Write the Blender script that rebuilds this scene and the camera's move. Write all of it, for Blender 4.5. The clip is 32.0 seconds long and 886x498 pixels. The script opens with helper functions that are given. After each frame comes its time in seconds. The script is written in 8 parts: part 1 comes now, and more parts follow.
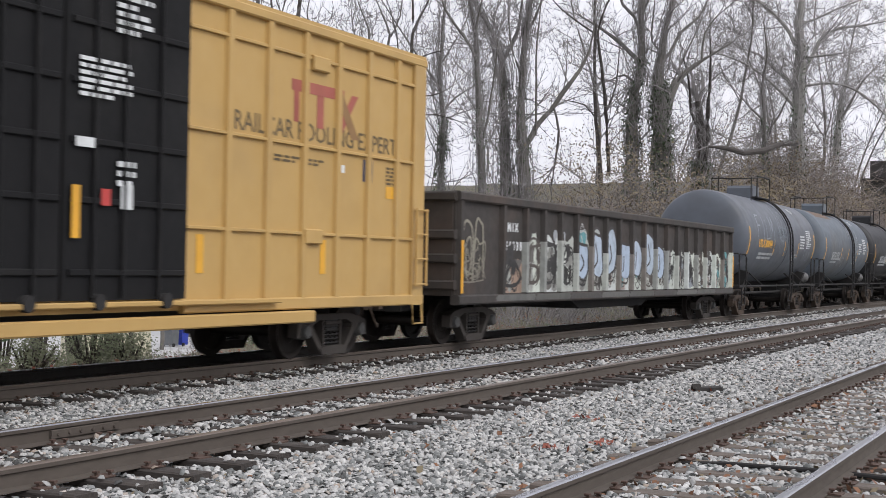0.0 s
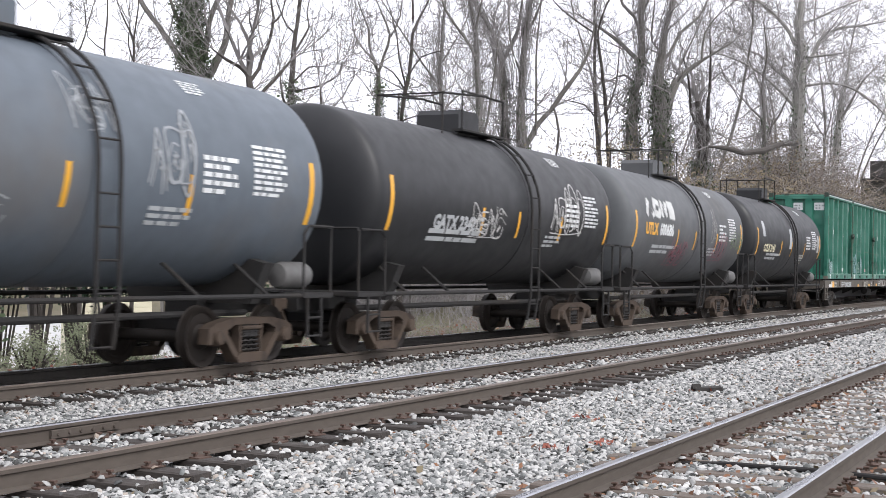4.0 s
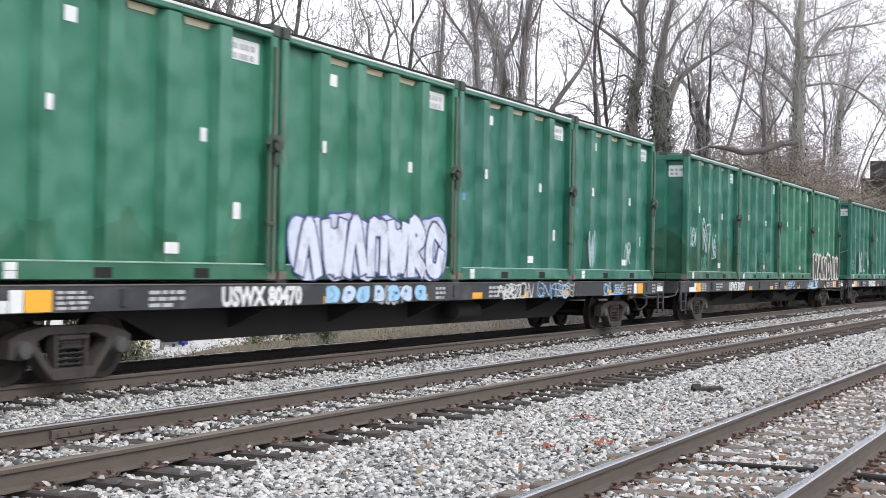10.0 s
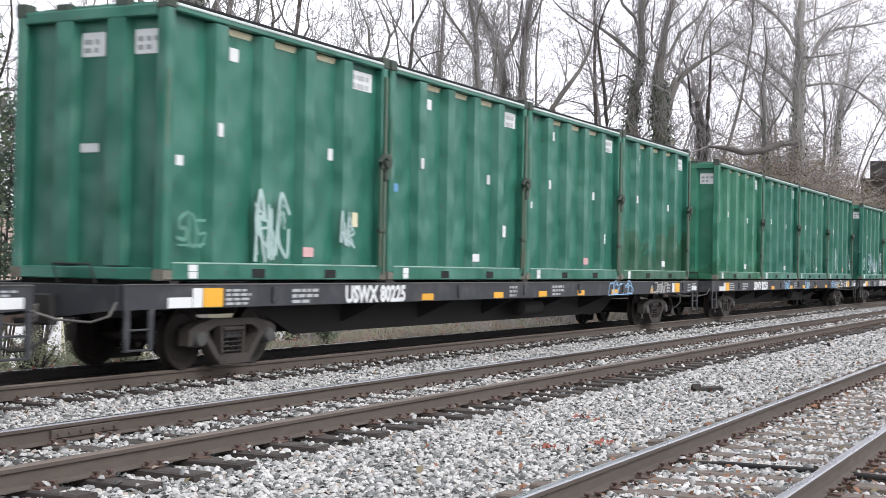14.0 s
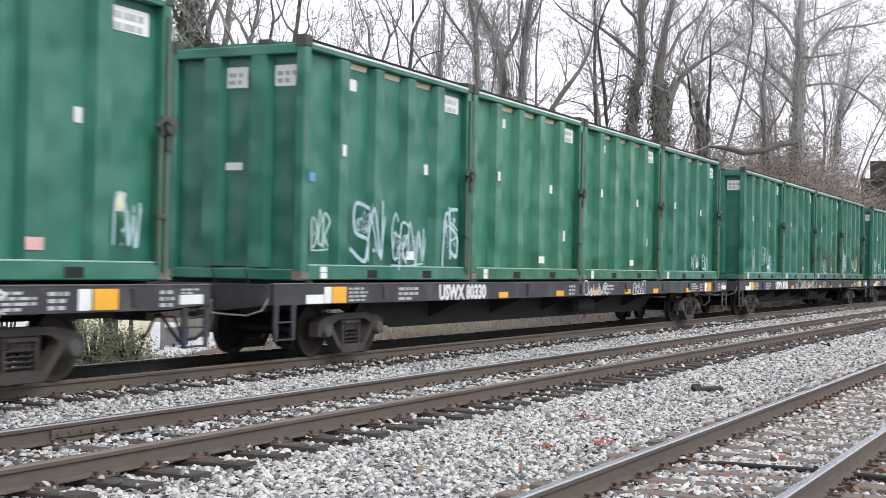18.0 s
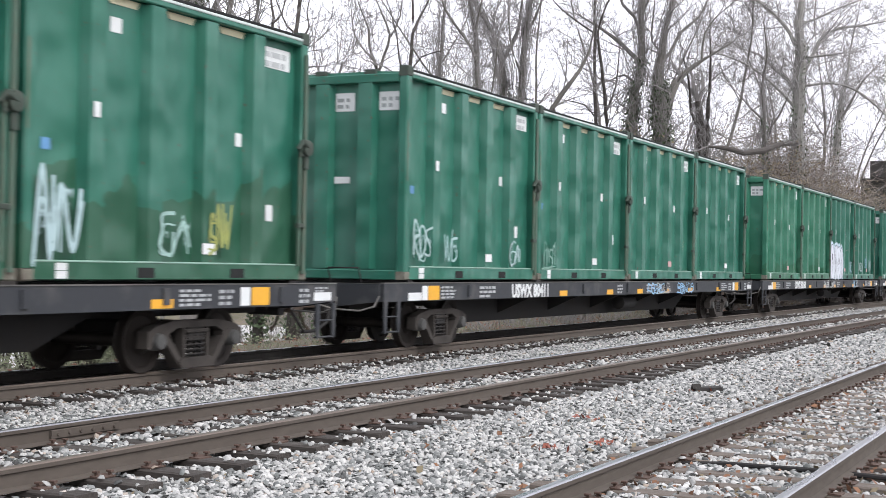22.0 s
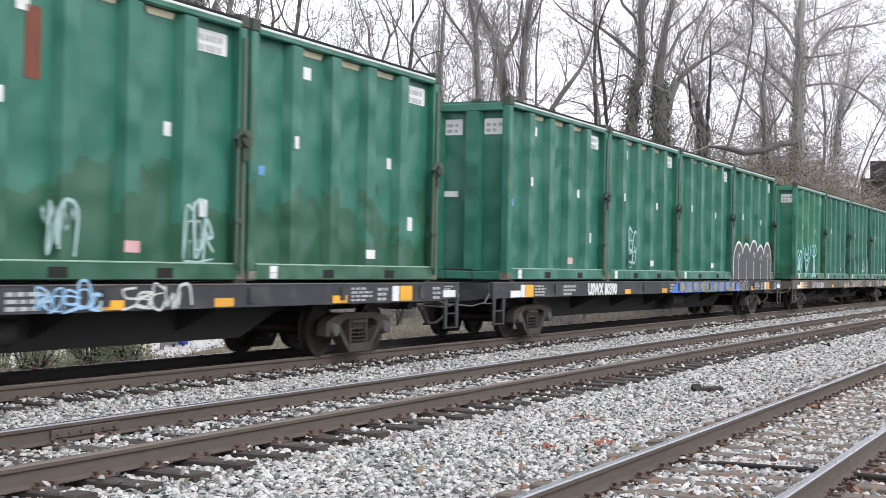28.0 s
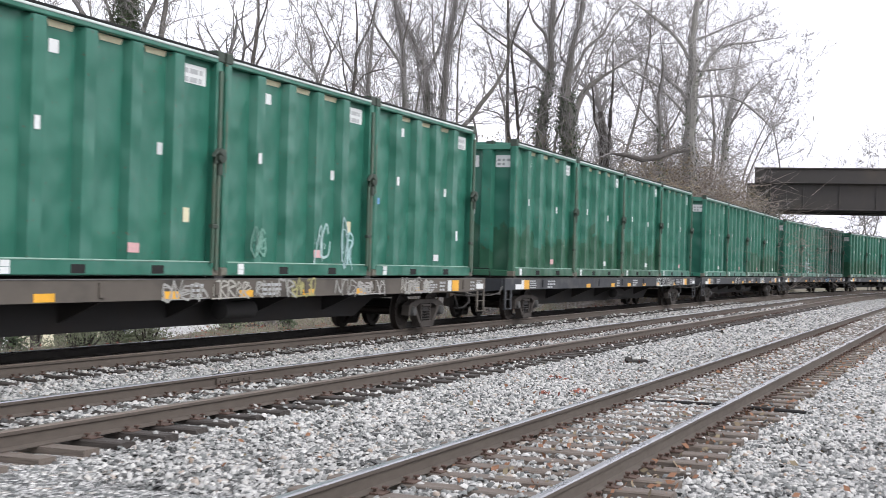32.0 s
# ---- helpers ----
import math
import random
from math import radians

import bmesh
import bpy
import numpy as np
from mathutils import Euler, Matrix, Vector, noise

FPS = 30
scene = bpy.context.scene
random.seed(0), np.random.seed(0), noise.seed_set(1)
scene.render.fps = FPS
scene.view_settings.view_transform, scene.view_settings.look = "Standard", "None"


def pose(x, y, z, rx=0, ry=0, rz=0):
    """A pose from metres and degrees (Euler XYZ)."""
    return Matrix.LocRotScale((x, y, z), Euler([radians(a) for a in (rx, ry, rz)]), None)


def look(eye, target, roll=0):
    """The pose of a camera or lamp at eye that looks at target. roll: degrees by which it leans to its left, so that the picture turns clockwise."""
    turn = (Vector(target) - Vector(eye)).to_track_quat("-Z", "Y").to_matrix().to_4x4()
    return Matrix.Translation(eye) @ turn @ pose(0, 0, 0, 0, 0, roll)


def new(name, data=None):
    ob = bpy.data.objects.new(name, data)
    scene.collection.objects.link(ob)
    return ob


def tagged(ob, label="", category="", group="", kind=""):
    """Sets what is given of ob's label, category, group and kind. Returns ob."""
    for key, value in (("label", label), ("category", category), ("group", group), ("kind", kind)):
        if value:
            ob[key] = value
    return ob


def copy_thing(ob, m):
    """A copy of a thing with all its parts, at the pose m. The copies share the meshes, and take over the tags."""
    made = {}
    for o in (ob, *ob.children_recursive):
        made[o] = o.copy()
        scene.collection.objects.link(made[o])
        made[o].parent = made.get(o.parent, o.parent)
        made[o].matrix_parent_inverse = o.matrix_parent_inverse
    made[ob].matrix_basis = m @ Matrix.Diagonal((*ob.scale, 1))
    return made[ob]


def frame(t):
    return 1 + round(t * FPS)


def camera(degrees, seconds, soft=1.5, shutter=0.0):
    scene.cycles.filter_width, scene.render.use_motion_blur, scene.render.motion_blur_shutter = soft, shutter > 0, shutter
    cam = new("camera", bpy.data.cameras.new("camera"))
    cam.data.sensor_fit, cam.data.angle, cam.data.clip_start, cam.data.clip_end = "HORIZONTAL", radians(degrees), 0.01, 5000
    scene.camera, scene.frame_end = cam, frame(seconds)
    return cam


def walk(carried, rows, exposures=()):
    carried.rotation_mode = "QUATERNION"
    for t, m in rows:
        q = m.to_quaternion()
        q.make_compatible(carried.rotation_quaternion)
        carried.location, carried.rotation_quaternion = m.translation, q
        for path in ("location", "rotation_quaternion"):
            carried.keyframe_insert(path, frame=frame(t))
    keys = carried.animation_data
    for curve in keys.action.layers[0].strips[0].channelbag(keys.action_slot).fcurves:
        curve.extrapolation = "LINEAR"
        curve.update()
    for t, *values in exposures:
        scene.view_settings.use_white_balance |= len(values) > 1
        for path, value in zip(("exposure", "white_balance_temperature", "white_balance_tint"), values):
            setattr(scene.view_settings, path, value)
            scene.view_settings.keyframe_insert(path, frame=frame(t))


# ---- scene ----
EYE = (0.0, 0.0, 1.502)


def aimed(eye, yaw, pitch, roll):
    """Camera pose: yaw from the track's line towards the train, pitch up, roll, in degrees."""
    a, b = radians(yaw), radians(pitch)
    way = Vector((math.cos(a) * math.cos(b), math.sin(a) * math.cos(b), math.sin(b)))
    return look(eye, Vector(eye) + way * 10, roll)


cam = camera(35.49, 32.0, soft=0.75, shutter=0.2)
walk(cam, [
    (0.0, aimed(EYE, 25.815, 0.713, 1.05)),
    (28.9, aimed(EYE, 25.815, 0.713, 1.05)),
    (29.4, aimed(EYE, 25.78, 0.775, 1.06)),
    (30.1, aimed(EYE, 25.776, 0.768, 1.08)),
    (30.5, aimed((-0.273, -0.068, 1.512), 25.589, 0.774, 1.127)),
    (31.0, aimed((-1.567, -0.354, 1.549), 24.688, 0.688, 1.357)),
    (31.5, aimed((-3.025, -0.55, 1.61), 23.531, 0.575, 1.588)),
    (32.0, aimed((-6.241, -0.835, 1.60), 21.261, 0.515, 1.617)),
], exposures=[(0.0, -0.50), (1.0, -0.36), (2.0, -0.34), (3.0, -0.12), (5.0, 0.0), (30.5, 0.0), (32.0, -0.06)])

# ---- daylight: bright overcast ----
world = bpy.data.worlds.new("overcast_sky")
scene.world = world
world.use_nodes = True
wn, wl = world.node_tree.nodes, world.node_tree.links
sky = wn.new("ShaderNodeTexSky")
sky.sky_type, sky.sun_disc = "NISHITA", False
sky.sun_elevation, sky.sun_rotation = radians(38), radians(200)
sky.air_density, sky.dust_density, sky.ozone_density = 1.0, 4.0, 1.0
grey = wn.new("ShaderNodeHueSaturation")
grey.inputs["Saturation"].default_value = 0.12
cloud = wn.new("ShaderNodeTexNoise")
cloud.inputs["Scale"].default_value, cloud.inputs["Detail"].default_value = 1.6, 4
ramp = wn.new("ShaderNodeMapRange")
ramp.inputs["To Min"].default_value, ramp.inputs["To Max"].default_value = 6.6, 8.2
veil = wn.new("ShaderNodeMix")
veil.data_type = "RGBA"
veil.inputs[0].default_value = 0.75
wl.new(sky.outputs[0], grey.inputs["Color"])
wl.new(grey.outputs[0], veil.inputs[6])
wl.new(cloud.outputs[0], ramp.inputs["Value"])
tint = wn.new("ShaderNodeCombineColor")
wl.new(ramp.outputs[0], tint.inputs[0])
wl.new(ramp.outputs[0], tint.inputs[1])
bluer = wn.new("ShaderNodeMath")
bluer.operation = "MULTIPLY"
bluer.inputs[1].default_value = 1.11
wl.new(ramp.outputs[0], bluer.inputs[0])
wl.new(bluer.outputs[0], tint.inputs[2])
wl.new(tint.outputs[0], veil.inputs[7])
wl.new(veil.outputs[2], wn["Background"].inputs["Color"])
wn["Background"].inputs["Strength"].default_value = 0.22
sun_data = bpy.data.lights.new("sun", "SUN")
sun_data.energy, sun_data.angle, sun_data.color = 1.7, radians(20), (1.0, 0.98, 0.96)
sun = new("sun", sun_data)
sun.matrix_world = look((0, -30, 40), (10, 0, 8))


# ---- materials ----
def surface(name, col, col2=None, rough=0.7, metal=0.0, grain=8.0, bump=0.2, dirt=None, dirt_amount=0.5, dirt_scale=0.9, depth=0.01, stretch=(1, 1, 1)):
    """A weathered surface: two paint tones in fine grain, dirt in large patches, relief."""
    m = bpy.data.materials.new(name)
    m.use_nodes = True
    n, l = m.node_tree.nodes, m.node_tree.links
    p = n["Principled BSDF"]
    co, info = n.new("ShaderNodeTexCoord"), n.new("ShaderNodeObjectInfo")
    shift = n.new("ShaderNodeVectorMath")
    shift.operation = "MULTIPLY_ADD"
    shift.inputs[1].default_value = stretch
    spread = n.new("ShaderNodeVectorMath")
    spread.operation = "SCALE"
    spread.inputs[0].default_value, spread.inputs[3].default_value = (31, 17, 23), 1
    l.new(info.outputs["Random"], spread.inputs[3])
    l.new(co.outputs["Object"], shift.inputs[0])
    l.new(spread.outputs[0], shift.inputs[2])
    fine, wide = n.new("ShaderNodeTexNoise"), n.new("ShaderNodeTexNoise")
    for t, s, d in ((fine, grain, 6), (wide, dirt_scale, 5)):
        t.inputs["Scale"].default_value, t.inputs["Detail"].default_value = s, d
        l.new(shift.outputs[0], t.inputs["Vector"])
    a = n.new("ShaderNodeMix")
    a.data_type = "RGBA"
    col2 = col2 or tuple(c * 0.75 for c in col)
    a.inputs[6].default_value, a.inputs[7].default_value = (*col, 1), (*col2, 1)
    l.new(fine.outputs[0], a.inputs[0])
    b = n.new("ShaderNodeMix")
    b.data_type = "RGBA"
    b.inputs[7].default_value = (*(dirt or tuple(c * 0.5 for c in col)), 1)
    cut = n.new("ShaderNodeMapRange")
    cut.inputs["From Min"].default_value, cut.inputs["From Max"].default_value = 0.5, 0.72
    cut.inputs["To Max"].default_value = dirt_amount
    l.new(wide.outputs[0], cut.inputs["Value"])
    l.new(a.outputs[2], b.inputs[6])
    l.new(cut.outputs[0], b.inputs[0])
    l.new(b.outputs[2], p.inputs["Base Color"])
    r = n.new("ShaderNodeMapRange")
    r.inputs["To Min"].default_value, r.inputs["To Max"].default_value = max(rough - 0.12, 0.05), min(rough + 0.12, 1)
    l.new(fine.outputs[0], r.inputs["Value"])
    l.new(r.outputs[0], p.inputs["Roughness"])
    p.inputs["Metallic"].default_value = metal
    if bump:
        k = n.new("ShaderNodeBump")
        k.inputs["Strength"].default_value, k.inputs["Distance"].default_value = bump, depth
        l.new(fine.outputs[0], k.inputs["Height"])
        l.new(k.outputs[0], p.inputs["Normal"])
    return m


def matt(m, level):
    """The same surface with less sheen."""
    m.node_tree.nodes["Principled BSDF"].inputs["Specular IOR Level"].default_value = level
    return m


def painted_steel(name, col, faded, patch, rust=(0.10, 0.05, 0.03), patch_top=1.15, patch_amount=0.8, rough=0.42):
    """Container paint: dents, faded and scuffed areas, over-painted patches low on the walls, rust specks."""
    m = surface(name, col, tuple(c * 0.93 for c in col), rough, 0.0, 5.0, 0.0, faded, 0.3, 0.55)
    n, l = m.node_tree.nodes, m.node_tree.links
    p = n["Principled BSDF"]
    base = p.inputs["Base Color"].links[0].from_socket
    co = [x for x in n if x.type == "TEX_COORD"][0]
    shift = [x for x in n if x.type == "VECT_MATH" and x.operation == "MULTIPLY_ADD"][0]
    sep = n.new("ShaderNodeSeparateXYZ")
    l.new(co.outputs["Object"], sep.inputs[0])
    edge = n.new("ShaderNodeTexNoise")
    edge.inputs["Scale"].default_value, edge.inputs["Detail"].default_value = 0.75, 3
    l.new(shift.outputs[0], edge.inputs["Vector"])
    high = n.new("ShaderNodeMath")
    high.operation = "MULTIPLY_ADD"
    high.inputs[1].default_value, high.inputs[2].default_value = 3.0, patch_top - 1.5
    l.new(edge.outputs[0], high.inputs[0])
    low = n.new("ShaderNodeMath")
    low.operation = "LESS_THAN"
    l.new(sep.outputs[2], low.inputs[0])
    l.new(high.outputs[0], low.inputs[1])
    amount = n.new("ShaderNodeMath")
    amount.operation = "MULTIPLY"
    amount.inputs[1].default_value = patch_amount
    l.new(low.outputs[0], amount.inputs[0])
    mix = n.new("ShaderNodeMix")
    mix.data_type = "RGBA"
    mix.inputs[7].default_value = (*patch, 1)
    l.new(base, mix.inputs[6])
    l.new(amount.outputs[0], mix.inputs[0])
    specks = n.new("ShaderNodeTexNoise")
    specks.inputs["Scale"].default_value, specks.inputs["Detail"].default_value = 14, 8
    l.new(shift.outputs[0], specks.inputs["Vector"])
    cut = n.new("ShaderNodeMapRange")
    cut.inputs["From Min"].default_value, cut.inputs["From Max"].default_value, cut.inputs["To Max"].default_value = 0.66, 0.72, 0.7
    l.new(specks.outputs[0], cut.inputs["Value"])
    mix2 = n.new("ShaderNodeMix")
    mix2.data_type = "RGBA"
    mix2.inputs[7].default_value = (*rust, 1)
    l.new(mix.outputs[2], mix2.inputs[6])
    l.new(cut.outputs[0], mix2.inputs[0])
    l.new(mix2.outputs[2], p.inputs["Base Color"])
    dent = n.new("ShaderNodeTexNoise")
    dent.inputs["Scale"].default_value, dent.inputs["Detail"].default_value = 1.15, 1.2
    l.new(shift.outputs[0], dent.inputs["Vector"])
    k = n.new("ShaderNodeBump")
    k.inputs["Strength"].default_value, k.inputs["Distance"].default_value = 1.0, 0.19
    l.new(dent.outputs[0], k.inputs["Height"])
    l.new(k.outputs[0], p.inputs["Normal"])
    return m


def stone_mix(name, tones, scale, bump, by_island, depth=0.03):
    """Crushed granite: greys, whites and a few browns, stone by stone."""
    m = bpy.data.materials.new(name)
    m.use_nodes = True
    n, l = m.node_tree.nodes, m.node_tree.links
    p = n["Principled BSDF"]
    p.inputs["Roughness"].default_value = 0.85
    co = n.new("ShaderNodeTexCoord")
    ramp = n.new("ShaderNodeValToRGB")
    ramp.color_ramp.interpolation = "LINEAR"
    while len(ramp.color_ramp.elements) < len(tones):
        ramp.color_ramp.elements.new(0.5)
    for e, (at, c) in zip(ramp.color_ramp.elements, tones):
        e.position, e.color = at, (*c, 1)
    noise_tex = n.new("ShaderNodeTexNoise")
    noise_tex.inputs["Scale"].default_value, noise_tex.inputs["Detail"].default_value = 60, 5
    l.new(co.outputs["Object"], noise_tex.inputs["Vector"])
    mix = n.new("ShaderNodeMix")
    mix.data_type, mix.blend_type = "RGBA", "MULTIPLY"
    mix.inputs[0].default_value = 0.5
    wide = n.new("ShaderNodeTexNoise")
    wide.inputs["Scale"].default_value, wide.inputs["Detail"].default_value = 0.5, 4
    l.new(co.outputs["Object"], wide.inputs["Vector"])
    k = n.new("ShaderNodeBump")
    if by_island:
        geo = n.new("ShaderNodeNewGeometry")
        l.new(geo.outputs["Random Per Island"], ramp.inputs[0])
        l.new(noise_tex.outputs[0], mix.inputs[7])
        l.new(noise_tex.outputs[0], k.inputs["Height"])
    else:
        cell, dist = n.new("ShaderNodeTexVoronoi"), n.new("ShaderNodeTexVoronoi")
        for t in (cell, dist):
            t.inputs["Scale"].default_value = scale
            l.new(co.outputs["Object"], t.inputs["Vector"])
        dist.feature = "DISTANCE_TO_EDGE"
        sep = n.new("ShaderNodeSeparateColor")
        l.new(cell.outputs["Color"], sep.inputs[0])
        l.new(sep.outputs[0], ramp.inputs[0])
        # colour darkens towards cell edges, painting in the shade between stones
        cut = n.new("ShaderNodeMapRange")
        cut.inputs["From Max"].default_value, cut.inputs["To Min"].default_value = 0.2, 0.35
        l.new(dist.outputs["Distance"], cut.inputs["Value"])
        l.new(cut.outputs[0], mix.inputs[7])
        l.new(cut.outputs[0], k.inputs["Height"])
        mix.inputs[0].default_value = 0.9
    k.inputs["Strength"].default_value, k.inputs["Distance"].default_value = bump, depth
    l.new(ramp.outputs[0], mix.inputs[6])
    tone = n.new("ShaderNodeMix")
    tone.data_type, tone.blend_type = "RGBA", "MULTIPLY"
    tone.inputs[0].default_value = 0.35
    l.new(mix.outputs[2], tone.inputs[6])
    l.new(wide.outputs[0], tone.inputs[7])
    l.new(tone.outputs[2], p.inputs["Base Color"])
    l.new(k.outputs[0], p.inputs["Normal"])
    return m


GREEN = painted_steel("green_container_paint", (0.022, 0.136, 0.094), (0.042, 0.190, 0.126), (0.018, 0.105, 0.058), patch_top=-0.6)
GREEN_PATCHED = painted_steel("green_paint_with_patches", (0.022, 0.136, 0.094), (0.042, 0.185, 0.122), (0.020, 0.080, 0.042), patch_top=1.15)
GREEN_FADED = painted_steel("faded_green_paint", (0.029, 0.158, 0.098), (0.062, 0.220, 0.155), (0.020, 0.110, 0.058), patch_top=0.5)
WHITE = surface("white_sticker", (0.72, 0.74, 0.74), (0.6, 0.62, 0.62), 0.5, 0, 20, 0.0)
PALE = surface("pale_grey_print", (0.45, 0.47, 0.48), None, 0.6, 0, 20, 0.0)
CREAM = surface("cream_vent", (0.74, 0.69, 0.48), None, 0.6, 0, 20, 0.0)
YELLOW = surface("yellow_reflective_tape", (0.76, 0.40, 0.03), (0.68, 0.34, 0.03), 0.4, 0, 20, 0.0)
REDTAPE = surface("red_label", (0.55, 0.06, 0.05), None, 0.5, 0, 20, 0.0)
BLUETAPE = surface("blue_label", (0.12, 0.30, 0.55), None, 0.5, 0, 20, 0.0)
DARK_STEEL = matt(surface("dark_steel", (0.024, 0.024, 0.025), (0.038, 0.036, 0.035), 0.8, 0.0, 12, 0.3, (0.04, 0.032, 0.026), 0.5), 0.2)
BLACK_SILL = surface("charcoal_sill_paint", (0.020, 0.023, 0.029), (0.030, 0.033, 0.038), 0.65, 0.0, 10, 0.15, (0.10, 0.097, 0.094), 0.5, 2.2)
BROWN_SILL = surface("grimy_brown_sill_paint", (0.070, 0.060, 0.050), (0.115, 0.100, 0.084), 0.8, 0.0, 4, 0.3, (0.035, 0.032, 0.028), 0.85, 1.4, stretch=(0.5, 1, 1))
RUSTY = matt(surface("rusty_truck_steel", (0.050, 0.039, 0.032), (0.098, 0.072, 0.055), 0.85, 0.0, 7, 0.5, (0.020, 0.018, 0.017), 0.9, 3.0), 0.2)
TRUCK_GRIME = matt(surface("grimy_truck_steel", (0.040, 0.036, 0.034), (0.066, 0.058, 0.052), 0.9, 0.0, 14, 0.5, (0.022, 0.02, 0.019), 0.6, 2.5), 0.2)
WHEEL = matt(surface("wheel_steel", (0.020, 0.017, 0.016), (0.036, 0.030, 0.026), 0.6, 0.3, 14, 0.2), 0.2)
BRIGHT_STEEL = surface("polished_tread", (0.45, 0.45, 0.46), None, 0.3, 0.9, 20, 0.05)
RAIL_SIDE = surface("rusty_rail_web", (0.098, 0.080, 0.065), (0.070, 0.058, 0.049), 0.85, 0.0, 18, 0.3, (0.05, 0.038, 0.03), 0.5, 1.2, stretch=(0.25, 1, 1))
RAIL_TOP = surface("polished_rail_head", (0.42, 0.43, 0.46), (0.32, 0.32, 0.34), 0.28, 0.85, 6, 0.04, (0.2, 0.17, 0.15), 0.5, 0.4, stretch=(0.2, 1, 1))
RAIL_DULL = surface("dull_rail_head", (0.20, 0.165, 0.14), (0.14, 0.11, 0.09), 0.5, 0.4, 6, 0.05, (0.1, 0.075, 0.06), 0.5, 0.4, stretch=(0.2, 1, 1))
TIE = surface("weathered_timber", (0.165, 0.135, 0.112), (0.085, 0.070, 0.060), 0.9, 0.0, 30, 0.8, (0.16, 0.145, 0.13), 0.6, 2.0, 0.02, stretch=(1, 0.15, 1))
TIE_DARK = surface("creosoted_timber", (0.058, 0.048, 0.042), (0.028, 0.024, 0.022), 0.9, 0.0, 30, 0.8, (0.10, 0.088, 0.078), 0.5, 2.0, 0.02, stretch=(1, 0.15, 1))
PLATE = surface("rusty_tie_plate", (0.105, 0.064, 0.048), (0.07, 0.046, 0.037), 0.9, 0.0, 25, 0.3)
TONES = [(0.0, (0.085, 0.085, 0.084)), (0.2, (0.27, 0.285, 0.278)), (0.5, (0.56, 0.558, 0.545)), (0.78, (0.75, 0.742, 0.722)), (0.93, (0.86, 0.85, 0.82)), (1.0, (0.44, 0.34, 0.26))]
STONE = stone_mix("ballast_stone", TONES, 1, 0.3, True, 0.005)
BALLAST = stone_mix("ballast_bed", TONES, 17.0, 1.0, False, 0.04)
# near-black bed colour that carries the shade beneath the train
BALLAST_DARK = surface("train_shaded_ballast", (0.035, 0.033, 0.031), (0.014, 0.013, 0.013), 0.95, 0, 22, 1.0, (0.05, 0.047, 0.044), 0.5, 0.8, 0.04)
# rail web darkened in its colour for the shadow below the wagons
RAIL_SHADY = surface("shaded_rail_web", (0.022, 0.019, 0.017), (0.014, 0.012, 0.011), 0.9, 0, 10, 0.2)
BARK = surface("grey_bark", (0.19, 0.178, 0.165), (0.11, 0.102, 0.093), 0.95, 0, 9, 0.8, (0.17, 0.16, 0.15), 0.5, 1.5, 0.03, stretch=(1, 1, 0.25))
BARK_DARK = surface("dark_bark", (0.080, 0.070, 0.064), (0.045, 0.039, 0.036), 0.95, 0, 9, 0.8, (0.10, 0.09, 0.08), 0.5, 1.5, 0.03, stretch=(1, 1, 0.25))
BARK_PALE = surface("pale_sycamore_bark", (0.34, 0.33, 0.315), (0.18, 0.172, 0.162), 0.9, 0, 5, 0.5, (0.36, 0.35, 0.32), 0.6, 1.2, 0.02)
# twig tones are lightened and greyed: distance haze and glare in the colour
TWIG = surface("twigs", (0.285, 0.272, 0.27), (0.20, 0.19, 0.19), 0.95, 0, 4, 0.0)
TWIG_PALE = surface("pale_twigs", (0.45, 0.435, 0.435), (0.34, 0.325, 0.325), 0.95, 0, 4, 0.0)
TWIG_TAN = surface("tan_twigs", (0.29, 0.25, 0.222), (0.20, 0.168, 0.148), 0.95, 0, 4, 0.0)
IVY = surface("ivy_leaves", (0.055, 0.085, 0.035), (0.03, 0.05, 0.02), 0.7, 0, 3, 0.0)
EVERGREEN = surface("evergreen_leaves", (0.022, 0.05, 0.024), (0.014, 0.032, 0.018), 0.7, 0, 3, 0.0)
GRASS = surface("dry_grass_blades", (0.21, 0.215, 0.14), (0.12, 0.15, 0.085), 0.9, 0, 1.5, 0.0)
LEAF_LITTER = surface("fallen_leaves", (0.26, 0.13, 0.07), (0.16, 0.08, 0.05), 0.9, 0, 2, 0.0)
RED_LEAF = surface("reddish_leaves", (0.30, 0.10, 0.07), (0.2, 0.07, 0.05), 0.9, 0, 2, 0.0)
TAN_LEAF = surface("withered_leaves", (0.22, 0.165, 0.115), (0.15, 0.135, 0.08), 0.9, 0, 1, 0.0)
EARTH = surface("leaf_strewn_earth", (0.13, 0.105, 0.075), (0.09, 0.095, 0.05), 0.95, 0, 3, 0.8, (0.19, 0.15, 0.11), 0.7, 0.3, 0.05)
CONCRETE = surface("weathered_concrete", (0.20, 0.19, 0.18), (0.13, 0.125, 0.12), 0.9, 0, 4, 0.3, (0.14, 0.13, 0.12), 0.6, 0.5)
GIRDER = surface("dark_bridge_steel", (0.035, 0.032, 0.032), (0.055, 0.05, 0.047), 0.75, 0.0, 4, 0.2, (0.08, 0.065, 0.05), 0.5, 0.4)


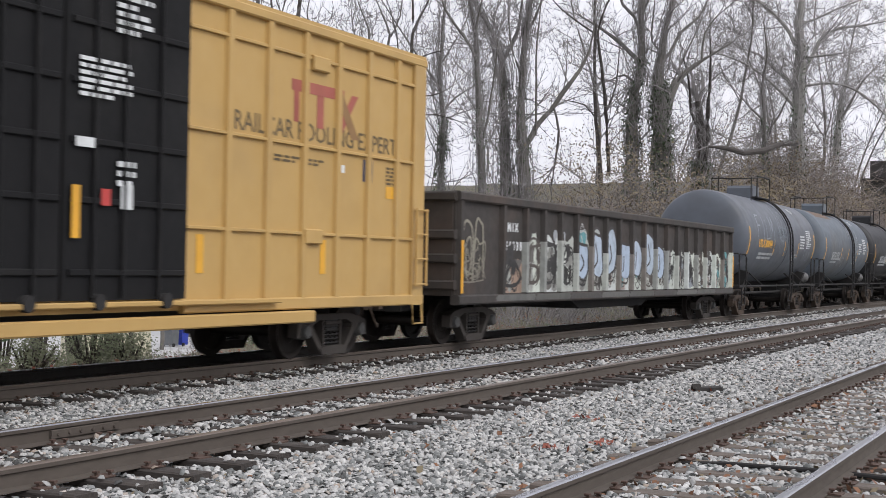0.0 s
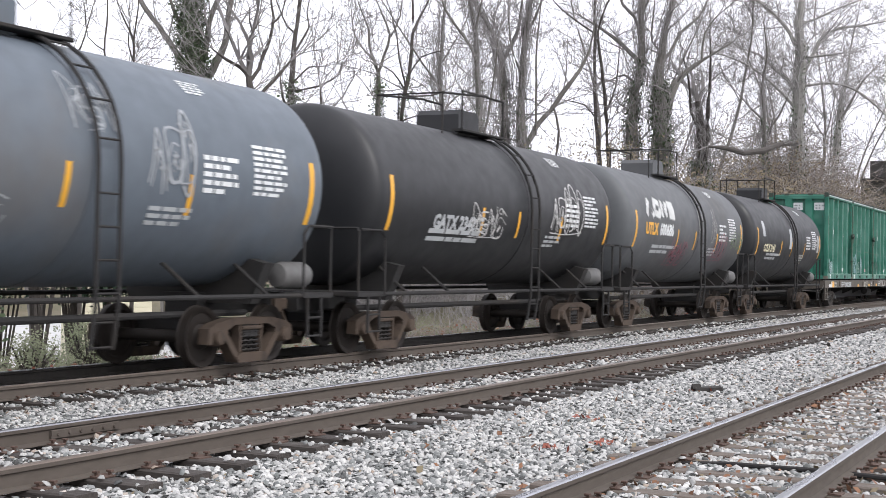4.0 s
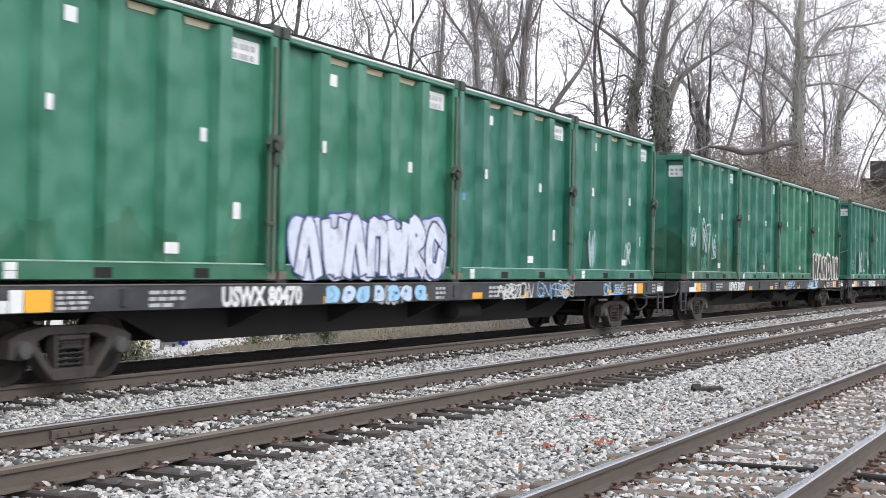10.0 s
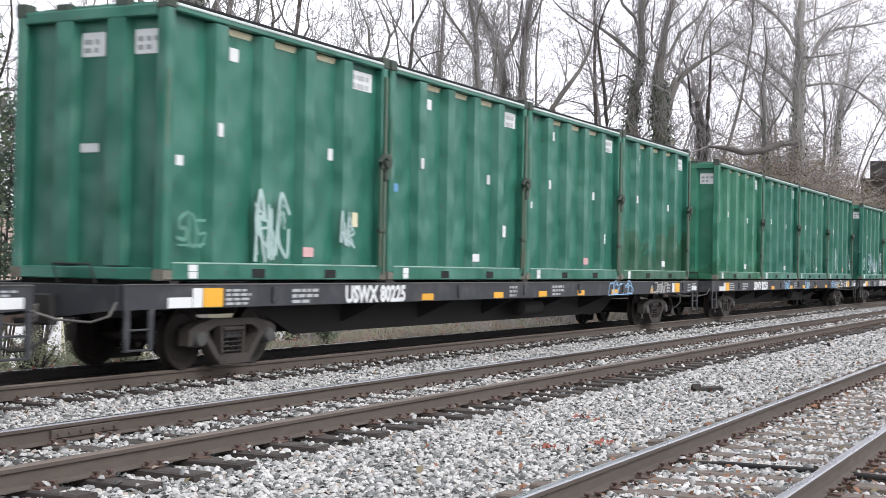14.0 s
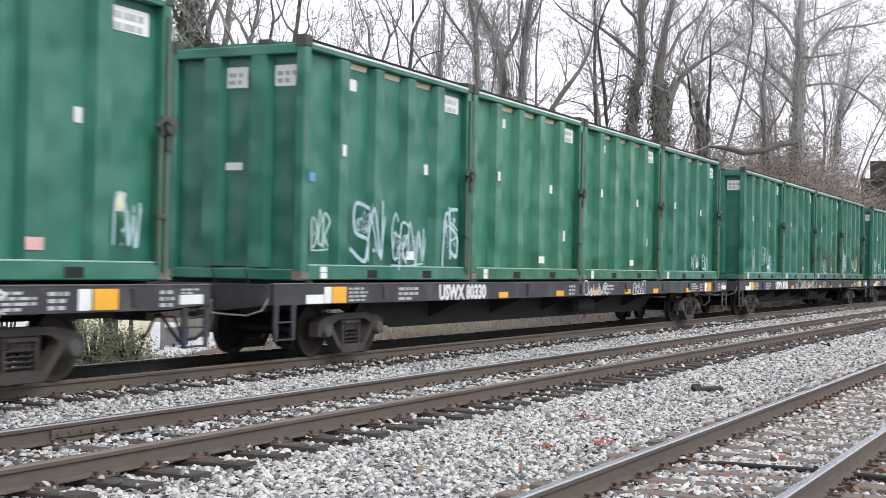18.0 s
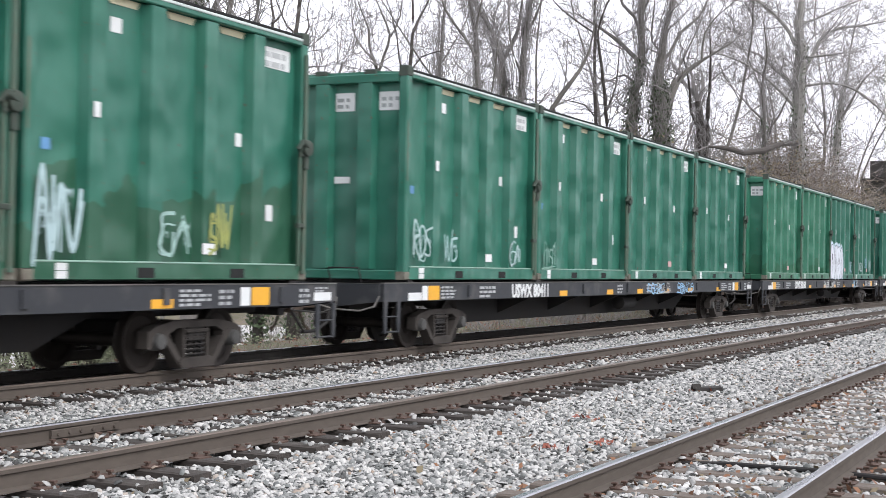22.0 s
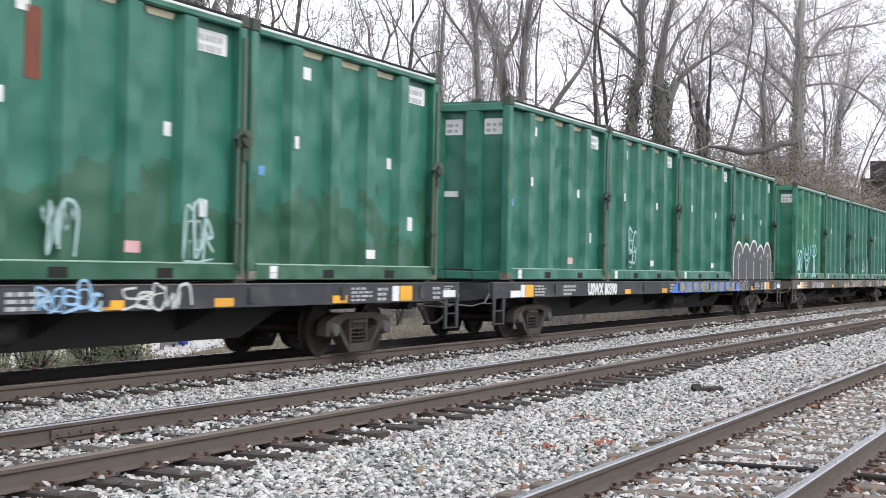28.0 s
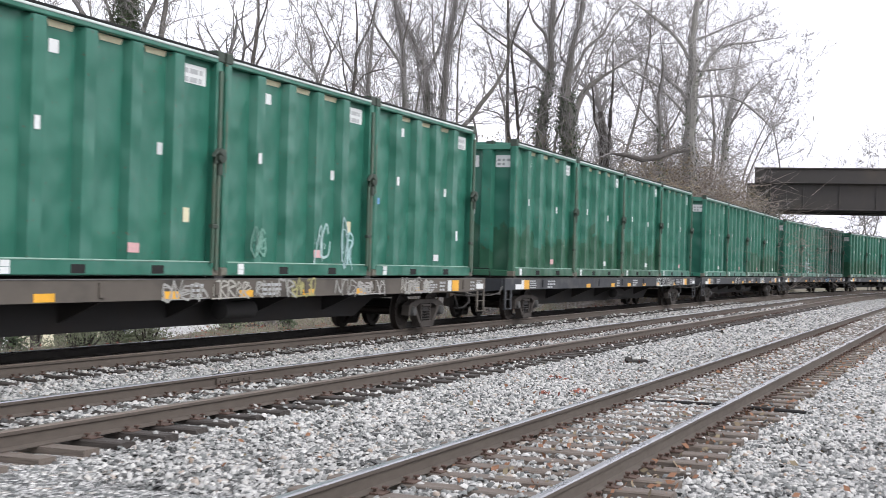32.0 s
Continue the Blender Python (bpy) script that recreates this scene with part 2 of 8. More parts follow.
# ---- mesh helpers ----
class Shape:
    """Vertices and faces of one mesh, put together from simple solids."""

    def __init__(self):
        self.v, self.f = [], []

    def add(self, verts, faces):
        k = len(self.v)
        self.v += [tuple(p) for p in verts]
        self.f += [tuple(i + k for i in q) for q in faces]
        return self

    def box(self, x0, y0, z0, x1, y1, z1):
        return self.add([(x0, y0, z0), (x1, y0, z0), (x1, y1, z0), (x0, y1, z0), (x0, y0, z1), (x1, y0, z1), (x1, y1, z1), (x0, y1, z1)],
                        [(0, 3, 2, 1), (4, 5, 6, 7), (0, 1, 5, 4), (1, 2, 6, 5), (2, 3, 7, 6), (3, 0, 4, 7)])

    def prism(self, outline, axis, a, b):
        """A closed outline in the two other axes (in xyz order), run from a to b along the axis."""
        n = len(outline)
        def at(p, t):
            q = list(p)
            q.insert("xyz".index(axis), t)
            return q
        verts = [at(p, a) for p in outline] + [at(p, b) for p in outline]
        return self.add(verts, [tuple(range(n))[::-1], tuple(range(n, 2 * n))] + [(i, (i + 1) % n, n + (i + 1) % n, n + i) for i in range(n)])

    def bar(self, x0, y0, z0, x1, y1, z1, c=0.01):
        """A box with its long edges chamfered."""
        d = [x1 - x0, y1 - y0, z1 - z0]
        k = d.index(max(d))
        lo, hi = [x0, y0, z0], [x1, y1, z1]
        a, b = lo.pop(k), hi.pop(k)
        (u0, w0), (u1, w1) = lo, hi
        c = min(c, (u1 - u0) / 3, (w1 - w0) / 3)
        return self.prism([(u0 + c, w0), (u1 - c, w0), (u1, w0 + c), (u1, w1 - c), (u1 - c, w1), (u0 + c, w1), (u0, w1 - c), (u0, w0 + c)], "xyz"[k], a, b)

    def tube(self, points, radii, n=8, caps=True):
        """A round tube along a line of points."""
        pts = [Vector(p) for p in points]
        if not hasattr(radii, "__len__"):
            radii = [radii] * len(pts)
        verts, faces = [], []
        for i, p in enumerate(pts):
            d = (pts[min(i + 1, len(pts) - 1)] - pts[max(i - 1, 0)]).normalized()
            u = d.orthogonal() if abs(d.z) < 0.95 else Vector((1, 0, 0)).cross(d)
            if abs(d.z) < 0.95:
                u = d.cross(Vector((0, 0, 1)))
            u.normalize()
            w = d.cross(u)
            verts += [p + (u * math.cos(a) + w * math.sin(a)) * radii[i] for a in (2 * math.pi * k / n for k in range(n))]
        for i in range(len(pts) - 1):
            faces += [(i * n + k, i * n + (k + 1) % n, (i + 1) * n + (k + 1) % n, (i + 1) * n + k) for k in range(n)]
        if caps:
            faces += [tuple(range(n))[::-1], tuple(range((len(pts) - 1) * n, len(pts) * n))]
        return self.add(verts, faces)

    def lathe(self, profile, axis, centre, n=32):
        """A profile of (along, radius) turned round an axis through the centre."""
        k = "xyz".index(axis)
        verts, faces = [], []
        for along, r in profile:
            for j in range(n):
                a = 2 * math.pi * j / n
                q = [math.cos(a) * r, math.sin(a) * r]
                q.insert(k, along)
                verts.append([q[m] + centre[m] for m in range(3)])
        for i in range(len(profile) - 1):
            faces += [(i * n + j, i * n + (j + 1) % n, (i + 1) * n + (j + 1) % n, (i + 1) * n + j) for j in range(n)]
        faces += [tuple(range(n))[::-1], tuple(range((len(profile) - 1) * n, len(profile) * n))]
        return self.add(verts, faces)

    def ribbon(self, points, width, y, thick=0.004, normal="y"):
        """A flat painted stroke in the x-z plane at depth y."""
        for n, ((a, b), (c, d)) in enumerate(zip(points, points[1:])):
            e = math.hypot(c - a, d - b) or 1e-6
            px, pz = -(d - b) / e * width / 2, (c - a) / e * width / 2
            ex, ez = (c - a) / e * width * 0.3, (d - b) / e * width * 0.3
            q = [(a - ex + px, b - ez + pz), (a - ex - px, b - ez - pz), (c + ex - px, d + ez - pz), (c + ex + px, d + ez + pz)]
            k = len(self.v)
            self.v += [(u, y - 0.00012 * n, w) for u, w in q]
            self.f.append((k, k + 1, k + 2, k + 3))
        return self

    def mesh(self, name, smooth=True):
        me = bpy.data.meshes.new(name)
        me.from_pydata(self.v, [], self.f)
        bm = bmesh.new()
        bm.from_mesh(me)
        bmesh.ops.recalc_face_normals(bm, faces=bm.faces)
        bm.to_mesh(me)
        bm.free()
        if smooth:
            me.shade_smooth()
            me.set_sharp_from_angle(angle=radians(38))
        return me


def thing(name, label, category, group="", kind=""):
    ob = new(name)
    ob.empty_display_size = 0.1
    return tagged(ob, label, category, group, kind)


def part(name, shape, material, parent, label="", at=None, smooth=True):
    """One mesh under a thing or a part; shape is a Shape or a ready mesh."""
    me = shape.mesh(name, smooth) if isinstance(shape, Shape) else shape
    if not me.materials:
        me.materials.append(material)
    ob = new(name, me)
    ob.parent = parent
    if at is not None:
        ob.matrix_basis = at if isinstance(at, Matrix) else Matrix.Translation(at)
    return tagged(ob, label)


def solo(name, shape, material, label, category, group="", kind="", at=None, smooth=True):
    """One mesh that is a thing by itself."""
    me = shape.mesh(name, smooth) if isinstance(shape, Shape) else shape
    if not me.materials:
        me.materials.append(material)
    ob = new(name, me)
    if at is not None:
        ob.matrix_basis = at if isinstance(at, Matrix) else Matrix.Translation(at)
    return tagged(ob, label, category, group, kind)


LETTERS = {}


def lettering(words, size, material, heavy=0.045):
    """A mesh of built-in letters, flat in x-z, facing the camera's side (-y), its left bottom at the origin."""
    key = (words, size, material.name, heavy)
    if key not in LETTERS:
        cu = bpy.data.curves.new("lettering", "FONT")
        cu.body, cu.size, cu.extrude, cu.resolution_u = words, size, 0.0015, 2
        cu.offset = size * heavy
        ob = new("lettering", cu)
        bpy.context.view_layer.update()
        me = bpy.data.meshes.new_from_object(ob.evaluated_get(bpy.context.evaluated_depsgraph_get()))
        bpy.data.objects.remove(ob)
        me.transform(Matrix.Rotation(radians(90), 4, "X"))
        me.materials.clear()
        me.materials.append(material)
        LETTERS[key] = me
    return LETTERS[key]


# ---- the line of the tracks: straight, then a curve to the right ----
BEND, RADIUS = 78.0, 350.0
NEAR, MIDDLE, FAR = 2.742, 7.662, 12.47
RISE = {NEAR: 0.0, MIDDLE: 0.05, FAR: 0.0}


def on_line(s, side, z=0.0):
    """The place at s metres along the line, side metres to the train's side of the base line, and the heading."""
    if s <= BEND:
        return Vector((s, side, z)), 0.0
    a = (s - BEND) / (RADIUS + FAR)
    return Vector((BEND + (RADIUS + side) * math.sin(a), -RADIUS + (RADIUS + side) * math.cos(a), z)), -a


def pose_on_line(s, side, z=0.0):
    p, a = on_line(s, side, z)
    return Matrix.Translation(p) @ Matrix.Rotation(a, 4, "Z")


def car_pose(s, half, z=0.0):
    """A car whose trucks stand at s - half and s + half on the far track."""
    a, _ = on_line(s - half, FAR)
    b, _ = on_line(s + half, FAR)
    d = b - a
    return Matrix.Translation((a + b) / 2 + Vector((0, 0, z))) @ Matrix.Rotation(math.atan2(d.y, d.x), 4, "Z")


# ---- ground ----
def along_and_side(x, y):
    if x <= BEND:
        return x, y
    return BEND + (RADIUS + FAR) * math.atan2(x - BEND, y + RADIUS), math.hypot(x - BEND, y + RADIUS) - RADIUS


def smooth_step(a, b, t):
    t = min(max((t - a) / (b - a), 0), 1)
    return t * t * (3 - 2 * t)


def ground_height(x, y):
    s, side = along_and_side(x, y) if y > -RADIUS else (x, y)
    z = -0.235 + 0.05 * smooth_step(5.2, 6.4, side) * (1 - smooth_step(9.0, 10.2, side))
    z -= 0.75 * smooth_step(14.3, 16.8, side)
    low = smooth_step(0.52, 0.64, side / max(s, 1.0)) * smooth_step(21, 32, side)
    z -= 2.35 * low
    z += (1 - low) * (0.3 * smooth_step(20, 40, s) + 3.6 * smooth_step(42, 78, s) * (1 - smooth_step(112, 140, s))) * smooth_step(16.8, 25, side)
    z += 5.2 * smooth_step(80, 100, s) * (1 - smooth_step(112, 130, s)) * smooth_step(15.5, 20.5, side)
    z += 1.3 * smooth_step(50, 140, side) * smooth_step(30, 90, s)
    z -= 0.5 * smooth_step(-3, -8, side)
    if side > 16.5:
        z += 0.22 * noise.noise((x * 0.35, y * 0.35, 0)) + 0.06 * noise.noise((x * 1.3, y * 1.3, 3))
    else:
        z += 0.025 * noise.noise((x * 0.9, y * 0.9, 0))
    return z


def steps(marks):
    out = []
    for (a, d), (b, _) in zip(marks, marks[1:]):
        n = max(1, round((b - a) / d))
        out += [a + (b - a) * i / n for i in range(n)]
    return out + [marks[-1][0]]


def make_ground():
    xs = steps([(-1500, 300), (-120, 20), (-10, 1.0), (60, 2.0), (130, 4.0), (260, 40), (700, 300), (2500, 300)])
    ys = steps([(-1500, 300), (-120, 20), (-10, 1.0), (0, 0.35), (17, 0.7), (32, 2), (60, 8), (160, 60), (700, 300), (2500, 300)])
    verts = [(x, y, ground_height(x, y)) for y in ys for x in xs]
    w = len(xs)
    faces = [(j * w + i, j * w + i + 1, (j + 1) * w + i + 1, (j + 1) * w + i) for j in range(len(ys) - 1) for i in range(w - 1)]
    me = bpy.data.meshes.new("ground")
    me.from_pydata(verts, [], faces)
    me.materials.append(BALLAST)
    me.materials.append(EARTH)
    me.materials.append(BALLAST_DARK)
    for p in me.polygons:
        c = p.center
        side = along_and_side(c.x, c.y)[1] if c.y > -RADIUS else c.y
        # the strip under the far track takes the shade-coloured bed
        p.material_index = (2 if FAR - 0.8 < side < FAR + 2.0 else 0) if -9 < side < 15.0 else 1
    me.shade_smooth()
    return tagged(new("ground", me), "grey crushed stone ballast bed with leafy earth beyond", "ground", kind="structure")


make_ground()


# ---- tracks ----
RAIL = [(-0.07, -0.172), (0.07, -0.172), (0.07, -0.162), (0.012, -0.145), (0.009, -0.055), (0.034, -0.042), (0.037, -0.012), (0.028, -0.001), (-0.028, -0.001), (-0.037, -0.012), (-0.034, -0.042), (-0.009, -0.055), (-0.012, -0.145), (-0.07, -0.162)]


def rail_mesh(side, head, web, rise=0.0):
    stations = [-60, -30] + list(range(-20, 78, 7)) + [78 + 3 * i for i in range(60)]
    verts, faces, n = [], [], len(RAIL)
    for s in stations:
        base, a = on_line(s, side)
        for u, z in RAIL:
            verts.append((base.x - u * math.sin(a), base.y + u * math.cos(a), z + rise))
    for i in range(len(stations) - 1):
        faces += [(i * n + k, i * n + (k + 1) % n, (i + 1) * n + (k + 1) % n, (i + 1) * n + k) for k in range(n)]
    me = bpy.data.meshes.new("rail")
    me.from_pydata(verts, [], faces)
    me.materials.append(web)
    me.materials.append(head)
    for p in me.polygons:
        if p.index % n in (6, 7, 8):
            p.material_index = 1
    bm = bmesh.new()
    bm.from_mesh(me)
    bmesh.ops.recalc_face_normals(bm, faces=bm.faces)
    bm.to_mesh(me)
    bm.free()
    return me


TRACKS = {}
for name, centre, heads in (("track_near", NEAR, (RAIL_TOP, RAIL_TOP)), ("track_middle", MIDDLE, (RAIL_DULL, RAIL_TOP)), ("track_far", FAR, (RAIL_DULL, RAIL_TOP))):
    t = thing(name, "standard gauge railway track of rusty steel rails on timber ties", "railway track", kind="structure")
    TRACKS[name] = (t, centre)
    for k, head in zip((-0.7555, 0.7555), heads):
        # only the outermost rail gets the web with painted shade
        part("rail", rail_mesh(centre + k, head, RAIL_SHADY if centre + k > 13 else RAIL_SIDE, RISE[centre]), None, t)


# ---- rolling stock: shared parts ----
AXLE = 0.864      # half the truck's wheelbase
WHEEL_R = 0.43


def side_frame_mesh():
    """Cast side frame in x-z: arched top, pedestal jaws over the bearings, V-shaped legs down to the spring seat."""
    s = Shape()
    y0, y1 = -0.09, 0.09
    s.prism([(-1.10, 0.34), (-1.08, 0.56), (-0.92, 0.63), (-0.52, 0.70), (0.52, 0.70), (0.92, 0.63), (1.08, 0.56), (1.10, 0.34), (1.00, 0.33), (0.98, 0.50), (0.74, 0.52), (0.66, 0.34), (0.60, 0.35), (0.62, 0.53), (0.44, 0.60),
             (-0.44, 0.60), (-0.62, 0.53), (-0.60, 0.35), (-0.66, 0.34), (-0.74, 0.52), (-0.98, 0.50), (-1.00, 0.33)], "y", y0, y1)
    for k in (-1, 1):
        s.prism([(k * 0.82, 0.53), (k * 0.70, 0.56), (k * 0.33, 0.15), (k * 0.40, 0.08)], "y", y0 * 1.05, y1 * 1.05)
        s.prism([(k * 0.31, 0.62), (k * 0.25, 0.62), (k * 0.24, 0.15), (k * 0.29, 0.13)], "y", y0 * 0.8, y1 * 0.8)
    s.prism([(-0.37, 0.05), (0.37, 0.05), (0.42, 0.14), (0.30, 0.19), (-0.30, 0.19), (-0.42, 0.14)], "y", y0 * 1.25, y1 * 1.25)
    s.bar(-0.26, y0 * 1.1, 0.52, 0.26, y1 * 1.1, 0.58, 0.015)
    return s.mesh("side_frame")


def springs_mesh():
    s = Shape()
    for x in (-0.15, 0.0, 0.15):
        pts = [(x + 0.07 * math.cos(a), 0.07 * math.sin(a), 0.18 + 0.33 * a / (2 * math.pi * 5)) for a in (i * math.pi / 4 for i in range(41))]
        s.tube(pts, 0.017, 5)
    return s.mesh("spring_nest")


def wheelset_mesh():
    s = Shape()
    for k in (-1, 1):
        prof = [(-0.065, 0.10), (-0.05, 0.16), (-0.02, 0.19), (-0.02, 0.34), (-0.05, 0.37), (-0.065, WHEEL_R), (0.05, WHEEL_R + 0.006), (0.062, WHEEL_R + 0.027), (0.07, WHEEL_R + 0.022), (0.072, 0.36), (0.03, 0.33), (0.03, 0.19), (0.06, 0.15), (0.07, 0.10)]
        s.lathe([(-k * a, r) for a, r in prof], "y", (0, k * 0.757, 0), 28)
    s.lathe([(-1.05, 0.075), (-0.7, 0.09), (0.7, 0.09), (1.05, 0.075)], "y", (0, 0, 0), 14)
    return s.mesh("wheelset")


def tread_mesh():
    s = Shape()
    for k in (-1, 1):
        s.lathe([(-0.055, WHEEL_R + 0.001), (-0.055, WHEEL_R + 0.004), (0.045, WHEEL_R + 0.008), (0.045, WHEEL_R + 0.003)], "y", (0, k * 0.757, 0), 28)
    return s.mesh("tread")


def bearing_mesh():
    s = Shape()
    s.lathe([(-0.13, 0.06), (-0.12, 0.10), (-0.02, 0.125), (0.10, 0.125), (0.12, 0.10)], "y", (0, 0, 0), 14)
    return s.mesh("bearing")


SIDE_FRAME, SPRINGS, WHEELSET, BEARING, TREAD = side_frame_mesh(), springs_mesh(), wheelset_mesh(), bearing_mesh(), tread_mesh()
BOLSTER = Shape().bar(-0.2, -1.05, 0.42, 0.2, 1.05, 0.68, 0.05).mesh("bolster")
BRAKE_BEAM = Shape().tube([(0, -0.7, 0.36), (0, 0.7, 0.36)], 0.05, 8).mesh("brake_beam")
WHEELSETS = []
BEARING_GREY = BEARING.copy()
DUSTY = matt(surface("dusty_grey_bearing", (0.10, 0.10, 0.097), (0.05, 0.05, 0.05), 0.7, 0, 12, 0.2), 0.2)


def truck(parent, x, frame_material):
    bolster = part("truck", BOLSTER, DARK_STEEL, parent, "four-wheeled freight truck with coil springs", (x, 0, 0))
    for k in (-1, 1):
        fr = new("side_frame", SIDE_FRAME if frame_material is RUSTY else SIDE_FRAME_DARK)
        if not fr.data.materials:
            fr.data.materials.append(RUSTY if frame_material is RUSTY else TRUCK_GRIME)
        fr.parent, fr.location = bolster, (0, k * 0.99, 0)
        part("spring_nest", SPRINGS, DARK_STEEL, bolster, "", (0, k * 0.99, 0))
        w = part("wheelset", WHEELSET, WHEEL, bolster, "", (k * AXLE, 0, WHEEL_R))
        WHEELSETS.append(w)
        for j in (-1, 1):
            part("bearing", BEARING if frame_material is RUSTY else BEARING_GREY, RUSTY if frame_material is RUSTY else DUSTY, bolster, "", Matrix.Translation((k * AXLE, j * 1.02, WHEEL_R)) @ Matrix.Rotation(0 if j < 0 else math.pi, 4, "Z"))
        part("brake_beam", BRAKE_BEAM, DARK_STEEL, bolster, "", (k * 0.38, 0, 0))
    return bolster


SIDE_FRAME_DARK = SIDE_FRAME.copy()


def coupler_mesh():
    s = Shape()
    s.bar(-0.75, -0.10, 0.74, 0.0, 0.10, 0.92, 0.02)
    s.prism([(-0.02, -0.16), (0.16, -0.19), (0.24, -0.10), (0.20, -0.02), (0.10, 0.0), (0.12, 0.14), (0.0, 0.16)], "z", 0.68, 0.98)
    s.tube([(0.0, -0.28, 0.72), (0.12, -0.30, 0.5), (0.3, -0.27, 0.36), (0.42, -0.2, 0.42)], 0.025, 6)
    return s.mesh("coupler")


COUPLER = coupler_mesh()


def couplers(parent, half):
    for k in (-1, 1):
        part("coupler", COUPLER, RUSTY, parent, "rusty knuckle coupler with an air hose", Matrix.Translation((k * half, 0, 0)) @ Matrix.Rotation(0 if k > 0 else math.pi, 4, "Z"))


PLATES = {}


def plate(name, parent, x, z, w, h, material, y, label="", thick=0.005):
    """A flat sticker or stencil on the camera's side of a car."""
    key = (name, w, h, material.name, thick)
    if key not in PLATES:
        c = min(w, h) * 0.04
        PLATES[key] = Shape().prism([(c, 0), (w - c, 0), (w, c), (w, h - c), (w - c, h), (c, h), (0, h - c), (0, c)], "y", -thick, 0).mesh(name)
        PLATES[key].materials.append(material)
    return part(name, PLATES[key], material, parent, label, (x, y, z))


def stencil(parent, x, z, w, h, rows, y, material, seed):
    """Lines of small writing that cannot be read, as plain bars."""
    rnd = random.Random(seed)
    s = Shape()
    p = h / rows
    for r in range(rows):
        u = 0.0
        end = w * (1 if r % 3 else rnd.uniform(0.6, 1.0))
        while u < end - 0.05:
            d = min(rnd.uniform(0.12, 0.35) * max(w, 0.4), end - u)
            s.box(u, -0.004, r * p, u + d, 0, r * p + p * 0.58)
            u += d + 0.05
    return tagged(part("stencil_block", s, material, parent, "", (x, y, z), False), kind="stuff")


PAINTS = {}


def spray(col):
    if col not in PAINTS:
        PAINTS[col] = surface("spray_paint", col, tuple(c * 0.82 for c in col), 0.65, 0, 9, 0.0, tuple(c * 0.4 + 0.02 for c in col), 0.6, 4.0)
    return PAINTS[col]


def flowing(points, n=6):
    """A smooth line through the points."""
    q = [points[0], *points, points[-1]]
    out = []
    for a, b, c, d in zip(q, q[1:], q[2:], q[3:]):
        for k in range(n):
            t = k / n
            out.append(tuple(0.5 * (2 * b[m] + (c[m] - a[m]) * t + (2 * a[m] - 5 * b[m] + 4 * c[m] - d[m]) * t * t + (3 * b[m] - a[m] - 3 * c[m] + d[m]) * t ** 3) for m in (0, 1)))
    return out + [points[-1]]


def tag_paint(parent, x, z, w, h, col, seed, y, letters=4, thick=0.035, fat=0.075):
    """A quick spray-can tag: fat looping letters in one colour over thin smudges of the same paint."""
    rnd = random.Random(seed)
    s, haze = Shape(), Shape()
    cell = w / letters
    wide = max(thick * 0.8, min(fat * h, 0.2 * cell))
    for i in range(letters):
        form = STROKES[rnd.randrange(len(STROKES))]
        tilt, grow, drop = rnd.uniform(-0.1, 0.25), rnd.uniform(0.8, 1.1), rnd.uniform(-0.06, 0.10) * h
        for k in range(rnd.choice((1, 2, 2))):
            pts = [(cell * (i - 0.08 + 1.15 * u + tilt * v + rnd.uniform(-0.2, 0.2)) + 0.06 * cell * k, drop + h * (v * grow + rnd.uniform(-0.14, 0.14)) * (1.0 if k == 0 else 0.7)) for u, v in form]
            s.ribbon(flowing(pts), wide * rnd.uniform(0.75, 1.2) * (1.0 if k == 0 else 0.6), -0.0045 - 0.0007 * (2 * i + k))
        for _ in range(2):
            cx, cz = cell * (i + rnd.uniform(0.2, 0.8)), h * rnd.uniform(0.15, 0.8)
            o = rounded(cx, cz, cell * rnd.uniform(0.3, 0.8), h * rnd.uniform(0.12, 0.4), 16, 2)
            q = rnd.uniform(0, 6)
            blob(haze, [(u + 0.12 * cell * math.sin(9 * v / h + q), v + 0.07 * h * math.sin(11 * u / cell + q)) for u, v in o], -0.002 - 0.0004 * i)
    if rnd.random() < 0.4 and letters > 2:
        s.ribbon(flowing([(0, -0.06 * h), (w * 0.5, -0.1 * h + 0.02), (w, 0.0)]), wide * 0.6, -0.004)
    ob = tagged(part("spray_tag", s, spray(col), parent, "sprayed scrawl", (x, y, z), False), kind="stuff")
    if h > 0.45:
        tagged(part("smudge", haze, smudged(col), ob, "", None, False), kind="stuff")
    return ob


SMUDGES = {}


def smudged(col):
    """Thin spray that lets the paint below show through in specks."""
    if col not in SMUDGES:
        m = surface("spray_haze", col, tuple(c * 0.8 for c in col), 0.65, 0, 9, 0.0)
        n, l = m.node_tree.nodes, m.node_tree.links
        specks = n.new("ShaderNodeTexNoise")
        specks.inputs["Scale"].default_value, specks.inputs["Detail"].default_value = 11, 6
        cut = n.new("ShaderNodeMapRange")
        cut.inputs["From Min"].default_value, cut.inputs["From Max"].default_value = 0.42, 0.66
        co = [q for q in n if q.type == "TEX_COORD"][0]
        l.new(co.outputs["Object"], specks.inputs["Vector"])
        l.new(specks.outputs[0], cut.inputs["Value"])
        l.new(cut.outputs[0], n["Principled BSDF"].inputs["Alpha"])
        SMUDGES[col] = m
    return SMUDGES[col]


def stroke_paint(parent, x, z, w, h, col, strokes, y, thick=0.06, label="sprayed drawing"):
    """Sprayed lines, each a smooth stroke through points of a unit square."""
    s = Shape()
    for k, line in enumerate(strokes):
        s.ribbon(flowing([(u * w, v * h) for u, v in line]), thick, -0.006 - 0.0008 * k)
    return tagged(part("spray_drawing", s, spray(col), parent, label, (x, y, z), False), kind="stuff")


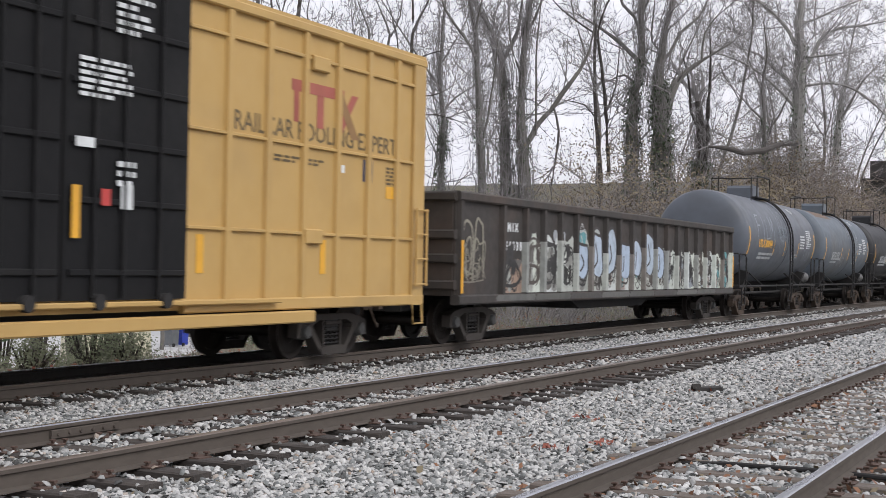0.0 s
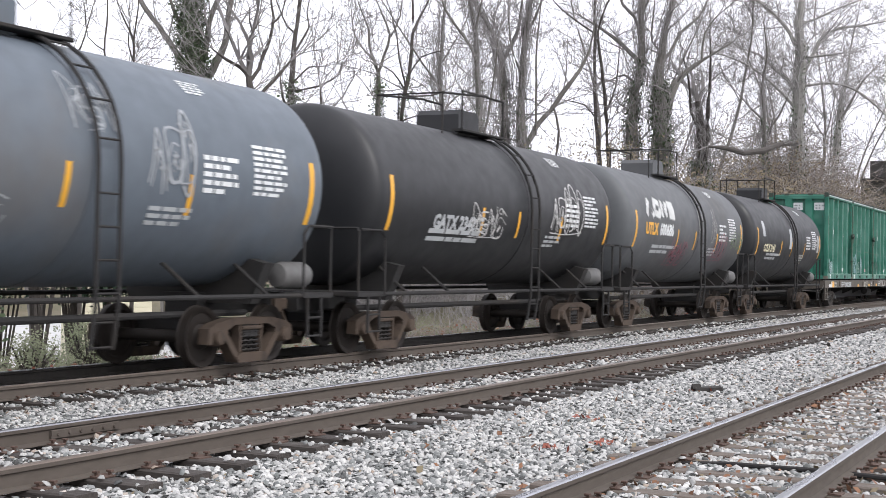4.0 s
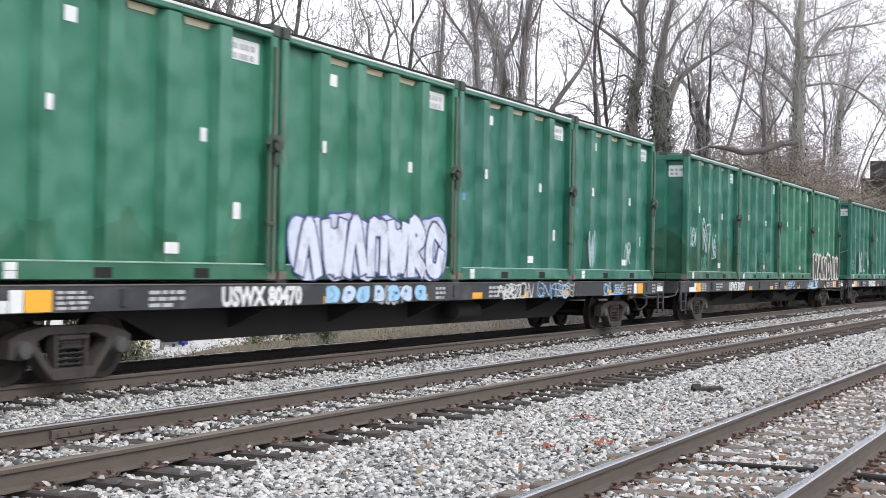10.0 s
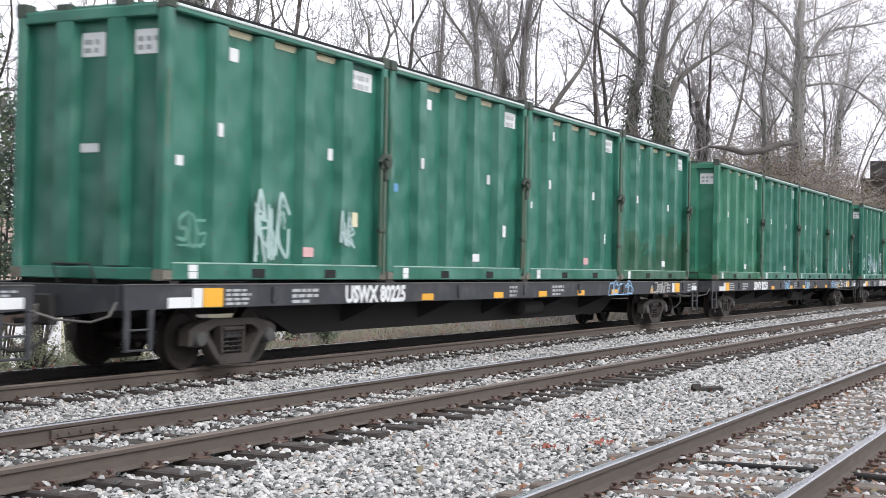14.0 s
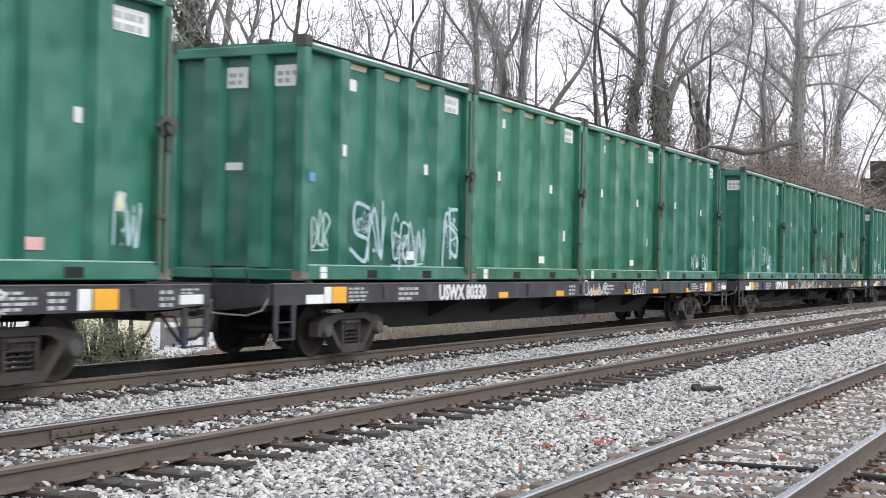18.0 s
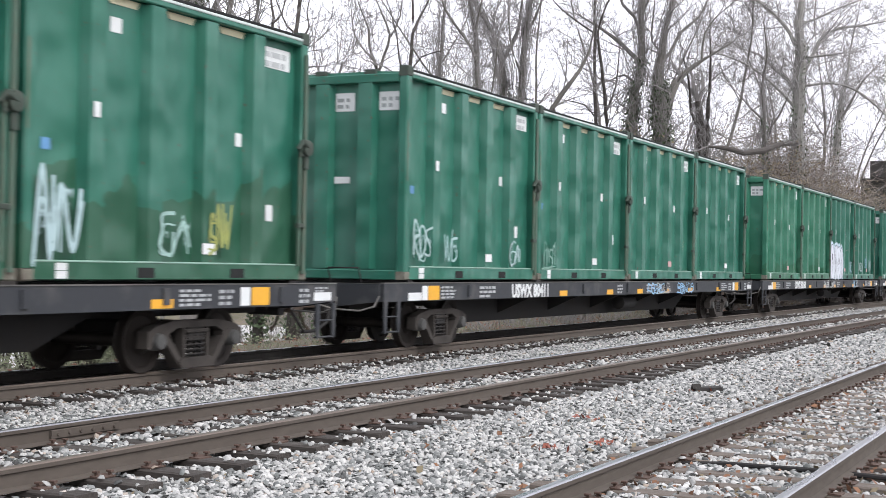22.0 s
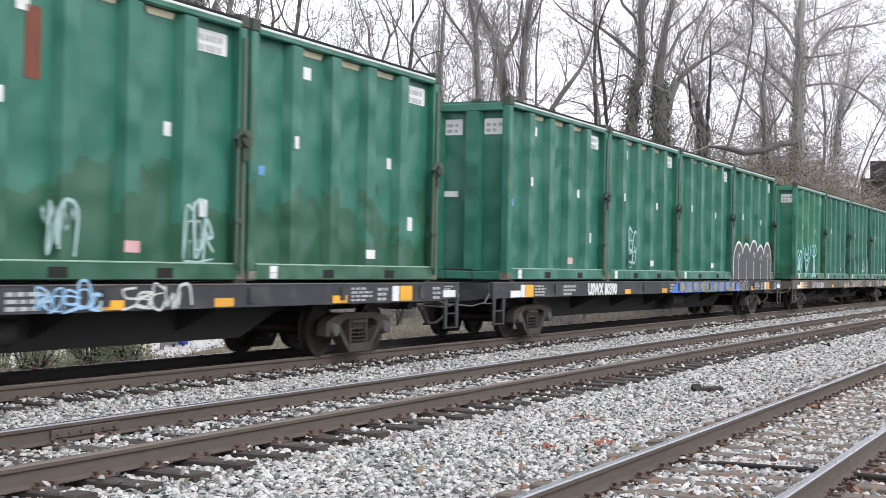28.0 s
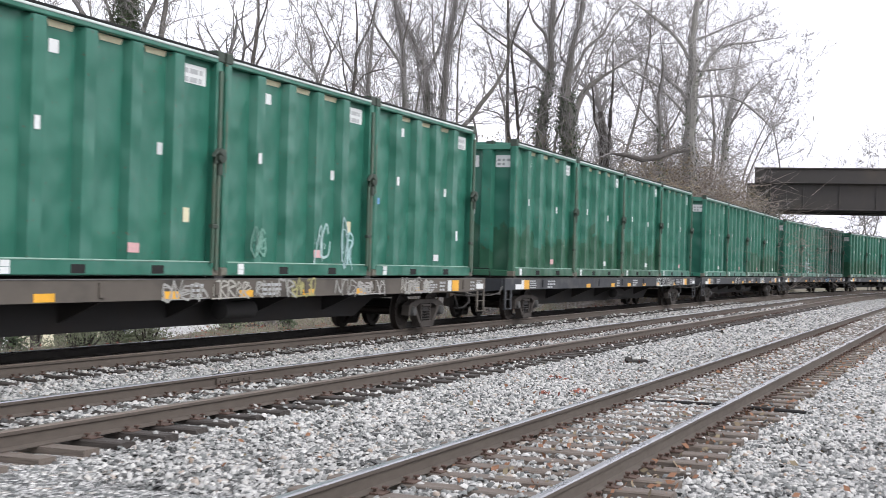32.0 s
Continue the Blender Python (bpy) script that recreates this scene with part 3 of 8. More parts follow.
ALPHABET = {"W": [[(0.0, 1), (0.2, 0), (0.5, 0.7), (0.8, 0), (1.0, 1)]], "A": [[(0.0, 0), (0.5, 1), (1.0, 0)], [(0.25, 0.38), (0.75, 0.38)]], "N": [[(0.05, 0), (0.1, 1), (0.85, 0.05), (0.95, 1)]],
            "D": [[(0.1, 0), (0.1, 1), (0.7, 0.9), (0.95, 0.5), (0.7, 0.1), (0.1, 0)]], "I": [[(0.5, 0), (0.5, 1)]], "F": [[(0.1, 0), (0.1, 1), (0.9, 1)], [(0.1, 0.55), (0.75, 0.55)]],
            "L": [[(0.15, 1), (0.1, 0), (0.9, 0.05)]], "M": [[(0.0, 0), (0.15, 1), (0.5, 0.35), (0.85, 1), (1.0, 0)]]}


def word_paint(parent, word, x, z, w, h, y, col, thick, line=None, halo=None):
    """A sprayed word in straight strokes, with an outline and a halo where they are given."""
    cell = w / len(word)
    layers = [(thick, col, 0.009, "spray_word")] + ([(thick + 0.05, line, 0.006, "outline")] if line else []) + ([(thick + 0.26, halo, 0.003, "halo")] if halo else [])
    ob = None
    for wide, paint, out, name in layers:
        s = Shape()
        for i, letter in enumerate(word):
            m = thick * 0.55
            for form in ALPHABET[letter]:
                ends = [(i * cell + m + (cell - 2 * m) * u + 0.05 * cell * v, m * 0.6 + (h * (1.0 - 0.06 * (i % 3)) - 1.2 * m) * v) for u, v in form]
                fine = [(a + (c - a) * f / 6, b + (d - b) * f / 6) for (a, b), (c, d) in zip(ends, ends[1:]) for f in range(6)] + [ends[-1]]
                s.ribbon(fine if not halo else ends, wide, -out - 0.0006 * (i % 2))
        q = tagged(part(name, s, spray(paint), ob or parent, "" if ob else "large sprayed graffiti letters", None if ob else (x, y, z), False), kind="stuff")
        ob = ob or q
    return ob


def rounded(cx, cz, w, h, n=20, k=2.6):
    out = []
    for i in range(n):
        a = 2 * math.pi * i / n
        c, d = math.cos(a), math.sin(a)
        out.append((cx + w / 2 * math.copysign(abs(c) ** (2 / k), c), cz + h / 2 * math.copysign(abs(d) ** (2 / k), d)))
    return out


STROKES = [[(0.1, 0), (0.25, 1), (0.75, 0.1), (0.95, 1)], [(0.0, 0), (0.45, 1), (0.95, 0)], [(0.05, 0.95), (0.3, 0.05), (0.5, 0.7), (0.75, 0.05), (1.0, 0.95)],
           [(0.15, 0), (0.2, 1), (0.85, 0.75), (0.3, 0.45), (0.95, 0.0)], [(0.9, 0.85), (0.4, 1.0), (0.1, 0.6), (0.15, 0.1), (0.7, 0.0), (0.95, 0.4)], [(0.9, 0.9), (0.2, 0.9), (0.2, 0.5), (0.85, 0.45), (0.8, 0.05), (0.1, 0.08)],
           [(0.1, 0), (0.15, 0.9), (0.5, 1.0), (0.9, 0.9), (0.9, 0)], [(0.2, 0.05), (0.2, 0.95), (0.7, 1.0), (0.9, 0.5), (0.65, 0.02), (0.2, 0.05)]]


def piece_paint(parent, x, z, w, h, fill, line, seed, y, letters=5, halo=None, tall_last=False, soft=False):
    """A large sprayed piece: thick interlocking strokes with outlines, on a halo."""
    rnd = random.Random(seed)
    body, edge, back = Shape(), Shape(), Shape()
    cell = w / letters
    thick = min(cell * 0.36, h * 0.30)
    for i in range(letters):
        hh = h * (1.25 if tall_last and i == letters - 1 else rnd.uniform(0.88, 1.0))
        m = thick * 0.5
        pts = [(i * cell - 0.06 * cell + (m + (cell * 1.12 - 2 * m) * u), m + (hh - 2 * m) * v + rnd.uniform(-0.03, 0.03) * h) for u, v in rnd.choice(STROKES)]
        pts = flowing(pts, 5 if soft else 1)
        k = 0.0009 * i
        body.ribbon(pts, thick, -0.009 - k)
        edge.ribbon(pts, thick + max(0.06, h * 0.075), -0.0055 - k)
        if halo:
            back.ribbon(pts, thick + max(0.2, h * 0.22), -0.002 - k * 0.3)
        if rnd.random() < 0.6:
            body.ribbon([(a * 0.98 + 0.02, b) for a, b in pts[:2]], thick * 0.7, -0.0094 - k)
    ob = tagged(part("spray_piece", body, spray(fill), parent, "large sprayed graffiti piece", (x, y, z), False), kind="stuff")
    tagged(part("outline", edge, spray(line), ob, "", None, False), kind="stuff")
    if halo:
        tagged(part("halo", back, spray(halo), ob, "", None, False), kind="stuff")
    return ob


def blob(s, outline, y):
    """A flat painted shape, facing the near side."""
    k = len(s.v)
    s.v += [(u, y, v) for u, v in outline]
    s.f.append(tuple(range(k, k + len(outline))))


def grown(outline, d):
    cx, cz = sum(p[0] for p in outline) / len(outline), sum(p[1] for p in outline) / len(outline)
    out = []
    for u, v in outline:
        r = math.hypot(u - cx, v - cz)
        out.append((u + (u - cx) / r * d, max(v + (v - cz) / r * d, 0.0)))
    return out


def dome(x0, x1, h, lean=0.0, n=14):
    """A tall letter body with an arched top."""
    w = (x1 - x0) / 2
    out = [(x0, 0), (x1, 0)]
    for i in range(n + 1):
        a = math.pi * i / n
        out.append(((x0 + x1) / 2 + w * math.cos(a) * (1 - 0.06 * math.sin(a)) + lean * math.sin(a), h - w * 1.05 + w * 1.05 * math.sin(a)))
    return out


def blob_piece(parent, x, z, w, h, fills, line, halo, seed, y, letters, edge=0.045, arched=False, marks=None, squat=0.0, fat=1.16):
    """Sprayed bubble letters side by side: halo, outline, fill and inner lines."""
    rnd = random.Random(seed)
    cell = w / letters
    shapes = []
    for i in range(letters):
        hh = h * (1 if squat else rnd.uniform(0.84, 1.0))
        c, k = (i + 0.5 + rnd.uniform(-0.05, 0.05)) * cell, cell * fat * rnd.uniform(0.92, 1.08) / 2
        a, b = c - k, c + k
        if arched:
            shapes.append(dome(a, b, hh * (1.12 if i == letters - 1 else 1.0), rnd.uniform(-0.05, 0.05)))
        else:
            o = rounded((a + b) / 2, hh / 2, b - a, hh, 26, rnd.uniform(2.2, 3.6))
            k, m = rnd.uniform(0, 6), rnd.uniform(-0.12, 0.12)
            shapes.append([(u + m * v + 0.05 * cell * math.sin(v / h * 6 + k), v + 0.04 * h * math.sin(u / cell * 6 + k)) for u, v in o])
    ob = None
    for i, o in enumerate(shapes):
        d = 0.0012 * i
        body, rim, back = Shape(), Shape(), Shape()
        blob(body, o, -0.006 - d)
        blob(rim, grown(o, edge), -0.0045 - d)
        fill = fills[i % len(fills)]
        if ob is None:
            ob = part("spray_piece", body, spray(fill), parent, "large sprayed bubble letters", (x, y, z), False)
        else:
            part("letter", body, spray(fill), ob, "", None, False)
        part("outline", rim, spray(line), ob, "", None, False)
        if halo:
            blob(back, grown(o, edge + max(0.07, 0.08 * h)), -0.002 - d * 0.3)
            part("halo", back, spray(halo), ob, "", None, False)
        inner = Shape()
        a, b = min(u for u, v in o), max(u for u, v in o)
        hh = max(v for u, v in o)
        c = (a + b) / 2
        if arched:
            inner.ribbon([(c + 0.02, 0.0), (c, hh * rnd.uniform(0.45, 0.62))], 0.05, -0.0068 - d)
            if rnd.random() < 0.7:
                inner.ribbon(flowing([(c - 0.15, hh * 0.62), (c, hh * 0.72), (c + 0.12, hh * 0.6), (c + 0.16, hh * 0.75)]), 0.03, -0.0068 - d)
        else:
            t = max(edge * 0.8, 0.012)
            inner.ribbon(flowing([(a + (b - a) * 0.35, hh * 0.2), (a + (b - a) * rnd.uniform(0.4, 0.7), hh * rnd.uniform(0.35, 0.5)), (a + (b - a) * 0.4, hh * rnd.uniform(0.6, 0.8))]), t, -0.0068 - d)
            if letters > 1 and rnd.random() < 0.6:
                blob(inner, rounded(c + (b - a) * rnd.uniform(-0.1, 0.2), hh * rnd.uniform(0.5, 0.7), (b - a) * 0.24, hh * 0.2, 10), -0.0068 - d)
        tagged(part("inner_line", inner, spray(marks or line), ob, "", None, False), kind="stuff")
    return ob


CASTING = surface("worn_beige_casting", (0.19, 0.185, 0.15), (0.11, 0.10, 0.08), 0.8, 0, 14, 0.3, (0.07, 0.05, 0.035), 0.6, 3.0)


# ---- waste container ----
C_LEN, C_HALF, C_HIGH = 6.13, 1.30, 3.70


def rib_outline(w, d):
    return [(-w / 2, 0), (-w / 2 + 0.05, -d), (w / 2 - 0.05, -d), (w / 2, 0)]


def container_template():
    t = thing("waste_container", "green steel waste container with pressed ribs, on a flat wagon", "container", "waste containers on the flat wagons")
    shell = Shape()
    i = 0.15
    shell.box(i, -C_HALF + i, 0.16, C_LEN - i, C_HALF - i, C_HIGH - 0.10)
    part("shell", shell, GREEN, t)
    rib = Shape().prism([(-0.20, 0.0), (-0.14, -0.142), (0.14, -0.142), (0.20, 0.0)], "z", 0.19, C_HIGH - 0.14).mesh("rib")
    rib.materials.append(GREEN)
    for x in (1.25, 2.43, 3.61, 4.79):
        part("rib", rib, GREEN, t, "", (x, -C_HALF + i, 0))
        part("rib", rib, GREEN, t, "", Matrix.Translation((x, C_HALF - i, 0)) @ Matrix.Rotation(math.pi, 4, "Z"))
    for y in (-0.44, 0.44):
        part("rib", rib, GREEN, t, "", Matrix.Translation((i, y, 0)) @ Matrix.Rotation(radians(-90), 4, "Z"))
        part("rib", rib, GREEN, t, "", Matrix.Translation((C_LEN - i, y, 0)) @ Matrix.Rotation(radians(90), 4, "Z"))
    post = Shape().bar(-0.09, -0.09, 0.15, 0.09, 0.09, C_HIGH - 0.10, 0.025).mesh("corner_post")
    cap = Shape().bar(-0.10, -0.09, 0, 0.12, 0.09, 0.19, 0.02).mesh("corner_casting")
    casting = Shape().bar(-0.09, -0.09, 0, 0.11, 0.09, 0.15, 0.02).mesh("corner_casting")
    for x in (0.09, C_LEN - 0.09):
        for y in (-C_HALF + 0.09, C_HALF - 0.09):
            part("corner_post", post, GREEN, t, "", (x, y, 0))
            part("corner_casting", casting, CASTING, t, "worn corner casting", (x, y, 0))
            part("corner_casting", cap, LATCH, t, "", (x, y, C_HIGH - 0.10))
    for y in (-C_HALF + 0.05, C_HALF - 0.05):
        part("top_rail", Shape().bar(0.18, y - 0.05, C_HIGH - 0.125, C_LEN - 0.18, y + 0.05, C_HIGH - 0.04, 0.015), GREEN, t)
        part("bottom_rail", Shape().bar(0.18, y - 0.05, 0.01, C_LEN - 0.18, y + 0.05, 0.24, 0.015), GREEN, t)
    for x in (0.05, C_LEN - 0.05):
        part("end_rail", Shape().bar(x - 0.05, -C_HALF + 0.18, C_HIGH - 0.20, x + 0.05, C_HALF - 0.18, C_HIGH - 0.04, 0.015), GREEN, t)
        part("end_sill", Shape().bar(x - 0.05, -C_HALF + 0.18, 0.0, x + 0.05, C_HALF - 0.18, 0.17, 0.015), GREEN, t)
    lid = Shape()
    lid.prism([(-C_HALF + 0.04, C_HIGH - 0.06), (C_HALF - 0.04, C_HIGH - 0.06), (C_HALF - 0.04, C_HIGH - 0.01), (0.6, C_HIGH + 0.02), (-0.6, C_HIGH + 0.02), (-C_HALF + 0.04, C_HIGH - 0.01)], "x", 0.12, C_LEN - 0.12)
    part("lid", lid, GREEN, t)
    part("rail_lip", Shape().bar(0.2, -C_HALF - 0.008, 0.225, C_LEN - 0.2, -C_HALF + 0.02, 0.25, 0.006), PALE_EDGE_GREEN, t, "worn pale lip of the bottom rail with its highlight coloured in")
    part("lid_edge", Shape().bar(0.2, -C_HALF - 0.012, C_HIGH - 0.055, C_LEN - 0.2, -C_HALF + 0.03, C_HIGH - 0.012, 0.008), PALE_EDGE, t, "pale lid edge")
    # added black strip that draws the shadow line over the lid edge
    part("lid_seal", Shape().bar(0.2, -C_HALF - 0.004, C_HIGH - 0.008, C_LEN - 0.2, -C_HALF + 0.06, C_HIGH + 0.035, 0.008), SHADE_BLACK, t, "dark strip put in for the shadow line above the lid edge")
    for y in (-0.62, 0.40):
        part("lid_fitting", Shape().bar(0.02, y, C_HIGH - 0.04, 0.16, y + 0.22, C_HIGH + 0.05, 0.01), LATCH, t, "grimy lid hinge")
    # closed black blocks in place of the pockets' shaded openings
    for x in (2.25, 4.30):
        part("fork_pocket", Shape().box(x - 0.17, -C_HALF - 0.004, 0.04, x + 0.17, -C_HALF + 0.05, 0.17), SHADE_BLACK, t, "fork pocket, its shaded opening put in as a dark block")
    for x in (1.55, 2.75, 3.95):
        part("vent", Shape().prism([(x, C_HIGH - 0.13), (x + 0.06, C_HIGH - 0.225), (x + 0.58, C_HIGH - 0.225), (x + 0.64, C_HIGH - 0.13)], "y", -C_HALF + i - 0.012, -C_HALF + i + 0.01), CREAM, t, "cream roof vent slot")
    part("lock_rod", Shape().tube([(C_LEN - 0.27, -C_HALF - 0.04, 0.22), (C_LEN - 0.27, -C_HALF - 0.04, 2.02)], 0.033, 7), LATCH_GREEN, t)
    part("lock_bar", Shape().bar(C_LEN - 0.15, -C_HALF - 0.05, 0.10, C_LEN - 0.06, -C_HALF - 0.002, 3.45, 0.015), LATCH_GREEN, t)
    for z in (0.8,):
        part("rod_bracket", Shape().bar(C_LEN - 0.33, -C_HALF - 0.075, z, C_LEN - 0.16, -C_HALF - 0.002, z + 0.07, 0.012), LATCH, t)
    latch = Shape()
    latch.lathe([(-0.09, 0.05), (-0.075, 0.12), (0.0, 0.14), (0.05, 0.11)], "y", (C_LEN - 0.12, -C_HALF - 0.04, 2.02), 14)
    latch.tube([(C_LEN - 0.12, -C_HALF - 0.09, 2.03), (C_LEN - 0.30, -C_HALF - 0.11, 2.10), (C_LEN - 0.38, -C_HALF - 0.08, 2.0), (C_LEN - 0.27, -C_HALF - 0.06, 1.90)], [0.05, 0.045, 0.04, 0.04], 7)
    latch.bar(C_LEN - 0.16, -C_HALF - 0.08, 1.70, C_LEN - 0.05, -C_HALF, 1.92, 0.02)
    part("latch", latch, LATCH, t, "grimy knuckle-shaped door latch")
    plate("panel_sticker", t, 5.00, 3.16, 0.80, 0.31, WHITE, -C_HALF + i - 0.004, "white sticker with rows of small print")
    stencil(t, 5.03, 3.18, 0.74, 0.28, 2, -C_HALF + i - 0.011, PALE, 5)
    plate("sticker", t, 1.62, 3.12, 0.22, 0.19, WHITE, -C_HALF + i - 0.004)
    plate("sticker", t, 1.17, 2.0, 0.12, 0.19, WHITE, -C_HALF - 0.003)
    plate("sticker", t, 4.40, 1.92, 0.15, 0.19, WHITE, -C_HALF + i - 0.004)
    plate("sticker", t, 0.55, 0.03, 0.20, 0.09, WHITE, -C_HALF - 0.003)
    plate("sticker", t, 0.55, 0.127, 0.20, 0.09, WHITE, -C_HALF - 0.003)
    plate("edge_wear", t, 0.02, 1.75, 0.035, 1.05, EDGE_WEAR, -C_HALF - 0.002, "rubbed brown post edge")
    end = Matrix.Rotation(radians(-90), 4, "Z")
    for y, z, w, h in ((0.24, 3.02, 0.40, 0.33), (-0.66, 3.02, 0.52, 0.33), (0.24, 1.72, 0.32, 0.12)):
        p = plate("end_sticker", t, 0, 0, w, h, WHITE, 0)
        p.matrix_basis = Matrix.Translation((i - 0.006, y, z)) @ end
        if h > 0.3:
            q = stencil(t, 0, 0, w * 0.8, h * 0.7, 2, 0, DARKPRINT, int(y * 100))
            q.matrix_basis = Matrix.Translation((i - 0.013, y - w * 0.1, z + h * 0.16)) @ end
    return t


PINK = surface("pink_label", (0.66, 0.40, 0.40), None, 0.5, 0, 20, 0.0)
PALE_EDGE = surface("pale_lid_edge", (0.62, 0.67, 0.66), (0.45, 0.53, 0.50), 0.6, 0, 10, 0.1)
# worn green edge, with the lip's highlight put into the pale tone
PALE_EDGE_GREEN = surface("worn_highlit_green_edge", (0.36, 0.47, 0.42), (0.10, 0.26, 0.18), 0.6, 0, 6, 0.1)
EDGE_WEAR = surface("rubbed_edge", (0.17, 0.15, 0.11), (0.06, 0.13, 0.09), 0.8, 0, 9, 0.2, (0.05, 0.14, 0.09), 0.8, 5.0)
LATCH_GREEN = surface("worn_rod_green", (0.045, 0.12, 0.085), (0.07, 0.085, 0.06), 0.6, 0, 9, 0.2, (0.10, 0.085, 0.06), 0.6, 2.5)
# black that paints the shade of fork pockets and the lid's shadow line
SHADE_BLACK = surface("painted_shade_black", (0.008, 0.009, 0.009), None, 0.9, 0, 10, 0.0)
LATCH = surface("grimy_green", (0.03, 0.06, 0.045), (0.05, 0.05, 0.04), 0.7, 0, 14, 0.3)
DARKPRINT = surface("grey_print", (0.36, 0.39, 0.39), None, 0.7, 0, 20, 0.0)


# ---- flat wagon ----
SILL_EDGE = surface("patchy_deck_edge", (0.17, 0.165, 0.155), (0.05, 0.047, 0.045), 0.7, 0, 5, 0.2, (0.03, 0.03, 0.03), 0.8, 1.4, stretch=(0.4, 1, 1))
GREY_ROD = surface("worn_grey_rod", (0.22, 0.215, 0.205), (0.10, 0.09, 0.08), 0.7, 0, 12, 0.2)
F_HALF = 13.3
DECK = 1.244


def flat_template(sill_material, label):
    t = thing("flat_wagon", label, "flat wagon", "flat wagons of the train")
    part("deck", Shape().bar(-F_HALF, -1.29, 1.12, F_HALF, 1.29, 1.175, 0.01), DARK_STEEL, t)
    for k in (-1, 1):
        s = Shape()
        y0, y1 = sorted((k * 1.36, k * 1.29))
        s.prism([(-F_HALF, 0.875), (F_HALF - 1.0, 0.865), (F_HALF, 0.92), (F_HALF, 1.185), (-F_HALF, 1.185)], "y", y0, y1)
        part("side_sill", s, sill_material, t)
        part("deck_lip", Shape().bar(-F_HALF, min(y0, y1) - 0.012, 1.186, F_HALF, max(y0, y1) + 0.012, 1.204, 0.004), SILL_EDGE, t, "patchy pale deck edge")
        f = Shape()
        y0, y1 = sorted((k * 0.30, k * 0.26))
        f.prism([(-12.6, 0.72), (-8.6, 0.72), (-7.6, 0.34), (7.6, 0.34), (8.6, 0.72), (12.6, 0.72), (12.6, 1.115), (-12.6, 1.115)], "y", y0, y1)
        part("centre_sill", f, DARK_STEEL, t)
        part("end_sill", Shape().prism([(-1.285, 0.88), (-0.45, 0.78), (0.45, 0.78), (1.285, 0.88), (1.285, 1.18), (-1.285, 1.18)], "x", k * F_HALF - 0.05, k * F_HALF + 0.05), sill_material, t)
        part("draft_pocket", Shape().bar(k * F_HALF - 0.02, -0.3, 0.66, k * (F_HALF + 0.16), 0.3, 1.06, 0.02) if k > 0 else Shape().bar(-F_HALF - 0.16, -0.3, 0.66, -F_HALF + 0.02, 0.3, 1.06, 0.02), DARK_STEEL, t)
        part("uncoupling_rod", Shape().tube([(k * (F_HALF + 0.09), -1.32, 0.98), (k * (F_HALF + 0.16), -1.26, 0.80), (k * (F_HALF + 0.18), -1.0, 0.72), (k * (F_HALF + 0.18), -0.45, 0.74), (k * (F_HALF + 0.45), -0.22, 0.86)], 0.017, 6), GREY_ROD, t, "bent grey uncoupling rod")
        part("air_hose", Shape().tube([(k * (F_HALF + 0.2), -0.42, 0.72), (k * (F_HALF + 0.35), -0.46, 0.52), (k * (F_HALF + 0.60), -0.40, 0.38), (k * (F_HALF + 0.86), -0.25, 0.36)], 0.028, 7), DARK_STEEL, t, "black rubber air hose")
    for x in (-6.0, -3.0, 0.0, 3.0, 6.0):
        part("crossbearer", Shape().prism([(-1.28, 1.11), (-1.28, 0.95), (-0.3, 0.5), (0.3, 0.5), (1.28, 0.95), (1.28, 1.11)], "x", x - 0.04, x + 0.04), DARK_STEEL, t)
    part("brake_pipe", Shape().tube([(-10, -0.75, 0.86), (10, -0.75, 0.86)], 0.03, 6), DARK_STEEL, t)
    reservoir = Shape().lathe([(-0.6, 0.05), (-0.55, 0.17), (0.55, 0.17), (0.6, 0.05)], "x", (1.6, -0.7, 0.62), 14)
    part("air_reservoir", reservoir, DARK_STEEL, t)
    for x in (-6.1, 0.0, 6.1):
        for k in (-1, 1):
            part("container_pedestal", Shape().bar(x - 0.14, k * 1.2 - 0.09, 1.176, x + 0.14, k * 1.2 + 0.09, 1.243, 0.01), DARK_STEEL, t)
    for x in (-12.15, 12.15):
        part("container_pedestal", Shape().bar(x - 0.10, -1.27, 1.176, x + 0.10, 1.29, 1.243, 0.01), DARK_STEEL, t)
    for x in (-F_HALF + 0.32, F_HALF - 0.30):
        s = Shape()
        for u in (-0.24, 0.24):
            s.prism([(x + u - 0.055, 0.88), (x + u + 0.055, 0.88), (x + u + 0.045, 0.55), (x + u + 0.03, 0.34), (x + u - 0.03, 0.34), (x + u - 0.06, 0.55)], "y", -1.365, -1.335)
        for z in (0.36, 0.62):
            s.bar(x - 0.26, -1.37, z - 0.012, x + 0.26, -1.29, z + 0.012, 0.006)
        part("step", s, sill_material, t, "sill step with two treads")
    for x in (-9.85, -3.45, -0.2, 3.1, 6.3, 8.9, 11.7):
        part("stake_pocket", Shape().bar(x - 0.07, -1.40, 0.93, x + 0.07, -1.355, 1.15, 0.015), sill_material, t)
    part("end_stencil", Shape().box(-F_HALF - 0.056, 0.10, 1.10, -F_HALF - 0.05, 0.80, 1.15).box(-F_HALF - 0.056, 0.0, 1.01, -F_HALF - 0.05, 0.78, 1.035), PALE, t, "pale stencilled lines", None, False)
    s = Shape().tube([(-F_HALF - 0.06, -0.95, 1.2), (-F_HALF - 0.16, -0.95, 1.45), (-F_HALF - 0.16, -0.35, 1.45), (-F_HALF - 0.06, -0.35, 1.2)], 0.015, 6)
    part("grab_iron", s, DARK_STEEL, t)
    truck(t, -10.45, TRUCK_GRIME)
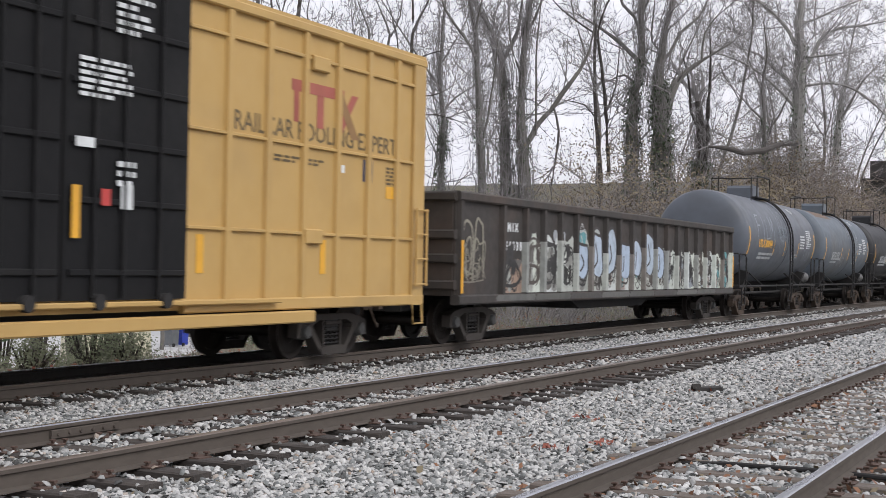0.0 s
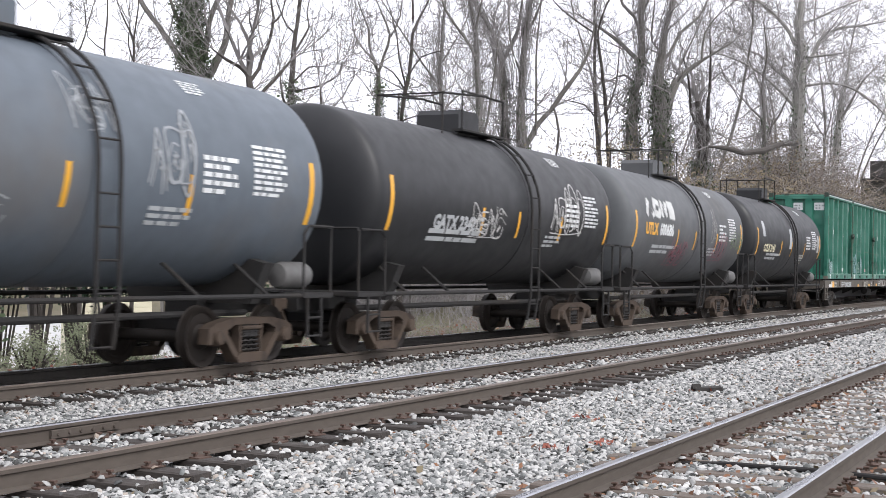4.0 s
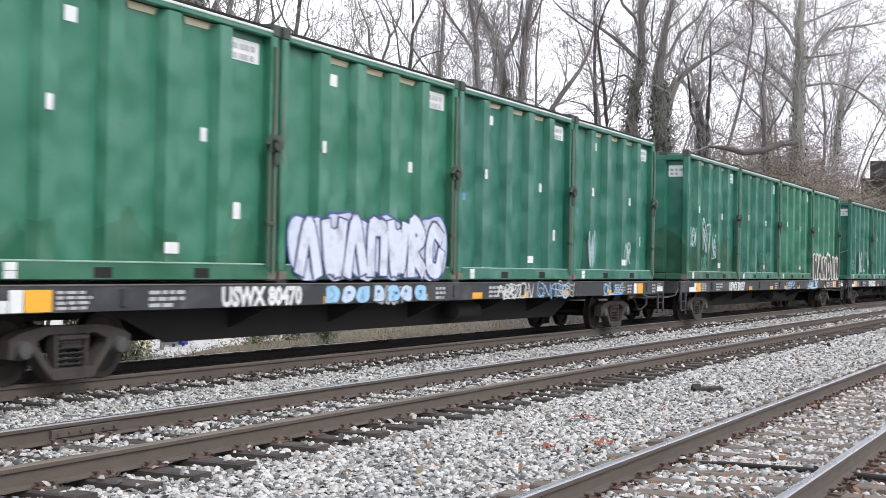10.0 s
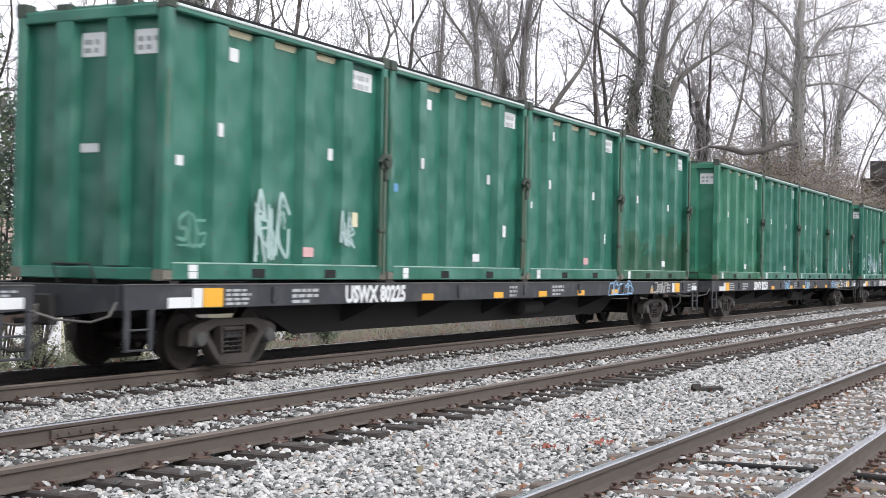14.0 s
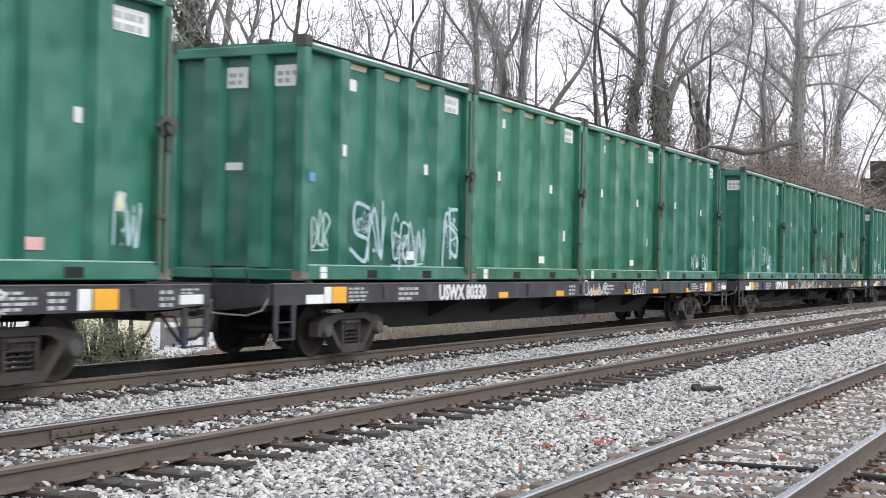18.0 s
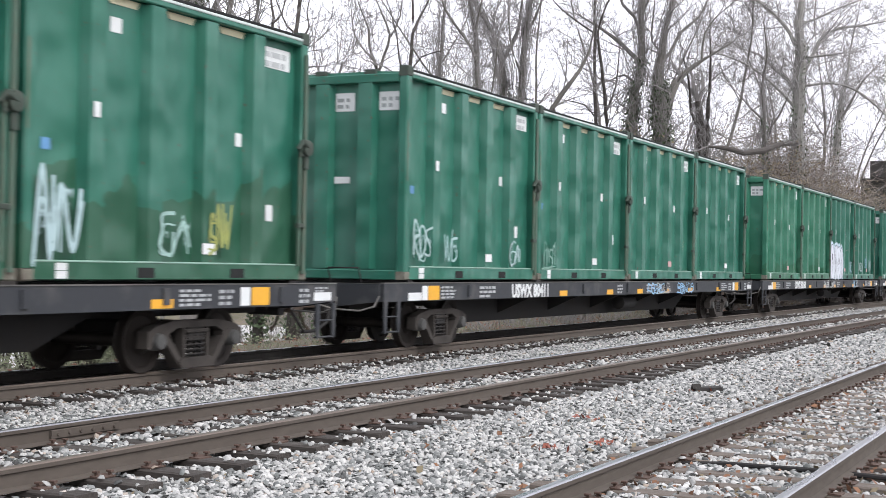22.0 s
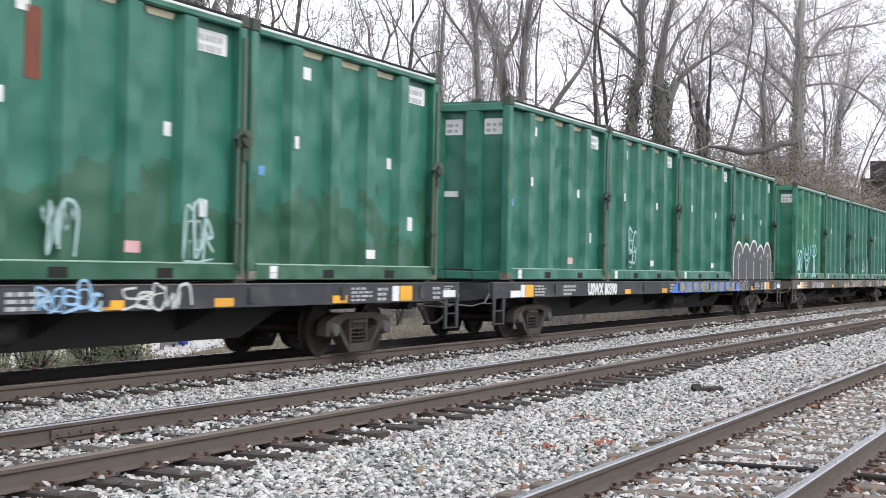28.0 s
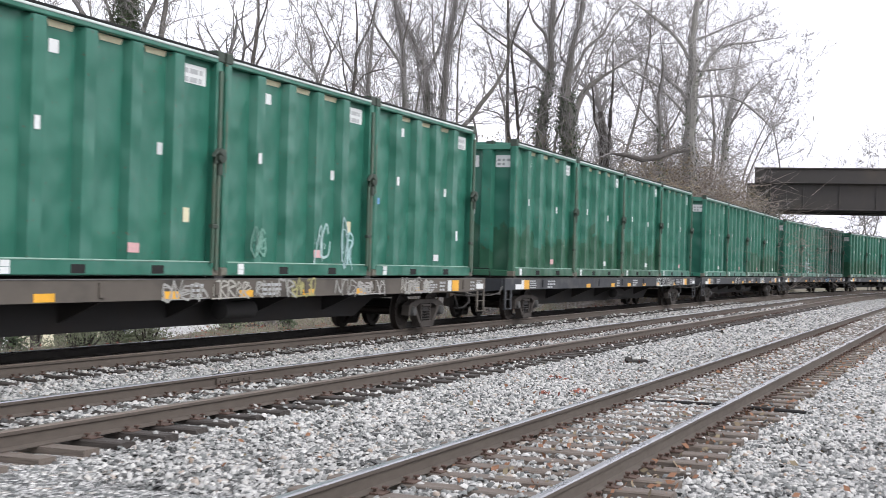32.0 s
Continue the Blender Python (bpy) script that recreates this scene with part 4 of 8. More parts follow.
    truck(t, 10.0, TRUCK_GRIME)
    couplers(t, 13.95)
    y = -1.362
    for x in (-5.0, -1.8, 0.6, 3.0, 5.4, 8.6):
        plate("yellow_reflector", t, x, 0.885, 0.46, 0.12, YELLOW, y)
    plate("yellow_reflector", t, -11.62, 0.885, 0.46, 0.26, YELLOW, y)
    plate("white_panel", t, -11.86, 0.885, 0.22, 0.26, WHITE, y)
    plate("white_panel", t, -12.40, 0.885, 0.52, 0.14, WHITE, y)
    plate("yellow_reflector", t, 10.9, 0.89, 0.46, 0.26, YELLOW, y)
    plate("white_panel", t, 10.62, 0.89, 0.24, 0.26, WHITE, y)
    plate("white_panel", t, 12.62, 0.93, 0.52, 0.13, WHITE, y)
    for k, (x, w, r) in enumerate(((-11.08, 0.62, 4), (-9.35, 0.75, 3), (-1.0, 0.4, 3), (1.4, 0.7, 3), (9.2, 0.7, 4), (10.1, 0.35, 3), (12.2, 0.3, 3), (12.66, 0.46, 2))):
        stencil(t, x, 0.905 if x < 12.5 else 1.07, w, 0.25 if x < 12.5 else 0.09, r, y, PALE, k)
    return t


# ---- tank wagon ----
T_HALF, T_R, T_Z = 5.75, 1.56, 2.70


def tank_wagon(paint, label, ladder_at=0.5, dome_at=0.0, rust_frames=RUSTY):
    t = thing("tank_wagon", label, "tank wagon", "tank wagons of the train")
    prof = []
    for k in range(13):
        a = radians(90 * k / 12)
        prof.append((-T_HALF + 0.04 - 0.40 * math.cos(a) ** 0.66, max(T_R * math.sin(a) ** 0.66, 0.02)))
    prof += [(-T_HALF + 0.10, T_R + 0.004), (0, T_R + 0.004)]
    prof += [(-a, r) for a, r in prof[-2::-1]]
    s = Shape().lathe(prof, "x", (0, 0, T_Z), 56)
    part("tank", s, paint, t)
    band = Shape().lathe([(-0.16, T_R + 0.003), (-0.16, T_R + 0.012), (0.16, T_R + 0.012), (0.16, T_R + 0.003)], "x", (ladder_at + 0.2, 0, T_Z), 56)
    part("tank_band", band, paint, t)
    top = T_Z + T_R
    dome = Shape()
    dome.prism([(-0.85, top - 0.12), (0.15, top - 0.12), (0.15, top + 0.34), (0.05, top + 0.44), (-0.75, top + 0.44), (-0.85, top + 0.34)], "y", -0.48, 0.48)
    part("dome_housing", dome, paint, t, "", (dome_at, 0, 0))
    end = ladder_at + 0.6
    plat = Shape().bar(-1.0, -0.75, top - 0.04, end, -0.5, top + 0.01, 0.01).bar(-1.0, 0.5, top - 0.04, end, 0.75, top + 0.01, 0.01)
    plat.bar(0.2 + dome_at, -0.5, top - 0.02, end, 0.5, top + 0.01, 0.01)
    part("walkway", plat, DARK_STEEL, t)
    rails = Shape()
    for y in (-0.72, 0.72):
        rails.tube([(end - 0.05, y, top), (end - 0.05, y, top + 0.76), (end - 0.9, y, top + 0.76)], 0.028, 6)
        rails.tube([(-1.0, y, top), (-1.0, y, top + 0.76), (-0.2, y, top + 0.76)], 0.022, 6)
        rails.tube([(-1.9, y, top + 0.62), (0.2, y, top + 0.78)], 0.026, 6)
        rails.tube([(-1.9, y, top - 0.2), (-1.9, y, top + 0.62)], 0.018, 6)
    rails.tube([(-1.9, -0.72, top + 0.62), (-1.9, 0.72, top + 0.62)], 0.018, 6)
    part("top_railing", rails, DARK_STEEL, t)
    lad = Shape()
    arc = [(-math.sin(a) * (T_R + 0.10), T_Z + math.cos(a) * (T_R + 0.10)) for a in (radians(20 + 70 * i / 8) for i in range(9))]
    for x in (ladder_at, ladder_at + 0.42):
        lad.tube([(x, y, z) for y, z in arc] + [(x, -T_R - 0.10, 0.95), (x + 0.0, -T_R - 0.02, 0.42)], 0.03, 6)
    part_l = part("ladder", lad, DARK_STEEL, t)
    rung = Shape().tube([(ladder_at, 0, 0), (ladder_at + 0.42, 0, 0)], 0.016, 5).mesh("rung")
    for y, z in arc[1::2] + [(-T_R - 0.1, zz) for zz in (2.3, 1.9, 1.5, 1.1)] + [(-T_R - 0.05, 0.75), (-T_R - 0.02, 0.45)]:
        part("rung", rung, DARK_STEEL, part_l, "", (0, y, z))
    for y in (-1.42, 1.42):
        part("side_rail", Shape().tube([(-5.6, y, 1.02), (5.6, y, 1.02)], 0.035, 8), DARK_STEEL, t)
    for x in (-4.6, -2.9, 2.9, 4.6):
        part("brace", Shape().tube([(x, -1.42, 1.02), (x - 0.25, -0.95, 1.5)], 0.03, 6), DARK_STEEL, t)
    part("underframe_pipe", Shape().tube([(-5.2, -0.6, 0.75), (5.2, -0.6, 0.75)], 0.05, 8), DARK_STEEL, t)
    for k in (-1, 1):
        sad = Shape().prism([(-1.1, 0.9), (1.1, 0.9), (1.35, 1.5), (0.9, 1.6), (-0.9, 1.6), (-1.35, 1.5)], "x", k * 4.7 - 0.12, k * 4.7 + 0.12)
        part("saddle", sad, DARK_STEEL, t)
        part("draft_sill", Shape().bar(k * 5.4 - 1.0, -0.3, 0.72, k * 5.4 + 1.0, 0.3, 1.05, 0.02), DARK_STEEL, t)
        part("end_platform", Shape().bar(k * 5.95 - 0.45, -1.45, 0.98, k * 5.95 + 0.45, 1.45, 1.06, 0.01), DARK_STEEL, t)
        rl = Shape()
        x0 = k * 6.35
        rl.tube([(x0, -1.42, 1.02), (x0, -1.42, 2.05), (x0 - k * 0.06, -1.36, 2.1), (x0, 1.36, 2.1), (x0, 1.42, 2.05), (x0, 1.42, 1.02)], 0.025, 6)
        rl.tube([(x0 - k * 0.85, -1.45, 1.02), (x0 - k * 0.85, -1.45, 1.95), (x0 - k * 0.7, -1.45, 2.08), (x0, -1.45, 2.08)], 0.025, 6)
        part("end_railing", rl, DARK_STEEL, t)
        st = Shape()
        for u in (-0.2, 0.2):
            st.bar(x0 - k * 0.5 + u - 0.02, -1.46, 0.38, x0 - k * 0.5 + u + 0.02, -1.42, 1.0, 0.006)
        for z in (0.4, 0.68):
            st.tube([(x0 - k * 0.5 - 0.2, -1.44, z), (x0 - k * 0.5 + 0.2, -1.44, z)], 0.018, 6)
        part("step", st, DARK_STEEL, t)
        truck(t, k * 4.7, rust_frames)
    res = Shape().lathe([(-0.42, 0.04), (-0.38, 0.18), (-0.3, 0.21), (0.3, 0.21), (0.38, 0.18), (0.42, 0.04)], "x", (5.75, -1.05, 1.32), 20)
    part("air_reservoir", res, surface("dusty_grey_steel", (0.15, 0.15, 0.15), (0.09, 0.085, 0.08), 0.6, 0, 8, 0.1), t, "dusty grey air reservoir")
    couplers(t, 6.75)
    return t


def on_tank(name, t, x, angle, w, h, material, label=""):
    """A curved sticker on the tank's side: angle is degrees below the top, h along the curve."""
    s, n = Shape(), 6
    verts, faces = [], []
    for i in range(n + 1):
        a = radians(angle) + h / T_R * i / n
        y, z = -math.sin(a) * (T_R + 0.007), T_Z + math.cos(a) * (T_R + 0.007)
        verts += [(x, y, z), (x + w, y, z)]
    faces = [(2 * i, 2 * i + 1, 2 * i + 3, 2 * i + 2) for i in range(n)]
    s.add(verts, faces)
    return part(name, s, material, t, label)


def bend_on_tank(ob, x, angle):
    """Lays a flat x-z mesh (facing -y) onto the tank, its bottom at the angle."""
    me = ob.data.copy()
    for v in me.vertices:
        a = radians(angle) - v.co.z / T_R
        r = T_R + 0.009 - v.co.y
        v.co = (x + v.co.x, -math.sin(a) * r, T_Z + math.cos(a) * r)
    ob.data = me
    ob.matrix_basis = Matrix()
    for c in ob.children:
        bend_on_tank(c, x, angle)
    return ob


def tank_words(t, words, x, angle, size, material):
    ob = part("lettering", lettering(words, size, material), material, t)
    return bend_on_tank(ob, x, angle)


def tank_stencil(t, x, angle, w, h, rows, material, seed):
    return bend_on_tank(stencil(t, 0, 0, w, h, rows, 0, material, seed), x, angle)


def tank_tag(t, x, angle, w, h, col, seed, letters=4, thick=0.03):
    return bend_on_tank(tag_paint(t, 0, 0, w, h, col, seed, 0, letters, thick, 0.04), x, angle)


TANK_GREY = surface("charcoal_tank_paint", (0.104, 0.117, 0.140), (0.084, 0.094, 0.112), 0.48, 0, 3, 0.04, (0.048, 0.049, 0.052), 0.6, 0.5)
TANK_BLUE = surface("worn_blue_grey_tank_paint", (0.112, 0.136, 0.164), (0.082, 0.098, 0.117), 0.55, 0, 3, 0.1, (0.135, 0.118, 0.10), 0.5, 0.5)
TANK_BLACK = surface("black_tank_paint", (0.012, 0.013, 0.0155), (0.009, 0.0095, 0.011), 0.5, 0, 3, 0.05, (0.034, 0.034, 0.036), 0.5, 0.5)
TANK_MID = surface("sooty_grey_tank_paint", (0.100, 0.106, 0.113), (0.076, 0.080, 0.085), 0.6, 0, 3, 0.05, (0.055, 0.052, 0.05), 0.7, 0.4)
TANKS = []
for paint, at, label, words, pos, ink, ladder_at, dome_at in (
        (TANK_GREY, 51.6, "charcoal grey tank wagon with chalky scrawls and yellow stripes", "UTLX 600944", (-3.75, 102), YELLOW, 0.5, 0.2),
        (TANK_BLUE, 65.35, "worn blue-grey tank wagon with rust along its top", "GATX 4537", (-3.5, 109), PALE, 0.5, 0.2),
        (TANK_BLACK, 78.95, "black tank wagon with white stencils and scrawls", "GATX 234217", (-3.4, 109), PALE, 0.5, 0.2),
        (TANK_MID, 92.25, "sooty grey tank wagon with red and white scrawls", "UTLX 600686", (-3.9, 94), WHITE, 0.32, 0.1),
        (TANK_BLACK, 105.7, "black tank wagon with pale panels and white stencils", "CCLX 2143", (-4.1, 107), CREAM, 0.15, 0.45)):
    t = tank_wagon(paint, label, ladder_at, dome_at)
    k = len(TANKS)
    TANKS.append((t, at))
    for x in (-5.55, 5.45):
        on_tank("yellow_stripe", t, x, 78, 0.13, 0.95, YELLOW)
    for x in (-1.75, 0.05, 2.45):
        on_tank("yellow_stripe", t, x, 92, 0.10, 0.55, YELLOW)
    if words.endswith("686"):
        tank_words(t, "UTLX", -4.7, 99, 0.42, YELLOW)
        tank_words(t, "600686", -3.45, 99, 0.42, WHITE)
    else:
        tank_words(t, words, pos[0] - 0.4, pos[1], 0.36, ink)
    tank_stencil(t, -3.9, 118, 2.2, 0.30, 2, PALE, k)
    tank_stencil(t, 2.75, 100, 0.8, 0.55, 5, WHITE, 20 + k)
    tank_stencil(t, 3.95, 99, 0.85, 0.75, 9, WHITE, 40 + k)
    tank_stencil(t, 2.9, 46, 0.55, 0.30, 5, WHITE, 60 + k)
    tank_stencil(t, 1.7, 118, 0.9, 0.30, 3, PALE, 80 + k)
t = TANKS[0][0]
bend_on_tank(word_paint(t, "FILM", 0, 0, 2.6, 0.85, 0, (0.34, 0.37, 0.41), 0.05), -4.4, 92)
bend_on_tank(word_paint(t, "FILM", 0, 0, 1.2, 0.45, 0, (0.24, 0.26, 0.29), 0.05), 3.6, 118)
for x, a, w, h, c, seed, n in ((-1.9, 104, 2.2, 0.9, (0.20, 0.23, 0.26), 8, 4), (-0.9, 94, 1.3, 1.3, (0.30, 0.33, 0.36), 5, 2)):
    tank_tag(t, x, a, w, h, c, seed, n)
t = TANKS[1][0]
for x, a, w, h, c, seed, n in ((0.2, 76, 0.8, 0.7, (0.34, 0.36, 0.38), 3, 3), (1.6, 100, 1.0, 1.0, (0.34, 0.36, 0.38), 6, 3), (-2.0, 122, 1.2, 0.4, (0.34, 0.36, 0.36), 9, 4)):
    tank_tag(t, x, a, w, h, c, seed, n)
on_tank("rust_streak", t, -5.0, 6, 3.6, 0.9, surface("rust_wash", (0.20, 0.13, 0.085), (0.13, 0.10, 0.08), 0.8, 0, 5, 0.1))
t = TANKS[2][0]
for x, a, w, h, c, seed, n in ((-2.2, 112, 1.5, 0.6, (0.55, 0.55, 0.54), 3, 4), (1.9, 104, 1.9, 0.9, (0.55, 0.55, 0.54), 6, 5)):
    tank_tag(t, x, a, w, h, c, seed, n)
t = TANKS[3][0]
bend_on_tank(piece_paint(t, 0, 0, 2.6, 0.58, (0.62, 0.63, 0.62), (0.30, 0.31, 0.31), 4, 0, 4), -4.6, 83)
for x, a, w, h, c, seed, n in ((-2.1, 130, 1.5, 0.75, (0.24, 0.085, 0.11), 3, 4), (2.2, 122, 1.5, 0.7, (0.26, 0.10, 0.125), 6, 5), (4.2, 106, 1.4, 0.5, (0.16, 0.22, 0.12), 7, 4), (0.4, 98, 0.4, 0.9, (0.3, 0.3, 0.29), 8, 2), (1.8, 100, 0.6, 0.8, (0.3, 0.3, 0.29), 9, 2)):
    tank_tag(t, x, a, w, h, c, seed, n)
t = TANKS[4][0]
for x, a, w, h in ((-4.75, 68, 0.36, 0.55), (-0.35, 74, 0.4, 0.75), (5.0, 78, 0.3, 0.7)):
    on_tank("pale_panel", t, x, a, w, h, PALE)
tank_tag(t, 1.6, 120, 0.9, 0.35, (0.35, 0.32, 0.25), 8, 3)

# ---- gondola ----
GON_HALF, GON_AT = 10.35, 33.7
GON_PAINT = surface("brown_black_gondola_paint", (0.050, 0.043, 0.038), (0.035, 0.031, 0.029), 0.75, 0, 6, 0.2, (0.09, 0.06, 0.045), 0.5, 0.7)


def gondola():
    t = thing("gondola_wagon", "dark brown open gondola wagon covered in pale blue and white graffiti", "gondola wagon")
    for k in (-1, 1):
        y0, y1 = sorted((k * 1.42, k * 1.38))
        part("side_wall", Shape().box(-GON_HALF, y0, 0.95, GON_HALF, y1, 2.80), GON_PAINT, t)
        y0, y1 = sorted((k * 1.53, k * 1.34))
        part("top_chord", Shape().bar(-GON_HALF, y0, 2.74, GON_HALF, y1, 2.92, 0.03), GON_PAINT, t)
        part("side_sill", Shape().bar(-GON_HALF, y0, 0.78, GON_HALF, y1, 0.97, 0.03), GON_PAINT, t)
        part("end_wall", Shape().box(k * GON_HALF - 0.03, -1.38, 0.95, k * GON_HALF + 0.03, 1.38, 2.80), GON_PAINT, t)
        for z in (1.15, 1.65, 2.1, 2.82):
            part("end_rib", Shape().bar(k * GON_HALF - 0.10, -1.45, z - 0.09, k * GON_HALF + 0.10, 1.45, z + 0.09, 0.03), GON_PAINT, t)
        truck(t, k * 8.7, DARK_STEEL)
    rib = Shape().prism([(-0.09, 0.0), (-0.06, -0.11), (0.06, -0.11), (0.09, 0.0)], "z", 0.97, 2.74).mesh("side_rib")
    ribs = [-GON_HALF + 0.12, -8.2] + [-7.0 + 1.01 * k for k in range(17)] + [GON_HALF - 0.12]
    for x in ribs:
        part("side_rib", rib, GON_PAINT, t, "", (x, -1.41, 0))
        part("side_rib", rib, GON_PAINT, t, "", Matrix.Translation((x, 1.41, 0)) @ Matrix.Rotation(math.pi, 4, "Z"))
    part("floor_plate", Shape().box(-GON_HALF, -1.38, 0.95, GON_HALF, 1.38, 1.0), DARK_STEEL, t)
    part("centre_sill", Shape().bar(-GON_HALF, -0.3, 0.62, GON_HALF, 0.3, 0.95, 0.02), DARK_STEEL, t)
    part("slope_bay", Shape().prism([(-3.2, 0.8), (3.2, 0.8), (2.4, 0.55), (-2.4, 0.55)], "y", -1.0, 1.0), DARK_STEEL, t)
    couplers(t, GON_HALF + 0.45)
    y = -1.425
    for x in (-GON_HALF + 0.05, -6.88, -4.85, -2.85, -0.82, 1.2, 3.2, 5.25, 8.3, GON_HALF - 0.14):
        edge = abs(x) > 10
        plate("yellow_stripe", t, x, 1.0 if edge else 1.35, 0.10, 1.0 if edge else 0.62, YELLOW, y - 0.107 if edge else y - 0.03, thick=0.006)
    for words, x, z in (("S M I X", -8.06, 2.24), ("6 6 0 3 8 0", -7.98, 1.86)):
        part("lettering", lettering(words, 0.24, WHITE), WHITE, t, "", (x, y - 0.002, z))
    end = Matrix.Rotation(radians(-90), 4, "Z")
    for words, yy, z in (("SMIX", 0.9, 2.62), ("60380", 0.9, 2.38)):
        part("lettering", lettering(words, 0.16, WHITE), WHITE, t, "", Matrix.Translation((-GON_HALF - 0.05, yy, z - 0.2)) @ end)
    # a long graffiti piece: patchy ground coats between the ribs, bubble letters over them
    rnd = random.Random(11)
    creams = [(0.62, 0.66, 0.59), (0.56, 0.60, 0.55), (0.46, 0.48, 0.44), (0.60, 0.63, 0.61)]
    darks = [(0.05, 0.043, 0.038), (0.035, 0.033, 0.032), (0.09, 0.075, 0.065)]
    for k in range(1, len(ribs) - 1):
        x0, w = ribs[k] + 0.095, ribs[k + 1] - ribs[k] - 0.19
        late = k > 6
        top = 0.62 if k == 1 else 1.16 if k < 6 else 1.02
        col = rnd.choice(creams) if k > 1 else (0.34, 0.24, 0.18)
        n = 9
        ragged = [(w * i / n, top * (1.0 + 0.09 * math.sin(k * 1.7 + i * 0.9) + rnd.uniform(-0.05, 0.05))) for i in range(n, -1, -1)]
        bx = Shape()
        blob(bx, [(0, 0), (w, 0)] + ragged, -0.003)
        part("ground_coat", bx, spray(col), t, "", (x0, y, 0.985), False)
        for n in range(3):
            bx = Shape()
            o = rounded(rnd.uniform(0.2, w - 0.2), rnd.uniform(0.1, 0.95), rnd.uniform(0.2, 0.5), rnd.uniform(0.3, 0.8), 14, rnd.uniform(1.4, 3))
            q = rnd.uniform(-0.3, 0.3)
            blob(bx, [(min(max(u + q * (v - 0.5), 0.005), w - 0.005), min(max(v, 0.01), top * 1.1)) for u, v in o], -0.0036 - 0.0005 * n)
            tone = rnd.choice(((0.12, 0.32, 0.34), (0.40, 0.33, 0.30), (0.22, 0.21, 0.20), (0.30, 0.33, 0.36)) if late else ((0.14, 0.13, 0.12), (0.27, 0.27, 0.25), (0.60, 0.64, 0.58), (0.36, 0.37, 0.34)))
            part("patch", bx, spray(tone), t, "", (x0, y, 0.985), False)
        marks = Shape()
        for n in range(9):
            cx, cz = rnd.uniform(0.1, w - 0.1), rnd.uniform(0.05, top * 0.9)
            wide, high = rnd.uniform(0.10, 0.34), rnd.uniform(0.08, 0.42)
            keep = lambda o: [(min(max(u, 0.01), w - 0.01), max(v, 0.01)) for u, v in o]
            if n < 4:
                q = rnd.uniform(-0.2, 0.2)
                blob(marks, keep([(cx - wide / 2, cz), (cx + wide / 2, cz + q), (cx + wide / 2 + 0.06, cz + high + q), (cx - wide / 2 + 0.04, cz + high)]), -0.0056)
            else:
                o = rounded(cx, cz, wide, high, 14, 2.2)
                q = rnd.randrange(14)
                marks.ribbon(keep((o[q:] + o[:q])[:rnd.randint(6, 12)]), rnd.uniform(0.02, 0.045), -0.0058 - 0.0002 * n)
        for n in range(3 if k < 6 or k > 12 else 2):
            form = STROKES[rnd.randrange(len(STROKES))]
            wide = rnd.uniform(0.025, 0.065)
            line = flowing([(min(max(0.04 + (w - 0.08) * u + rnd.uniform(-0.1, 0.1), 0.05), w - 0.05), 0.08 + top * (0.75 * v + 0.08) + rnd.uniform(-0.08, 0.08)) for u, v in form], 5)
            marks.ribbon(line, wide, -0.0072 - 0.0012 * n)
        tagged(part("dark_overspray", marks, spray(rnd.choice(darks)), t, "", (x0, y, 0.99), False), kind="stuff")
    for x in ribs[2:]:
        sleeve = Shape().prism([(-0.096, 0.0), (-0.066, -0.114), (0.066, -0.114), (0.096, 0.0)], "z", 0.99, rnd.uniform(1.85, 2.12))
        if rnd.random() < 0.9:
            part("painted_rib", sleeve, spray(rnd.choice(creams + [(0.20, 0.18, 0.16), (0.30, 0.31, 0.29)])), t, "", (x, -1.412, 0))
    for k in range(9):
        a = -8.6 + 2.1 * k
        bx = Shape()
        blob(bx, [(a, 0.83), (a + 2.0, 0.83), (a + 2.06, 0.90), (a + 2.0, 0.955), (a + 0.05, 0.955), (a - 0.04, 0.88)], -1.533)
        part("painted_sill", bx, spray(((0.13, 0.13, 0.12), (0.10, 0.10, 0.09), (0.07, 0.065, 0.06))[k % 3]), t, "", None, False)
    blues = [(0.42, 0.51, 0.63), (0.46, 0.54, 0.64), (0.44, 0.52, 0.61)]
    for k, u in enumerate((-3.83, -2.82, -1.81, -0.80, 0.21, 1.22, 2.23)):
        blob_piece(t, u, 1.30 + 0.05 * (k % 3), 0.62 + 0.12 * (k % 2), 0.86 + 0.1 * (k % 3), [blues[k % 3]], (0.045, 0.04, 0.04), None, 21 + k, -1.434, 1, 0.075)
    for k, u in enumerate((-3.78, -2.77, -1.76, 0.25, 1.26)):
        blob_piece(t, u, 1.98 - 0.04 * k, 0.5, 0.40 + 0.12 * (k == 1), [((0.12, 0.32, 0.35), (0.52, 0.55, 0.54), (0.40, 0.32, 0.29))[k % 3]], ((0.46, 0.48, 0.47), (0.06, 0.05, 0.05))[k % 2], None, 41 + k, -1.4285, 1, 0.06)
    for u, z, d in ((-5.2, 2.22, 0.26), (-4.9, 2.38, 0.22), (-4.72, 2.2, 0.28), (-4.95, 2.1, 0.22)):
        bx = Shape()
        blob(bx, rounded(0, 0, d, d, 14, 2), -0.002)
        part("bubble", bx, spray((0.36, 0.38, 0.40)), t, "", (u, y, z), False)
    tag_paint(t, -GON_HALF + 0.35, 1.35, 0.9, 0.95, (0.30, 0.28, 0.22), 12, y, 2, 0.06)
    tag_paint(t, -GON_HALF + 0.3, 1.25, 1.0, 0.6, (0.22, 0.20, 0.16), 15, y - 0.003, 3, 0.05)
    tag_paint(t, -3.7, 2.05, 0.5, 0.4, (0.5, 0.5, 0.48), 5, y, 2)
    return t


GONDOLA = gondola()

